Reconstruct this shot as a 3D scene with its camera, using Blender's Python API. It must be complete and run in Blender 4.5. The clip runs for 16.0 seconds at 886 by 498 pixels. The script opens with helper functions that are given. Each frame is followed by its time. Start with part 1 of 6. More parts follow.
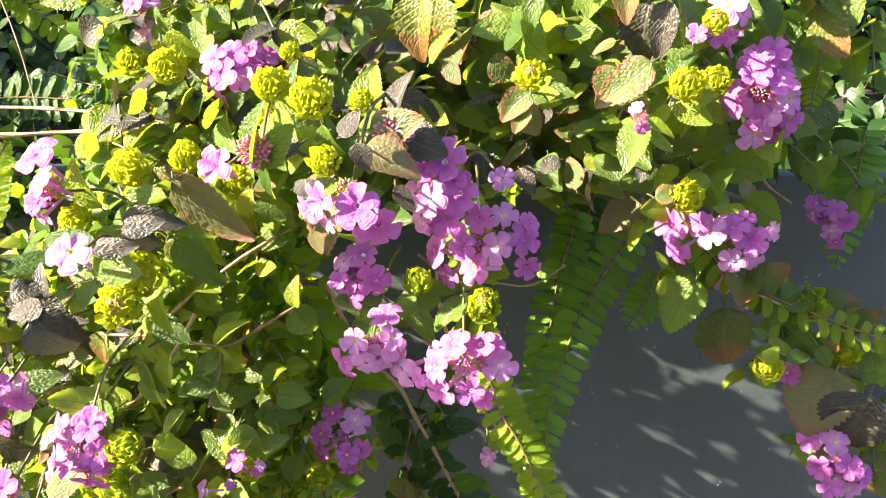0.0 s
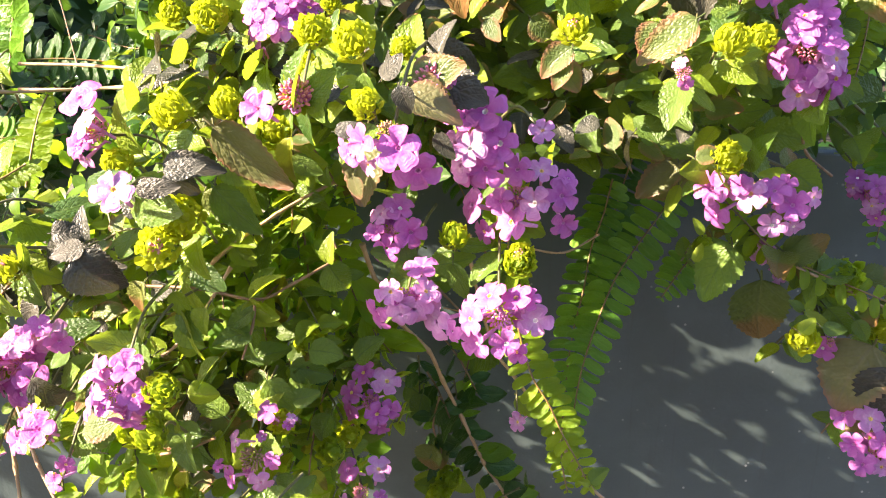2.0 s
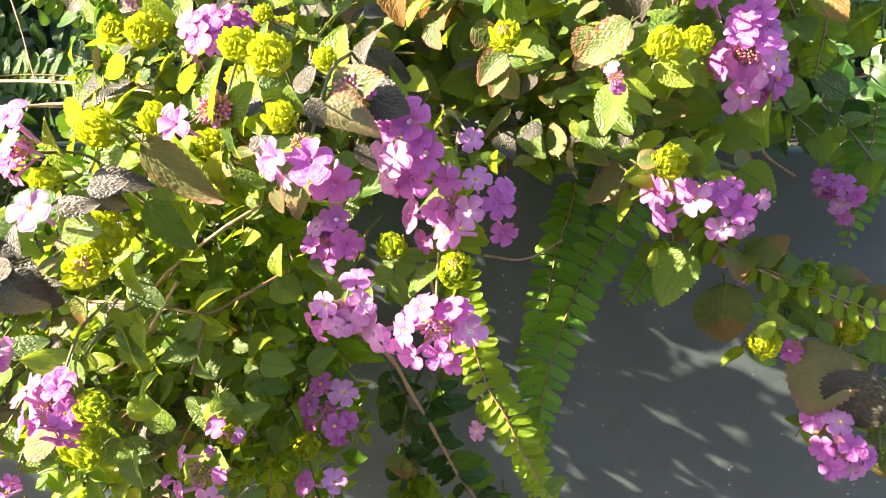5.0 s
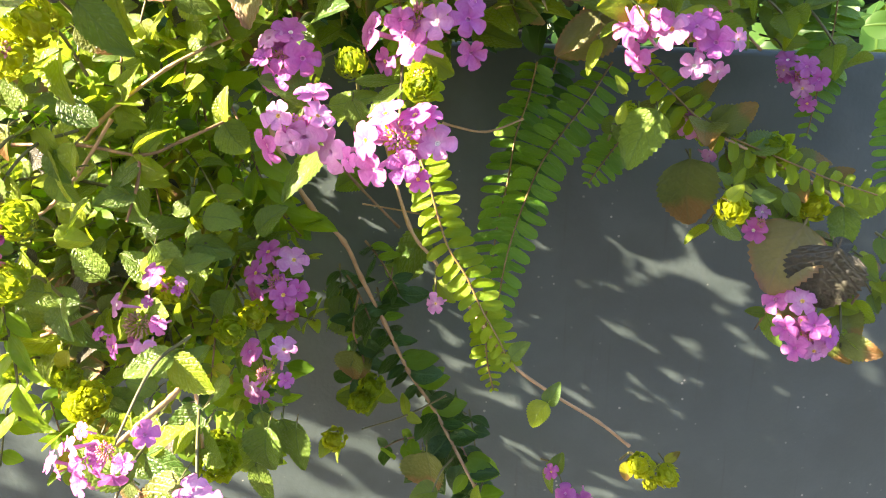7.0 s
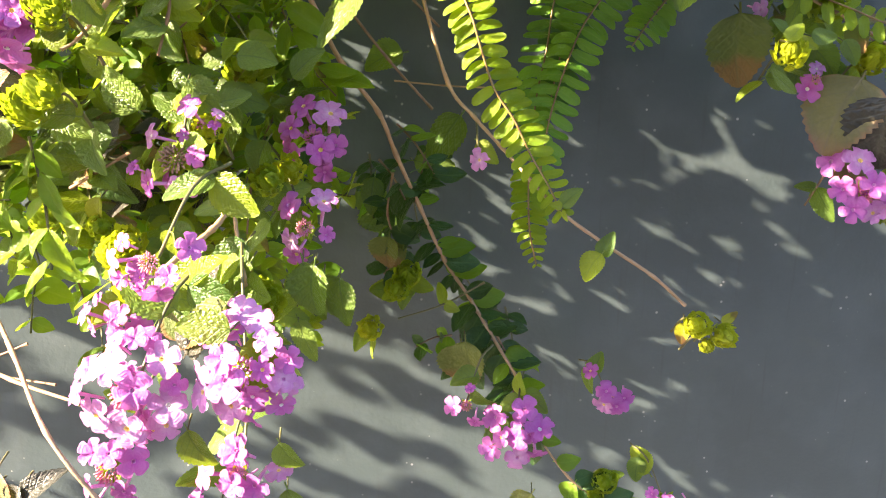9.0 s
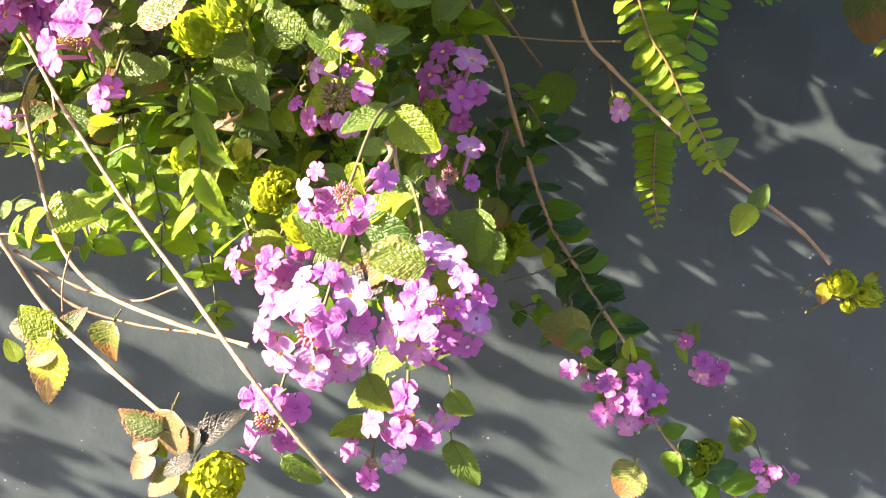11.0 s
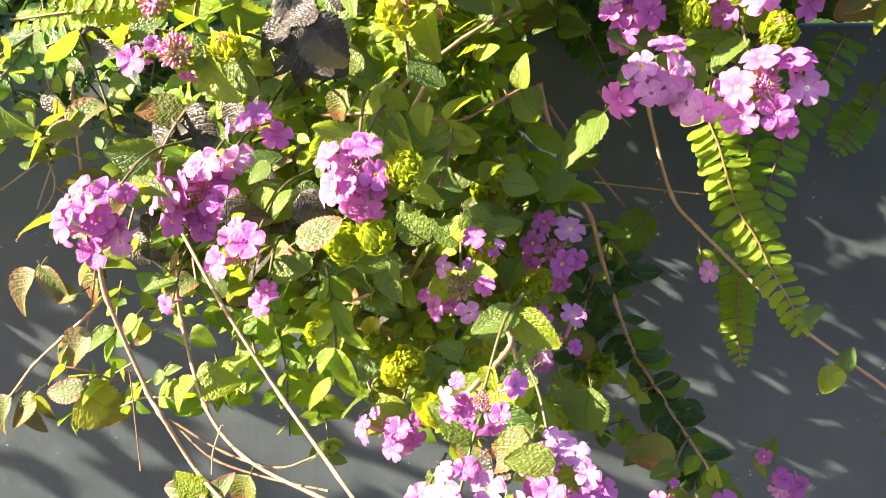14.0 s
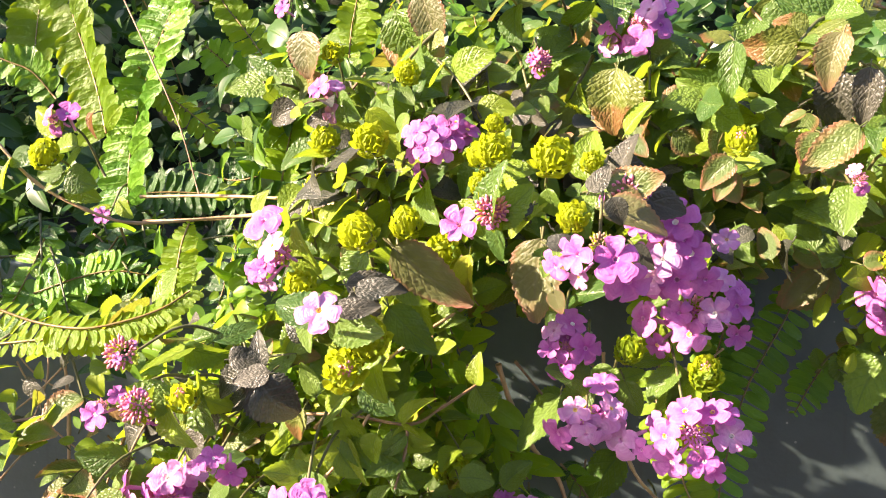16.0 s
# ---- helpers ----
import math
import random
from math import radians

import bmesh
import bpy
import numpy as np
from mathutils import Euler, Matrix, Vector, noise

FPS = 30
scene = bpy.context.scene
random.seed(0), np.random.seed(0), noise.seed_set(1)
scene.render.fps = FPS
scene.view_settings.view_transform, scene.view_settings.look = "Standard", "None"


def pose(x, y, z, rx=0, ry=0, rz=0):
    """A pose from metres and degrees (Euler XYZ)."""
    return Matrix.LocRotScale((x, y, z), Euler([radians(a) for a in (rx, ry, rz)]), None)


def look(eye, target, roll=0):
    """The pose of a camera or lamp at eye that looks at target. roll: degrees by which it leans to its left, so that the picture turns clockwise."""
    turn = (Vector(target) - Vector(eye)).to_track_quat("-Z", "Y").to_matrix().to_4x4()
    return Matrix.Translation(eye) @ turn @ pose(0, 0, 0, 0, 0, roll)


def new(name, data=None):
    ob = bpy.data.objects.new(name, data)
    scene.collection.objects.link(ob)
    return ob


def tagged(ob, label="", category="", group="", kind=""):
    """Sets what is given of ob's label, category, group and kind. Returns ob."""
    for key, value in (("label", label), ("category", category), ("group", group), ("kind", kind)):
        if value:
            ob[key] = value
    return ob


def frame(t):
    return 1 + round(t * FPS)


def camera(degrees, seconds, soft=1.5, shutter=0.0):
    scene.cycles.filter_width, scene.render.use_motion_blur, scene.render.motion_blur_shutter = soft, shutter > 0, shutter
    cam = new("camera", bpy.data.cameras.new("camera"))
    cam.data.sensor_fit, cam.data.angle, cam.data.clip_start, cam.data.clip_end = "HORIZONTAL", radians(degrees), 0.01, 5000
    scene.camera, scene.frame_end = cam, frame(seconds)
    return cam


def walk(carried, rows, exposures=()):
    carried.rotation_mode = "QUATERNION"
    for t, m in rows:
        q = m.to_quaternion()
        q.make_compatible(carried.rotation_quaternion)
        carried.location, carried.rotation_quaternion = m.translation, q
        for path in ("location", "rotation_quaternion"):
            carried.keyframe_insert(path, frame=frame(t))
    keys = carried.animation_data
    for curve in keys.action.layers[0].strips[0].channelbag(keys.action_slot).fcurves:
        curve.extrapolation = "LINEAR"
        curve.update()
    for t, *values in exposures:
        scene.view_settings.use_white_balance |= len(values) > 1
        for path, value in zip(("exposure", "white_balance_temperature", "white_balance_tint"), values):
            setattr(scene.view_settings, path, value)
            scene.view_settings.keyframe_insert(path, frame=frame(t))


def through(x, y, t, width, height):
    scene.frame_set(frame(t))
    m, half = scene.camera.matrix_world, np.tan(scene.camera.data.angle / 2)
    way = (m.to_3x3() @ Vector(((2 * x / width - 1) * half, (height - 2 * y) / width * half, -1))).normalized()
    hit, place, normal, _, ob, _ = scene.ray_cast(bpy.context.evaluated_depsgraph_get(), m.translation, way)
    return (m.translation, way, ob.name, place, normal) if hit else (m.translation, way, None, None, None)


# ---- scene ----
cam = camera(56.0, 16.0, soft=1.1)
PATH = [
    (0, (0.015, 0.014, 1.012), (0.005, 1.949, 0.507), 0.4),
    (0.5, (0.009, 0.014, 1.007), (-0.021, 1.949, 0.501), 0.5),
    (1, (0.005, 0.012, 1.005), (-0.05, 1.945, 0.492), 0.7),
    (1.5, (0.008, 0.01, 1.005), (-0.057, 1.94, 0.481), 1.0),
    (2, (0.012, 0.012, 1.002), (-0.058, 1.939, 0.472), 1.3),
    (2.5, (0.015, 0.013, 1.0), (-0.065, 1.938, 0.464), 1.2),
    (3, (0.024, 0.012, 1.004), (-0.064, 1.935, 0.459), 1.1),
    (3.2, (0.026, 0.01, 1.006), (-0.068, 1.931, 0.455), 0.9),
    (5.3, (0.037, 0.019, 1.002), (-0.065, 1.947, 0.482), -0.1),
    (5.5, (0.039, 0.024, 0.998), (-0.062, 1.95, 0.469), -0.0),
    (6, (0.033, 0.021, 0.993), (0.013, 1.952, 0.473), 1.4),
    (6.5, (0.024, 0.015, 0.979), (0.071, 1.943, 0.451), 1.9),
    (7, (0.027, 0.02, 0.955), (0.071, 1.945, 0.413), 1.5),
    (7.5, (0.031, 0.025, 0.944), (0.067, 1.946, 0.387), 1.0),
    (8, (0.025, 0.023, 0.929), (0.053, 1.942, 0.367), 0.4),
    (8.5, (0.024, 0.023, 0.918), (0.052, 1.94, 0.348), 0.3),
    (8.7, (0.021, 0.021, 0.914), (0.05, 1.937, 0.341), 0.1),
    (10.8, (-0.027, 0.025, 0.894), (0.029, 1.932, 0.292), 1.2),
    (11, (-0.031, 0.026, 0.893), (0.003, 1.936, 0.301), 0.8),
    (11.5, (-0.045, 0.023, 0.891), (-0.009, 1.935, 0.303), 0.8),
    (12, (-0.046, 0.021, 0.898), (-0.041, 1.935, 0.317), 0.7),
    (12.5, (-0.051, 0.02, 0.91), (-0.044, 1.934, 0.331), 0.7),
    (13, (-0.05, 0.016, 0.923), (-0.087, 1.936, 0.362), 0.0),
    (13.5, (-0.052, 0.015, 0.932), (-0.11, 1.934, 0.37), -0.1),
    (14, (-0.052, 0.014, 0.938), (-0.123, 1.949, 0.438), -0.4),
    (14.5, (-0.049, 0.015, 0.952), (-0.138, 1.962, 0.505), -0.4),
    (15, (-0.041, 0.017, 0.97), (-0.138, 1.976, 0.582), -0.4),
    (15.5, (-0.037, 0.015, 0.987), (-0.131, 1.993, 0.706), -0.6),
    (16, (-0.034, 0.013, 0.998), (-0.132, 1.997, 0.767), -0.6),
]
walk(cam, [(t, look(eye, target, roll)) for t, eye, target, roll in PATH],
     [(0, 3.06, 6800, 22), (3.2, 3.09, 6800, 22), (5.3, 3.26, 7000, 20), (6.5, 3.46, 7100, 19), (7.5, 3.51, 7100, 20), (8.7, 3.51, 7000, 24), (10.8, 3.13, 6700, 28), (12.5, 3.04, 6700, 28), (14.0, 2.96, 6700, 28), (15.0, 2.84, 6800, 25), (16.0, 2.78, 6900, 24)])

# ---- light ----
SUN_WAY = Vector((0.83, 0.265, -0.45)).normalized()
world = bpy.data.worlds.new("sky")
scene.world = world
world.use_nodes = True
wt = world.node_tree
sky = wt.nodes.new("ShaderNodeTexSky")
sky.sky_type, sky.sun_disc = "NISHITA", False
sky.sun_elevation = math.asin(-SUN_WAY.z)
sky.sun_rotation = math.atan2(-SUN_WAY.x, -SUN_WAY.y)
wt.links.new(sky.outputs[0], wt.nodes["Background"].inputs[0])
wt.nodes["Background"].inputs[1].default_value = 0.075
sun = bpy.data.lights.new("sun", "SUN")
sun.energy, sun.angle, sun.color = 5.0, radians(0.53), (1.0, 0.86, 0.64)
sun_ob = new("sun", sun)
sun_ob.matrix_world = look((-3, -1, 3), Vector((-3, -1, 3)) + SUN_WAY)


# ---- materials ----
class Mat:
    """A small writer of node materials."""

    def __init__(self, name):
        self.m = bpy.data.materials.new(name)
        self.m.use_nodes = True
        self.t = self.m.node_tree
        self.t.nodes.clear()

    def node(self, kind, **props):
        n = self.t.nodes.new(kind)
        for key, value in props.items():
            setattr(n, key, value)
        return n

    def put(self, socket, value):
        if isinstance(value, bpy.types.NodeSocket):
            self.t.links.new(value, socket)
        elif isinstance(value, (tuple, list)) and len(value) == 3 and socket.type == "RGBA":
            socket.default_value = (*value, 1)
        else:
            socket.default_value = value

    def math(self, op, a, b=0.0, c=0.0, clamp=False):
        n = self.node("ShaderNodeMath", operation=op, use_clamp=clamp)
        for s, v in zip(n.inputs, (a, b, c)):
            self.put(s, v)
        return n.outputs[0]

    def mix(self, f, a, b, blend="MIX"):
        n = self.node("ShaderNodeMix", data_type="RGBA", blend_type=blend)
        self.put(n.inputs[0], f), self.put(n.inputs[6], a), self.put(n.inputs[7], b)
        return n.outputs[2]

    def noise(self, scale, detail=3.0, rough=0.55, where="Object"):
        n = self.node("ShaderNodeTexNoise")
        n.inputs["Scale"].default_value, n.inputs["Detail"].default_value, n.inputs["Roughness"].default_value = scale, detail, rough
        self.t.links.new(self.coord(where), n.inputs["Vector"])
        return n.outputs[0]

    def coord(self, where):
        return self.node("ShaderNodeTexCoord").outputs[where]

    def ramp(self, v, lo, hi, to_lo=0.0, to_hi=1.0):
        n = self.node("ShaderNodeMapRange")
        for s, x in zip(n.inputs, (v, lo, hi, to_lo, to_hi)):
            self.put(s, x)
        return n.outputs[0]

    def rand(self):
        whole, piece = self.node("ShaderNodeObjectInfo"), self.node("ShaderNodeNewGeometry")
        return self.math("FRACT", self.math("ADD", whole.outputs["Random"], piece.outputs["Random Per Island"]))

    def uv(self):
        n = self.node("ShaderNodeSeparateXYZ")
        self.t.links.new(self.coord("UV"), n.inputs[0])
        return n.outputs[0], n.outputs[1]

    def bump(self, height, strength, distance):
        n = self.node("ShaderNodeBump")
        n.inputs["Strength"].default_value, n.inputs["Distance"].default_value = strength, distance
        self.t.links.new(height, n.inputs["Height"])
        return n.outputs[0]

    def end(self, color, rough=0.5, normal=None, through=None, share=0.0, specular=0.5, sheen=0.0):
        p = self.node("ShaderNodeBsdfPrincipled")
        self.put(p.inputs["Base Color"], color), self.put(p.inputs["Roughness"], rough)
        p.inputs["Specular IOR Level"].default_value = specular
        p.inputs["Sheen Weight"].default_value = sheen
        if normal is not None:
            self.put(p.inputs["Normal"], normal)
        out = self.node("ShaderNodeOutputMaterial")
        if share:
            tr = self.node("ShaderNodeBsdfTranslucent")
            self.put(tr.inputs[0], through if through is not None else color)
            mx = self.node("ShaderNodeMixShader")
            self.put(mx.inputs[0], share)
            self.t.links.new(p.outputs[0], mx.inputs[1]), self.t.links.new(tr.outputs[0], mx.inputs[2])
            self.t.links.new(mx.outputs[0], out.inputs[0])
        else:
            self.t.links.new(p.outputs[0], out.inputs[0])
        return self.m


def veined(name, low, high, vein, through, share=0.35, rough=0.42, pairs=6.0, edge=None, edge_from=0.55, tip=None, relief=0.55, patch=0.25, lean=2.0):
    """A leaf: colour between low and high from leaf to leaf, side veins, a midrib, blotches, and a rim or tip of another colour."""
    m = Mat(name)
    u, v = m.uv()
    side = m.math("ABSOLUTE", m.math("MULTIPLY_ADD", u, 2.0, -1.0))
    phase = m.math("MULTIPLY_ADD", side, -lean, m.math("MULTIPLY", v, pairs))
    gap = m.math("PINGPONG", phase, 0.5)
    line = m.ramp(gap, 0.0, 0.10, 1.0, 0.0)
    rib = m.ramp(side, 0.02, 0.09, 1.0, 0.0)
    veins = m.math("MAXIMUM", m.math("MULTIPLY", line, 0.7), rib)
    body = m.mix(m.rand(), low, high)
    blot = m.noise(3.0, 4.0)
    body = m.mix(m.ramp(blot, 0.42, 0.7, 0.0, patch), body, vein)
    fine = m.noise(28.0, 3.0)
    body = m.mix(m.ramp(fine, 0.35, 0.7, 0.0, 0.4), body, low)
    if edge:
        rim = m.math("ADD", m.ramp(side, edge_from, 1.0), m.ramp(v, 0.7, 1.05))
        body = m.mix(m.math("MULTIPLY", rim, m.ramp(blot, 0.3, 0.6, 0.25, 0.95), clamp=True), body, edge)
    if tip:
        body = m.mix(m.ramp(m.math("ADD", v, m.math("MULTIPLY", blot, 0.5)), 0.78, 0.92), body, tip)
    colour = m.mix(m.math("MULTIPLY", veins, 0.34), body, vein)
    pillow = m.ramp(gap, 0.0, 0.16)
    cells = m.node("ShaderNodeTexVoronoi")
    cells.feature, cells.inputs["Scale"].default_value = "SMOOTH_F1", 17.0
    m.t.links.new(m.coord("UV"), cells.inputs["Vector"])
    height = m.math("ADD", m.math("MULTIPLY", pillow, 0.30), m.math("MULTIPLY", cells.outputs[0], -0.55))
    height = m.math("SUBTRACT", height, m.math("MULTIPLY", rib, 0.35))
    glow = m.mix(m.math("MULTIPLY", veins, 0.5), m.mix(0.6, body, through), low)
    return m.end(colour, m.ramp(fine, 0.3, 0.7, rough - 0.08, rough + 0.14), m.bump(height, relief * 0.45, 0.045), glow, share, specular=0.35)


def smooth_leaf(name, low, high, rib_colour, through, share=0.55, rough=0.34):
    m = Mat(name)
    u, v = m.uv()
    side = m.math("ABSOLUTE", m.math("MULTIPLY_ADD", u, 2.0, -1.0))
    rib = m.ramp(side, 0.03, 0.12, 1.0, 0.0)
    blot = m.noise(5.0, 4.0)
    body = m.mix(m.rand(), low, high)
    body = m.mix(m.ramp(blot, 0.45, 0.7, 0.0, 0.35), body, rib_colour)
    colour = m.mix(m.math("MULTIPLY", rib, 0.6), body, rib_colour)
    return m.end(colour, m.ramp(blot, 0.3, 0.7, rough - 0.05, rough + 0.15), m.bump(m.math("ADD", blot, rib), 0.25, 0.05), m.mix(0.65, body, through), share, specular=0.32)


def petal_material(name, throat, rim):
    m = Mat(name)
    u, v = m.uv()
    streak = m.node("ShaderNodeTexNoise")
    streak.inputs["Scale"].default_value = 9.0
    m.t.links.new(m.coord("UV"), streak.inputs["Vector"])
    soft = m.noise(2.2, 3.0)
    f = m.ramp(m.math("ADD", u, m.math("MULTIPLY_ADD", soft, 0.5, -0.25)), 0.08, 0.6)
    colour = m.mix(f, throat, rim)
    colour = m.mix(m.ramp(m.rand(), 0.0, 1.0, 0.0, 0.3), colour, (0.50, 0.22, 0.47))
    colour = m.mix(m.ramp(streak.outputs[0], 0.4, 0.7, 0.0, 0.3), colour, throat)
    return m.end(colour, 0.55, m.bump(streak.outputs[0], 0.25, 0.05), m.mix(0.5, colour, rim), 0.32, specular=0.15)


def plain(name, a, b, scale=40.0, rough=0.6, bump=0.3, dist=0.002, share=0.0, through=None):
    m = Mat(name)
    n = m.noise(scale, 4.0)
    colour = m.mix(m.ramp(n, 0.3, 0.7), a, b)
    colour = m.mix(m.math("MULTIPLY", m.rand(), 0.35), colour, b)
    return m.end(colour, rough, m.bump(n, bump, dist), through, share)


M_GREEN = veined("lantana_leaf_green", (0.024, 0.070, 0.015), (0.125, 0.20, 0.030), (0.15, 0.22, 0.06), (0.42, 0.58, 0.02), share=0.40, rough=0.36, relief=0.7)
M_FRESH = veined("lantana_leaf_fresh", (0.10, 0.175, 0.010), (0.195, 0.25, 0.016), (0.25, 0.32, 0.06), (0.50, 0.62, 0.02), share=0.44, rough=0.38, relief=0.65)
M_GREY = veined("lantana_leaf_dusky", (0.020, 0.024, 0.018), (0.042, 0.040, 0.030), (0.10, 0.095, 0.070), (0.12, 0.11, 0.03), share=0.15, rough=0.42, relief=0.6)
M_BRONZE = veined("lantana_leaf_bronze", (0.070, 0.080, 0.030), (0.125, 0.120, 0.050), (0.22, 0.19, 0.10), (0.42, 0.38, 0.07), share=0.32, edge=(0.20, 0.075, 0.05), edge_from=0.78, relief=0.42)
M_PINKED = veined("lantana_leaf_pink_edged", (0.042, 0.080, 0.018), (0.080, 0.115, 0.028), (0.16, 0.18, 0.075), (0.34, 0.40, 0.05), share=0.3, edge=(0.28, 0.095, 0.065), edge_from=0.55)
M_YELLOW = veined("lantana_leaf_yellow", (0.21, 0.24, 0.014), (0.30, 0.31, 0.02), (0.19, 0.24, 0.02), (0.60, 0.58, 0.02), share=0.45, tip=(0.05, 0.022, 0.012))
M_OLIVE = veined("lantana_leaf_olive", (0.058, 0.085, 0.016), (0.105, 0.125, 0.022), (0.17, 0.20, 0.05), (0.34, 0.38, 0.03), share=0.33, tip=(0.16, 0.08, 0.03))
M_WITHER = veined("withered_leaf", (0.12, 0.06, 0.025), (0.22, 0.11, 0.05), (0.28, 0.17, 0.09), (0.35, 0.16, 0.05), share=0.2, rough=0.7, relief=0.8)
# dark-leaved shoots by the wall; in the deep foliage this colour stands for shade
M_DARK = smooth_leaf("shrub_leaf_dark_and_shaded", (0.008, 0.034, 0.008), (0.022, 0.068, 0.014), (0.05, 0.10, 0.02), (0.14, 0.30, 0.02), share=0.22, rough=0.36)
M_SHRUB = smooth_leaf("shrub_leaf_green", (0.032, 0.10, 0.010), (0.095, 0.18, 0.014), (0.12, 0.23, 0.03), (0.32, 0.60, 0.02))
M_LIME = smooth_leaf("shrub_leaf_lime", (0.085, 0.19, 0.010), (0.15, 0.25, 0.014), (0.20, 0.29, 0.04), (0.46, 0.64, 0.016))
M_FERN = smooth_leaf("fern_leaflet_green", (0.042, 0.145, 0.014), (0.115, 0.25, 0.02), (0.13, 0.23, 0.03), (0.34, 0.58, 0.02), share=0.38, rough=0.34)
# darker copy of the green leaflet, with shade put into its colour
M_FERN_SHADED = smooth_leaf("fern_leaflet_shaded", (0.012, 0.05, 0.010), (0.028, 0.09, 0.015), (0.05, 0.12, 0.025), (0.16, 0.36, 0.02), share=0.35, rough=0.36)
# yellow-green copy of the leaflet, its colour lightened to look sunlit
M_FERN_LIME = smooth_leaf("fern_leaflet_lime_sunlit", (0.085, 0.18, 0.006), (0.15, 0.25, 0.010), (0.19, 0.26, 0.02), (0.58, 0.68, 0.012), rough=0.4)
M_PETAL = petal_material("petal_lilac", (0.38, 0.045, 0.30), (0.45, 0.130, 0.38))
M_PALE = petal_material("petal_pale", (0.58, 0.37, 0.52), (0.49, 0.20, 0.43))
M_EYE = plain("flower_eye", (0.78, 0.42, 0.05), (0.85, 0.70, 0.30), 60, 0.6)
M_WHITE = plain("flower_throat_white", (0.84, 0.74, 0.80), (0.86, 0.80, 0.70), 60, 0.6)
M_TUBE = plain("flower_tube", (0.45, 0.10, 0.38), (0.62, 0.28, 0.46), 30, 0.6)
M_BUD = plain("bud_pink", (0.50, 0.06, 0.24), (0.62, 0.30, 0.28), 9, 0.6, share=0.2, through=(0.6, 0.15, 0.3))
M_DRY = plain("spent_brown", (0.16, 0.08, 0.05), (0.40, 0.24, 0.15), 30, 0.7)
M_BRACT = veined("bract_chartreuse", (0.21, 0.26, 0.014), (0.33, 0.36, 0.02), (0.26, 0.32, 0.03), (0.66, 0.74, 0.016), share=0.5, rough=0.45, pairs=3.0, relief=0.4)
M_BRACT_DULL = veined("bract_green", (0.13, 0.215, 0.012), (0.22, 0.29, 0.016), (0.22, 0.28, 0.03), (0.54, 0.66, 0.02), share=0.5, rough=0.45, pairs=3.0, relief=0.4)
M_TAN = plain("stem_tan", (0.22, 0.13, 0.065), (0.34, 0.22, 0.115), 160, 0.62, 0.5)
M_BROWN = plain("stem_brown", (0.10, 0.055, 0.03), (0.24, 0.14, 0.075), 160, 0.65, 0.5)
M_GSTEM = plain("stem_green", (0.045, 0.055, 0.016), (0.095, 0.085, 0.03), 160, 0.55, 0.3)
M_RACHIS = plain("frond_stalk", (0.12, 0.055, 0.015), (0.16, 0.11, 0.02), 160, 0.5, 0.3)


def wall_material():
    m = Mat("planter_grey")
    big, mid, fine = m.noise(5.0, 5.0), m.noise(38.0, 5.0), m.noise(420.0, 4.0)
    colour = m.mix(m.ramp(big, 0.3, 0.7), (0.034, 0.050, 0.052), (0.054, 0.078, 0.081))
    colour = m.mix(m.ramp(mid, 0.45, 0.75, 0.0, 0.4), colour, (0.074, 0.099, 0.104))
    runs = m.node("ShaderNodeTexNoise")
    map_ = m.node("ShaderNodeMapping")
    map_.inputs["Scale"].default_value = (60.0, 60.0, 3.0)
    m.t.links.new(m.coord("Object"), map_.inputs[0]), m.t.links.new(map_.outputs[0], runs.inputs["Vector"])
    colour = m.mix(m.ramp(runs.outputs[0], 0.62, 0.8, 0.0, 0.35), colour, (0.034, 0.037, 0.038))
    dots = m.node("ShaderNodeTexVoronoi")
    dots.inputs["Scale"].default_value = 150.0
    m.t.links.new(m.coord("Object"), dots.inputs["Vector"])
    speck = m.math("MULTIPLY", m.ramp(dots.outputs[0], 0.08, 0.13, 1.0, 0.0), m.ramp(mid, 0.52, 0.62))
    colour = m.mix(m.math("MULTIPLY", speck, 0.8), colour, (0.30, 0.31, 0.30))
    return m.end(colour, m.ramp(mid, 0.3, 0.7, 0.30, 0.46), m.bump(m.math("ADD", fine, m.math("MULTIPLY", mid, 2.0)), 0.12, 0.002))


M_WALL = wall_material()
# soil colour taken down to near-black to carry the shade under the plants
M_SOIL = plain("soil_shaded", (0.005, 0.004, 0.003), (0.012, 0.009, 0.007), 30, 1.0, 0.8, 0.01)
M_PAVE = plain("paving_grey", (0.05, 0.049, 0.047), (0.085, 0.083, 0.08), 12, 0.85, 0.4, 0.004)
# near-black green: deep shade put into the colour of the backdrops
M_BACKDROP = plain("backdrop_shade_dark", (0.003, 0.006, 0.002), (0.006, 0.012, 0.003), 30, 1.0, 0.6, 0.01)


# ---- building ----
def mesh_of(name, bm, *mats):
    me = bpy.data.meshes.new(name)
    bm.to_mesh(me)
    bm.free()
    for m in mats:
        me.materials.append(m)
    me.polygons.foreach_set("use_smooth", [True] * len(me.polygons))
    return me


def part(name, me, parent, m=None, label=""):
    ob = new(name, me)
    ob.parent = parent
    if m is not None:
        ob.matrix_basis = m
    return tagged(ob, label) if label else ob


def frame_of(forward, up):
    """A turn whose y runs along forward and whose z is as near to up as it can be."""
    y = Vector(forward).normalized()
    x = y.cross(Vector(up))
    if x.length < 1e-4:
        x = y.cross(Vector((0.3, 0.2, 0.9)))
    x.normalize()
    z = x.cross(y)
    return Matrix((x, y, z)).transposed()


def placed(at, turn, size):
    s = size if isinstance(size, (tuple, list)) else (size, size, size)
    return Matrix.Translation(at) @ turn.to_4x4() @ Matrix.Diagonal((*s, 1))


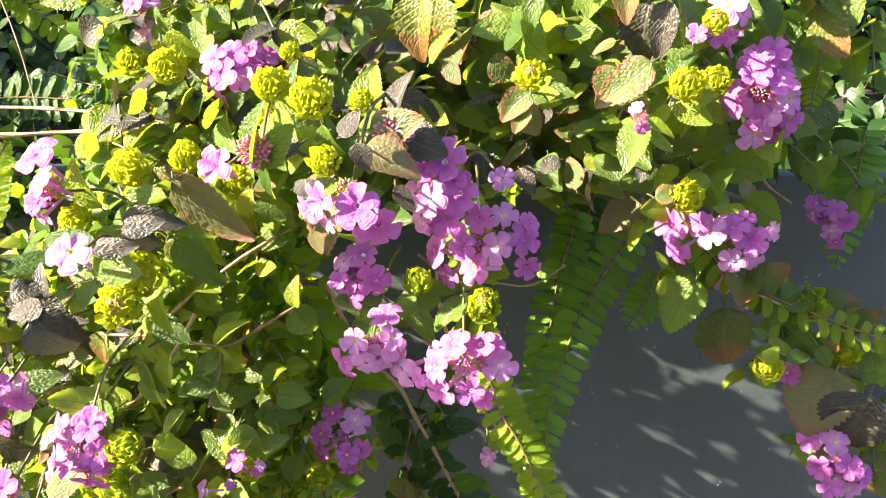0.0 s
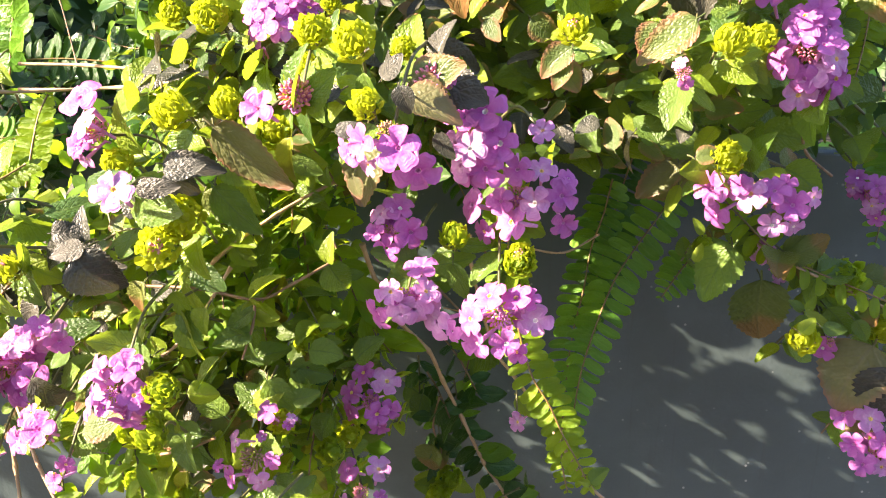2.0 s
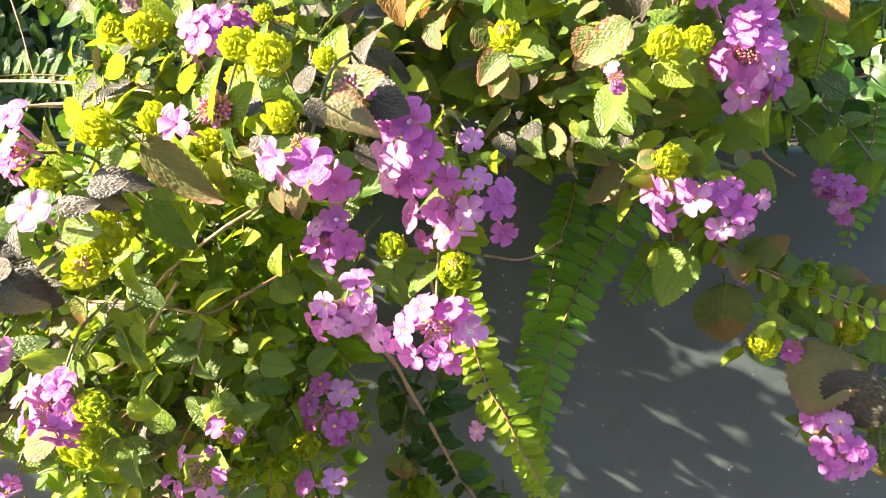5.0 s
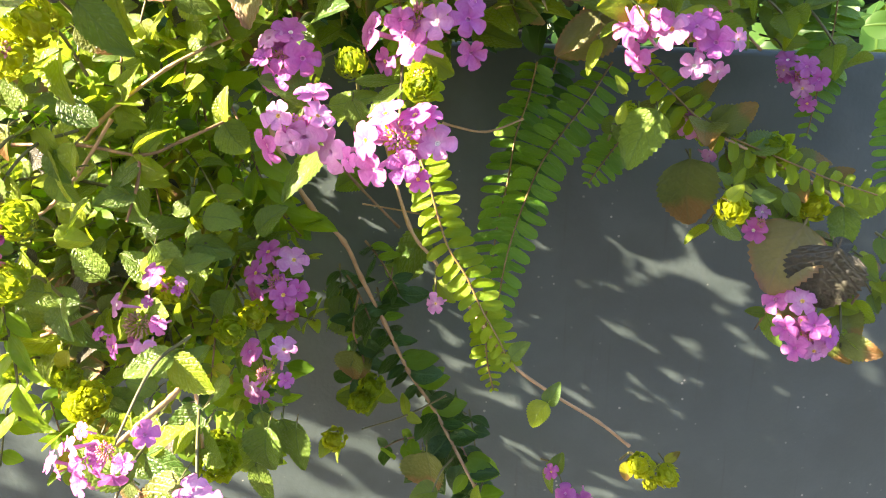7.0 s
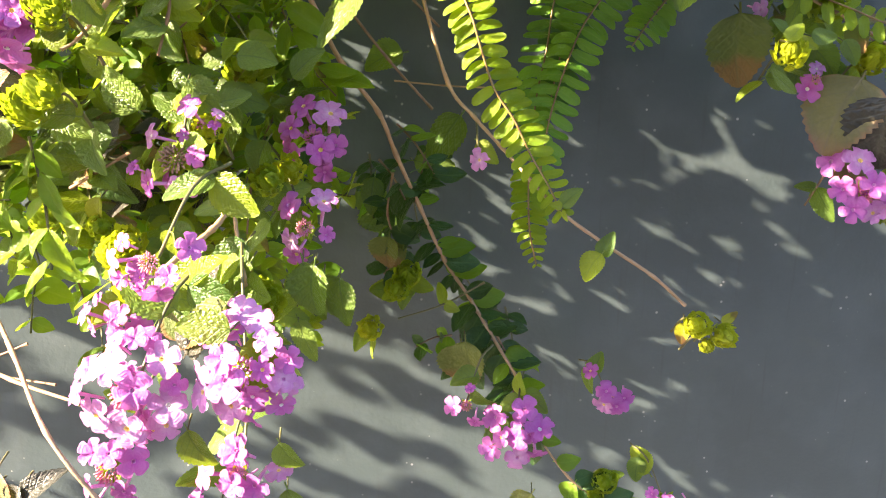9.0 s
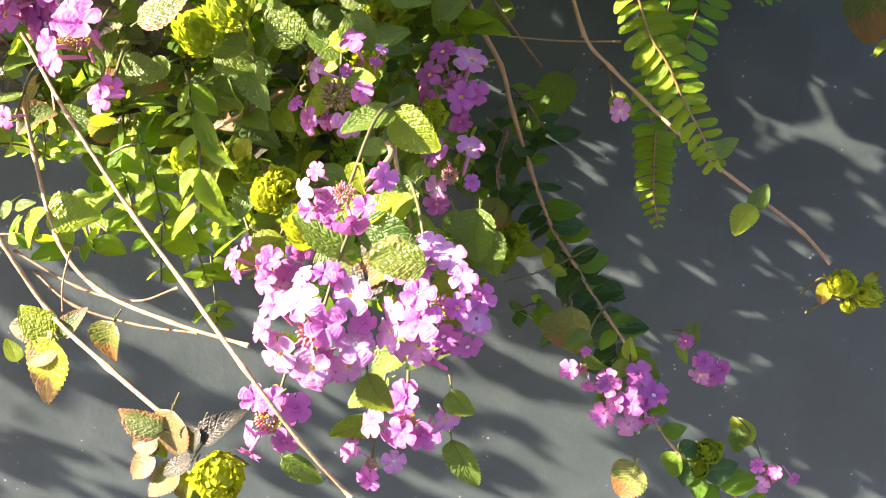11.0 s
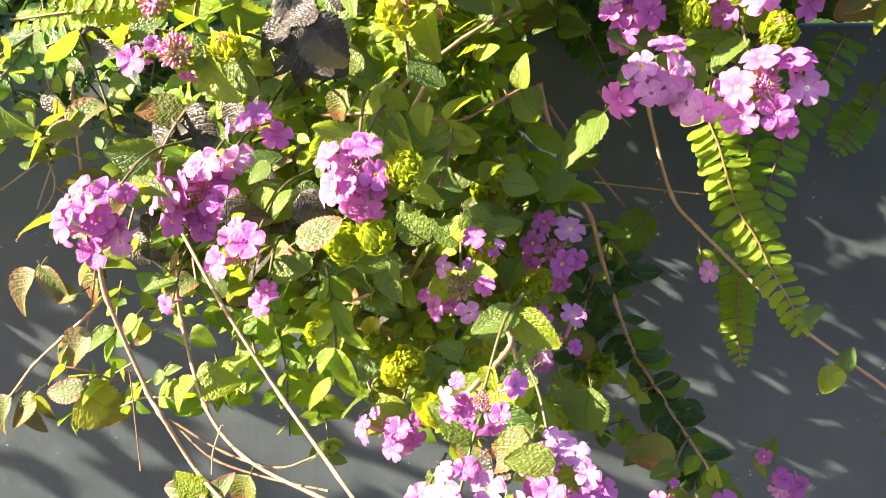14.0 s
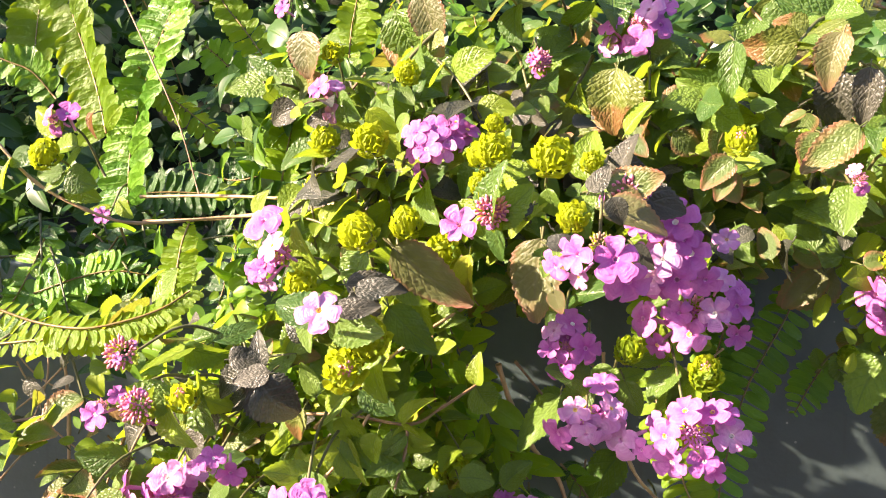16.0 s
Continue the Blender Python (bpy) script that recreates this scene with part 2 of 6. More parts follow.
def leaf_mesh(name, mat, width=0.7, rows=24, cols=6, teeth=0.10, fold=0.25, curl=0.25, wave=0.0025, pairs=6.0, shape=0.75, seed=0, twist=0.0, round_=0.85):
    """A leaf one unit long: base at the origin, tip along y, upper face along z."""
    rng = random.Random(seed)
    bm = bmesh.new()
    uvl = bm.loops.layers.uv.new("UVMap")
    sway, droop = rng.uniform(-0.06, 0.06), curl * rng.uniform(0.7, 1.3)
    grid = []
    for i in range(rows + 1):
        v = i / rows
        half = width / 2 * (math.sin(math.pi * min(v ** shape * 0.985 + 0.008, 1)) ** round_ if shape else max(0.0, 1 - abs(1.9 * v - 0.93) ** 3.2) ** 0.6 + 0.01)
        if i % 2:
            half *= 1 + teeth
        row = []
        for j in range(cols + 1):
            u = 2 * j / cols - 1
            tooth = 0.012 if (i % 2 and abs(u) > 0.95) else 0.0
            z = fold * abs(u) * half - droop * v * v * 0.5 + wave * math.cos(2 * math.pi * (v * pairs - abs(u) * 1.9)) * min(1, half * 6) * -1
            z += 0.03 * math.sin(5 * v + 3 * u + seed) * abs(u) + twist * u * half * v
            row.append((bm.verts.new((u * half + sway * math.sin(math.pi * v), v + tooth, z)), (j / cols, v)))
        grid.append(row)
    for i in range(rows):
        for j in range(cols):
            quad = (grid[i][j], grid[i][j + 1], grid[i + 1][j + 1], grid[i + 1][j])
            f = bm.faces.new([q[0] for q in quad])
            for loop, q in zip(f.loops, quad):
                loop[uvl].uv = q[1]
    stalk(bm, Vector((0, -0.14, -0.03)), Vector((0, 0.05, -0.005)), 0.018, uvl)
    return mesh_of(name, bm, mat)


def stalk(bm, a, b, r, uvl=None):
    turn = frame_of(b - a, (0, 0, 1))
    rings = []
    for p, s in ((a, 1.0), (b, 0.7)):
        rings.append([bm.verts.new(p + turn @ Vector((math.cos(k * math.tau / 5) * r * s, 0, math.sin(k * math.tau / 5) * r * s))) for k in range(5)])
    for k in range(5):
        f = bm.faces.new((rings[0][k], rings[0][(k + 1) % 5], rings[1][(k + 1) % 5], rings[1][k]))
        if uvl:
            for loop in f.loops:
                loop[uvl].uv = (0.5, 0.1)


def floret_mesh(name, petal, eye, seed, cup=0.22, lobes=5):
    """A flower one unit in radius, facing z, with its narrow tube behind it."""
    rng = random.Random(seed)
    bm = bmesh.new()
    uvl = bm.loops.layers.uv.new("UVMap")
    segs, rings = 40, (0.08, 0.16, 0.3, 0.5, 0.72, 0.88, 1.0)
    size = [rng.uniform(0.86, 1.12) for _ in range(lobes)]
    lift = [rng.uniform(-0.16, 0.2) for _ in range(lobes)]
    notch = [rng.uniform(0.02, 0.10) for _ in range(lobes)]
    rows = []
    for r in rings:
        row = []
        for k in range(segs):
            a = k / segs * lobes
            n, t = int(a), (a % 1) * 2 - 1
            out = size[n] * (0.58 + 0.42 * max(0, 1 - abs(t) ** 2.6) ** 0.5) - notch[n] * max(0, 1 - (t / 0.3) ** 2)
            w = max(0.0, 1 - t * t)
            rr = r * (out if r > 0.4 else (0.8 + (out - 0.8) * r / 0.4))
            z = cup * r ** 1.3 + lift[n] * w * r * r - 0.20 * r ** 5 * w + 0.05 * math.sin(3 * t + n) * r - (0.12 if r < 0.1 else 0)
            th = (n + 0.5 + t * 0.5) * math.tau / lobes
            row.append((bm.verts.new((rr * math.cos(th), rr * math.sin(th), z)), (r, k / segs)))
        rows.append(row)
    for i in range(len(rings) - 1):
        for k in range(segs):
            quad = (rows[i][k], rows[i][(k + 1) % segs], rows[i + 1][(k + 1) % segs], rows[i + 1][k])
            f = bm.faces.new([q[0] for q in quad])
            f.material_index = 1 if i == 0 else 0
            for loop, q in zip(f.loops, quad):
                loop[uvl].uv = q[1]
    back = [bm.verts.new((0.09 * math.cos(k * math.tau / 8), 0.09 * math.sin(k * math.tau / 8), -1.9)) for k in range(8)]
    front = [bm.verts.new((0.15 * math.cos(k * math.tau / 8), 0.15 * math.sin(k * math.tau / 8), 0.0)) for k in range(8)]
    for k in range(8):
        f = bm.faces.new((back[k], back[(k + 1) % 8], front[(k + 1) % 8], front[k]))
        f.material_index = 2
    c = bm.verts.new((0, 0, -0.12))
    for k in range(segs):
        f = bm.faces.new((c, rows[0][k][0], rows[0][(k + 1) % segs][0]))
        f.material_index = 1
    return mesh_of(name, bm, petal, (M_TUBE, M_WHITE, M_EYE)[eye], M_TUBE)


def bract_into(bm, uvl, at, turn, length, width, cup, index=0, rows=5, cols=2):
    """One small pointed bract, keeled along its middle."""
    grid = []
    for i in range(rows + 1):
        v = i / rows
        half = width / 2 * max(0.03, math.sin(math.pi * (0.16 + 0.84 * v)) ** 0.9 * (1.25 - 0.5 * v))
        row = []
        for j in range(cols + 1):
            u = 2 * j / cols - 1
            p = Vector((u * half, v * length, cup * v * v * length + 0.45 * abs(u) * half))
            row.append((bm.verts.new(Vector(at) + turn @ p), (j / cols, v)))
        grid.append(row)
    for i in range(rows):
        for j in range(cols):
            quad = (grid[i][j], grid[i][j + 1], grid[i + 1][j + 1], grid[i + 1][j])
            f = bm.faces.new([q[0] for q in quad])
            f.material_index = index
            for loop, q in zip(f.loops, quad):
                loop[uvl].uv = q[1]


def egg_spot(f, a, tall, flare):
    """The foot and the turn of a bract on an egg-shaped head: f from its base, 0, to its top, 1."""
    th = 0.30 + 2.55 * f
    out = Vector((math.cos(a), math.sin(a), 0))
    at = out * 0.66 * math.sin(th) + Vector((0, 0, -0.72 * tall * math.cos(th)))
    way = out * math.cos(th) * 0.8 + Vector((0, 0, tall * math.sin(th) + 0.10)) + out * flare
    face = out * math.sin(th) - Vector((0, 0, math.cos(th)))
    return at, frame_of(way, face)


def rosette_mesh(name, mat, seed, tall=1.0, count=70, core=None):
    """The packed heart of a bract head, one unit in radius, opening along z."""
    rng = random.Random(seed)
    bm = bmesh.new()
    uvl = bm.loops.layers.uv.new("UVMap")
    for k in range(count):
        f = 0.18 + 0.78 * k / (count - 1)
        at, turn = egg_spot(f, k * 2.39996 + rng.uniform(-0.25, 0.25), tall, rng.uniform(0.0, 0.62))
        bract_into(bm, uvl, at, turn, rng.uniform(0.44, 0.66) * (1.1 - 0.4 * f), rng.uniform(0.30, 0.42) * (1.1 - 0.4 * f), rng.uniform(-0.3, 0.12))
    egg = bmesh.ops.create_icosphere(bm, subdivisions=2, radius=0.52, matrix=Matrix.Diagonal((1, 1, 1.1 * tall, 1)))
    for face in {f for v in egg["verts"] for f in v.link_faces}:
        for loop in face.loops:
            loop[uvl].uv = (0.3, 0.4)
    if core:
        for k in range(12):
            a, r = k * 2.4, 0.05 + 0.022 * k
            knob(bm, Vector((math.cos(a) * r, math.sin(a) * r, 0.72 * tall)), 0.09, 1)
    return mesh_of(name, bm, mat, core or mat)


def bract_mesh(name, mat, seed):
    rng = random.Random(seed)
    bm = bmesh.new()
    uvl = bm.loops.layers.uv.new("UVMap")
    bract_into(bm, uvl, (0, 0, 0), Matrix.Identity(3), 1.0, rng.uniform(0.55, 0.72), rng.uniform(-0.35, 0.1))
    return mesh_of(name, bm, mat)


def outer_bracts(heart, pool, tall=1.0, count=18):
    for k in range(count):
        at, turn = egg_spot(0.02 + 0.62 * k / (count - 1), k * 2.39996 + dice.uniform(-0.3, 0.3), tall, dice.uniform(0.1, 0.75))
        part("bract", dice.choice(pool), heart, placed(at, turn, dice.uniform(0.42, 0.66)))


def knob(bm, at, r, index, stretch=1.4):
    made = bmesh.ops.create_icosphere(bm, subdivisions=1, radius=r, matrix=Matrix.Translation(at) @ Matrix.Diagonal((1, 1, stretch, 1)))
    for v in made["verts"]:
        for f in v.link_faces:
            f.material_index = index


def vec_of(rng, spread):
    return Vector((rng.uniform(-1, 1), rng.uniform(-1, 1), rng.uniform(-1, 1))) * spread


def crown_mesh(name, buds, bracts, seed, count=44):
    """The middle of a flower head: a low dome of closed buds in a collar of small bracts, one unit in radius, along z."""
    rng = random.Random(seed)
    bm = bmesh.new()
    uvl = bm.loops.layers.uv.new("UVMap")
    for k in range(count):
        f = k / count
        a, r = k * 2.39996, 0.78 * math.sqrt(f)
        at = Vector((math.cos(a) * r, math.sin(a) * r, 0.62 * math.sqrt(max(0, 1 - r * r)) + rng.uniform(-0.10, 0.10)))
        size = rng.uniform(0.05, 0.085) * (1.0 + 0.5 * f)
        made = bmesh.ops.create_icosphere(bm, subdivisions=1, radius=size, matrix=Matrix.Translation(at) @ frame_of(at.orthogonal(), at + vec_of(rng, 0.25)).to_4x4() @ Matrix.Diagonal((1, 1, rng.uniform(1.6, 3.2), 1)))
        for v in made["verts"]:
            for face in v.link_faces:
                face.material_index = 1
    for k in range(14):
        a = k * 2.39996
        out = Vector((math.cos(a), math.sin(a), 0))
        lean = radians(rng.uniform(15, 55))
        fwd = out * math.cos(lean) + Vector((0, 0, math.sin(lean)))
        up = -out * math.sin(lean) + Vector((0, 0, math.cos(lean)))
        bract_into(bm, uvl, out * 0.35 + Vector((0, 0, -0.35)), frame_of(fwd, up), rng.uniform(0.7, 1.0), rng.uniform(0.35, 0.5), 0.2)
    return mesh_of(name, bm, bracts, buds)


def smooth_path(points, steps=5):
    pts = [Vector(p) for p in points]
    if len(pts) == 2:
        return [pts[0].lerp(pts[1], k / 4) for k in range(5)]
    ext = [pts[0] * 2 - pts[1]] + pts + [pts[-1] * 2 - pts[-2]]
    out = []
    for i in range(1, len(ext) - 2):
        a, b, c, d = ext[i - 1:i + 3]
        for k in range(steps):
            t = k / steps
            out.append(0.5 * ((2 * b) + (c - a) * t + (2 * a - 5 * b + 4 * c - d) * t * t + (3 * b - a - 3 * c + d) * t ** 3))
    return out + [pts[-1]]


def stem_mesh(name, points, r0, r1, mat, knots=0.0, steps=5, seed=0):
    """A round stem along a curved line, thicker at its joints."""
    rng = random.Random(seed)
    line = smooth_path(points, steps)
    bm = bmesh.new()
    rings, n = [], len(line)
    for i, p in enumerate(line):
        way = line[min(i + 1, n - 1)] - line[max(i - 1, 0)]
        turn = frame_of(way, (0.1, -0.3, 1))
        r = (r0 + (r1 - r0) * i / (n - 1)) * 1.0 * (1 + (knots if i % steps == 0 else 0) + rng.uniform(-0.08, 0.08))
        rings.append([bm.verts.new(p + turn @ Vector((math.cos(k * math.tau / 7) * r, 0, math.sin(k * math.tau / 7) * r))) for k in range(7)])
    for i in range(n - 1):
        for k in range(7):
            bm.faces.new((rings[i][k], rings[i][(k + 1) % 7], rings[i + 1][(k + 1) % 7], rings[i + 1][k]))
    bm.faces.new(rings[0]), bm.faces.new(rings[-1][::-1])
    return mesh_of(name, bm, mat)


# ---- shared shapes ----
def leaf_set(mat, tag, **kw):
    return [leaf_mesh("leaf_" + tag, mat, seed=s, shape=0.64, round_=0.68, wave=0.0035, width=kw.get("width", 0.7) * (0.9 + 0.08 * s), fold=kw.get("fold", 0.25) * (0.4 + 0.5 * s),
                      curl=kw.get("curl", 0.25) * (0.3 + 0.7 * s), twist=0.15 * (s - 1)) for s in range(3)]


LEAF = {
    "green": leaf_set(M_GREEN, "green"), "fresh": leaf_set(M_FRESH, "fresh"), "grey": leaf_set(M_GREY, "dusky", width=0.75, curl=0.4),
    "bronze": leaf_set(M_BRONZE, "bronze", width=0.78), "pink": leaf_set(M_PINKED, "pink_edged"), "yellow": leaf_set(M_YELLOW, "yellow", width=0.82),
    "olive": leaf_set(M_OLIVE, "olive", width=0.75), "dry": leaf_set(M_WITHER, "withered", width=0.5, curl=0.9, fold=0.9),
}
OVAL = {tag: [leaf_mesh("oval_leaf", m, width=0.42 + 0.06 * s, rows=10, cols=4, teeth=0.0, fold=0.3, curl=0.3 * s, wave=0.0, shape=0.95, seed=s) for s in range(3)]
        for tag, m in (("dark", M_DARK), ("shrub", M_SHRUB), ("lime", M_LIME))}
ROUND = {tag: [leaf_mesh("round_leaf", m, width=0.60 + 0.07 * s, rows=10, cols=4, teeth=0.03, fold=0.15, curl=0.3 * s, wave=0.004, shape=0.85, seed=s) for s in range(3)]
         for tag, m in (("dark", M_DARK), ("shrub", M_SHRUB), ("lime", M_LIME))}
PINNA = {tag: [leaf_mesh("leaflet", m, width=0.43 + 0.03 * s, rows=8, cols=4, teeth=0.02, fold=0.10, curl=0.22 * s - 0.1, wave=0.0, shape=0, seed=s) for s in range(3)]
         for tag, m in (("green", M_FERN), ("dark", M_FERN_SHADED), ("lime", M_FERN_LIME))}
FLORET = [floret_mesh("floret", M_PETAL, 0, 1), floret_mesh("floret", M_PETAL, 1, 2, 0.3), floret_mesh("floret", M_PETAL, 0, 3, 0.1, 4), floret_mesh("floret", M_PETAL, 2, 4, 0.15),
          floret_mesh("floret", M_PETAL, 0, 5, 0.38)]
FLORET_PALE = [floret_mesh("floret", M_PALE, 2, 6, 0.15), floret_mesh("floret", M_PALE, 1, 7, 0.25), floret_mesh("floret", M_PALE, 0, 8, 0.05, 4), floret_mesh("floret", M_PALE, 2, 9, 0.3)]
CROWN = {"pink": crown_mesh("flower_head", M_BUD, M_BRACT_DULL, 1), "dry": crown_mesh("flower_head", M_DRY, M_BRACT_DULL, 2), "tube": crown_mesh("flower_head", M_TUBE, M_BRACT, 3)}
ROSETTE = {"lime": [rosette_mesh("bract_head", M_BRACT, s, 0.95 + 0.1 * s) for s in range(3)], "dull": [rosette_mesh("bract_head", M_BRACT_DULL, s + 5, 1.0) for s in range(3)],
           "core": [rosette_mesh("bract_head", M_BRACT, s + 9, 0.9, 56, M_BUD) for s in range(2)]}
BRACT = {"lime": [bract_mesh("bract", M_BRACT, s) for s in range(3)], "dull": [bract_mesh("bract", M_BRACT_DULL, s + 3) for s in range(3)]}
SUNWARD = Vector((-0.60, -0.58, 0.55))
dice = random.Random(7)


def vec(spread):
    return Vector((dice.uniform(-1, 1), dice.uniform(-1, 1), dice.uniform(-1, 1))) * spread


def thing(name, at, label, category, group=""):
    ob = new(name)
    ob.location = at
    ob.empty_display_size = 0.01
    return tagged(ob, label, category, group)


def add_leaf(owner, at, way, size, kind="green", up=None, shapes=None, loose=0.45):
    pool = (shapes or LEAF)[kind]
    turn = frame_of(way, up if up is not None else SUNWARD + vec(loose))
    wide = dice.uniform(0.88, 1.12)
    return part("leaf", dice.choice(pool), owner, placed(Vector(at) - owner.location, turn, (size * wide, size, size)))


def pick(kinds):
    return dice.choice(kinds.split())


HEAD_LABEL = "trailing lantana shoot with a lilac flower cluster and toothed leaves"


def head(at, florets, size, axis=(0, -1, 0.35), crown="pink", back=(0.0, 0.05, 0.02), pale=0.22, leaves=3, kinds="green green green fresh", label=HEAD_LABEL, bud=1.0):
    """A flowering shoot. florets: (across, up, radius) from the head's middle; back: from there to the stem's foot."""
    at, axis = Vector(at), Vector(axis).normalized()
    owner = thing("lantana_shoot", at, label, "flowering shoot", "lantana shoots")
    foot = Vector(back) * 0.6
    line = [(0, 0, 0), tuple(Vector((0, 0, 0)).lerp(foot, 0.5) + Vector((0, 0, 0.006))), tuple(foot)]
    part("stem", stem_mesh("stem", [tuple(Vector(p) - axis * 0.004) for p in line], 0.0004, 0.0005, M_GSTEM), owner)
    crown_ob = part("flower_head", CROWN[crown], owner, placed((0, 0, 0), frame_of(axis.orthogonal(), axis), size * 0.30 * bud), "cluster of lilac florets round pink buds")
    inv = crown_ob.matrix_basis.inverted()
    reach = max([math.hypot(a, b) for a, b, _ in florets] + [0.004])
    for across, rise, r in florets:
        q = min(1.0, math.hypot(across, rise) / reach)
        depth = -size * 0.42 + 0.75 * size * q * q + dice.uniform(-0.0015, 0.0015)
        spot = Vector((across, depth, rise))
        face = (Vector((across, 0, rise)) / reach * 0.8 + Vector((-0.30, -0.88, 0.30)) + vec(0.36)).normalized()
        pool = FLORET_PALE if dice.random() < pale else FLORET
        turn = frame_of(face.orthogonal(), face) @ Matrix.Rotation(dice.uniform(0, 6.28), 3, "Z")
        part("floret", dice.choice(pool), crown_ob, inv @ placed(spot, turn, r * dice.uniform(1.06, 1.2)))
    if len(florets) > 5:
        for k in range(int(len(florets) * 0.45)):
            (a0, b0, r0), (a1, b1, r1) = dice.sample(florets, 2)
            f = dice.uniform(0.3, 0.7)
            spot = Vector((a0 + (a1 - a0) * f, size * dice.uniform(0.1, 0.5), b0 + (b1 - b0) * f))
            face = (Vector((spot.x, 0, spot.z)) / reach * 0.8 + Vector((-0.30, -0.9, 0.30)) + vec(0.4)).normalized()
            turn = frame_of(face.orthogonal(), face)
            part("floret", dice.choice(FLORET), crown_ob, inv @ placed(spot, turn, min(r0, r1) * dice.uniform(0.85, 1.05)))
    for k in range(leaves):
        along = dice.uniform(0.15, 0.9)
        spot = at + foot * along
        way = Vector((dice.uniform(-1, 1), dice.uniform(-0.5, 0.3), dice.uniform(-0.8, 0.6)))
        add_leaf(owner, spot, way, dice.uniform(0.010, 0.017), pick(kinds))
    return owner


def bract_shoot(at, r, kind="lime", axis=(0, -0.8, 0.5), back=(0.0, 0.04, -0.02), leaves=3, kinds="green fresh green green"):
    at, axis = Vector(at), (Vector(axis) + vec(0.3)).normalized()
    owner = thing("lantana_bract_shoot", at, "trailing lantana shoot ending in a yellow-green head of bracts", "plant shoot", "lantana bract shoots")
    foot = Vector(back) * 0.7
    part("stem", stem_mesh("stem", [tuple(-axis * r * 0.6), tuple(foot * 0.5 + Vector((0, 0, 0.004))), tuple(foot)], 0.0004, 0.0005, M_GSTEM), owner)
    heart = part("bract_head", dice.choice(ROSETTE[kind]), owner, placed((0, 0, 0), frame_of(axis.orthogonal(), axis), r * 1.15), "yellow-green overlapping pointed bracts")
    tagged(heart, kind="stuff")
    outer_bracts(heart, BRACT["dull" if kind == "dull" else "lime"])
    for k in range(leaves):
        spot = at + foot * dice.uniform(0.3, 0.95)
        add_leaf(owner, spot, Vector((dice.uniform(-1, 1), dice.uniform(-0.5, 0.3), dice.uniform(-0.8, 0.5))), dice.uniform(0.009, 0.015), pick(kinds))
    return owner


def lone_leaf(base, tip, kind, wide=1.0, up=None, back=0.009):
    """One large leaf that shows well, on its own short twig."""
    base, tip = Vector(base), Vector(tip)
    owner = thing("lantana_leaf_twig", base, LONE[kind], "leaf twig", "lantana leaf twigs")
    way = tip - base
    inner = Vector((-way.x * 0.10, back * 0.7, -way.z * 0.10))
    part("stem", stem_mesh("stem", [(0, 0, -0.0005), tuple(inner * 0.5), tuple(inner)], 0.00022, 0.0003, M_GSTEM), owner)
    turn = frame_of(way, (Vector((-0.42, -0.8, 0.42)) + vec(0.2)) if up is None else up)
    size = way.length
    part("leaf", dice.choice(LEAF[kind]), owner, placed((0, 0, 0), turn, (size * wide, size, size)))
    return owner


def narrow_leaf(base, tip, kind="lime", wide=0.9):
    """One narrow smooth leaf that stands out from a hanging sprig."""
    base, tip = Vector(base), Vector(tip)
    owner = thing("sprig_leaf", base, "narrow glossy lime-green leaf on a hanging sprig", "leaf", "sprig leaves")
    size = (tip - base).length
    part("leaf", dice.choice(OVAL[kind]), owner, placed((0, 0, 0), frame_of(tip - base, Vector((-0.5, -0.75, 0.42)) + vec(0.2)), (size * wide, size, size)))
    return owner


LONE = {"green": "broad green toothed lantana leaf on a short twig", "fresh": "light green toothed lantana leaf on a short twig", "grey": "dusky purple-grey wrinkled lantana leaf on a twig",
        "bronze": "bronze-brown lantana leaf with a reddish toothed edge", "pink": "green lantana leaf with a pinkish toothed edge", "yellow": "yellowing lantana leaf with a dark withered tip",
        "olive": "olive-green ageing lantana leaf on a short twig", "dry": "withered curled brown leaf hanging from a twig"}


def leafy_stem(points, r0, r1, mat, pairs, size, kinds, label, name="trailing_stem", shapes=None, start=0.0, knots=0.35, spread=0.9, group="trailing stems"):
    """A long stem with leaves in pairs along it."""
    origin = Vector(points[0])
    owner = thing(name, origin, label, "plant stem", group)
    rel = [tuple(Vector(p) - origin) for p in points]
    part("stem", stem_mesh("stem", rel, r0 * 0.68, r1 * 0.68, mat, knots, 6, len(points)), owner)
    line = smooth_path(rel, 6)
    for k in range(pairs):
        f = start + (1 - start) * min(1.0, max(0.0, (k + 0.5 + dice.uniform(-0.45, 0.45)) / pairs))
        i = min(int(f * (len(line) - 1)), len(line) - 2)
        p, way = line[i], (line[i + 1] - line[i]).normalized()
        across = way.cross(Vector((0, -1, 0.2))).normalized()
        for s in (1, -1):
            if dice.random() < 0.12:
                continue
            d = across * s * spread + way * 0.55 + vec(0.45) + Vector((0, -0.15, 0))
            add_leaf(owner, origin + p, d, size * dice.uniform(0.7, 1.2), pick(kinds), None, shapes)
    return owner


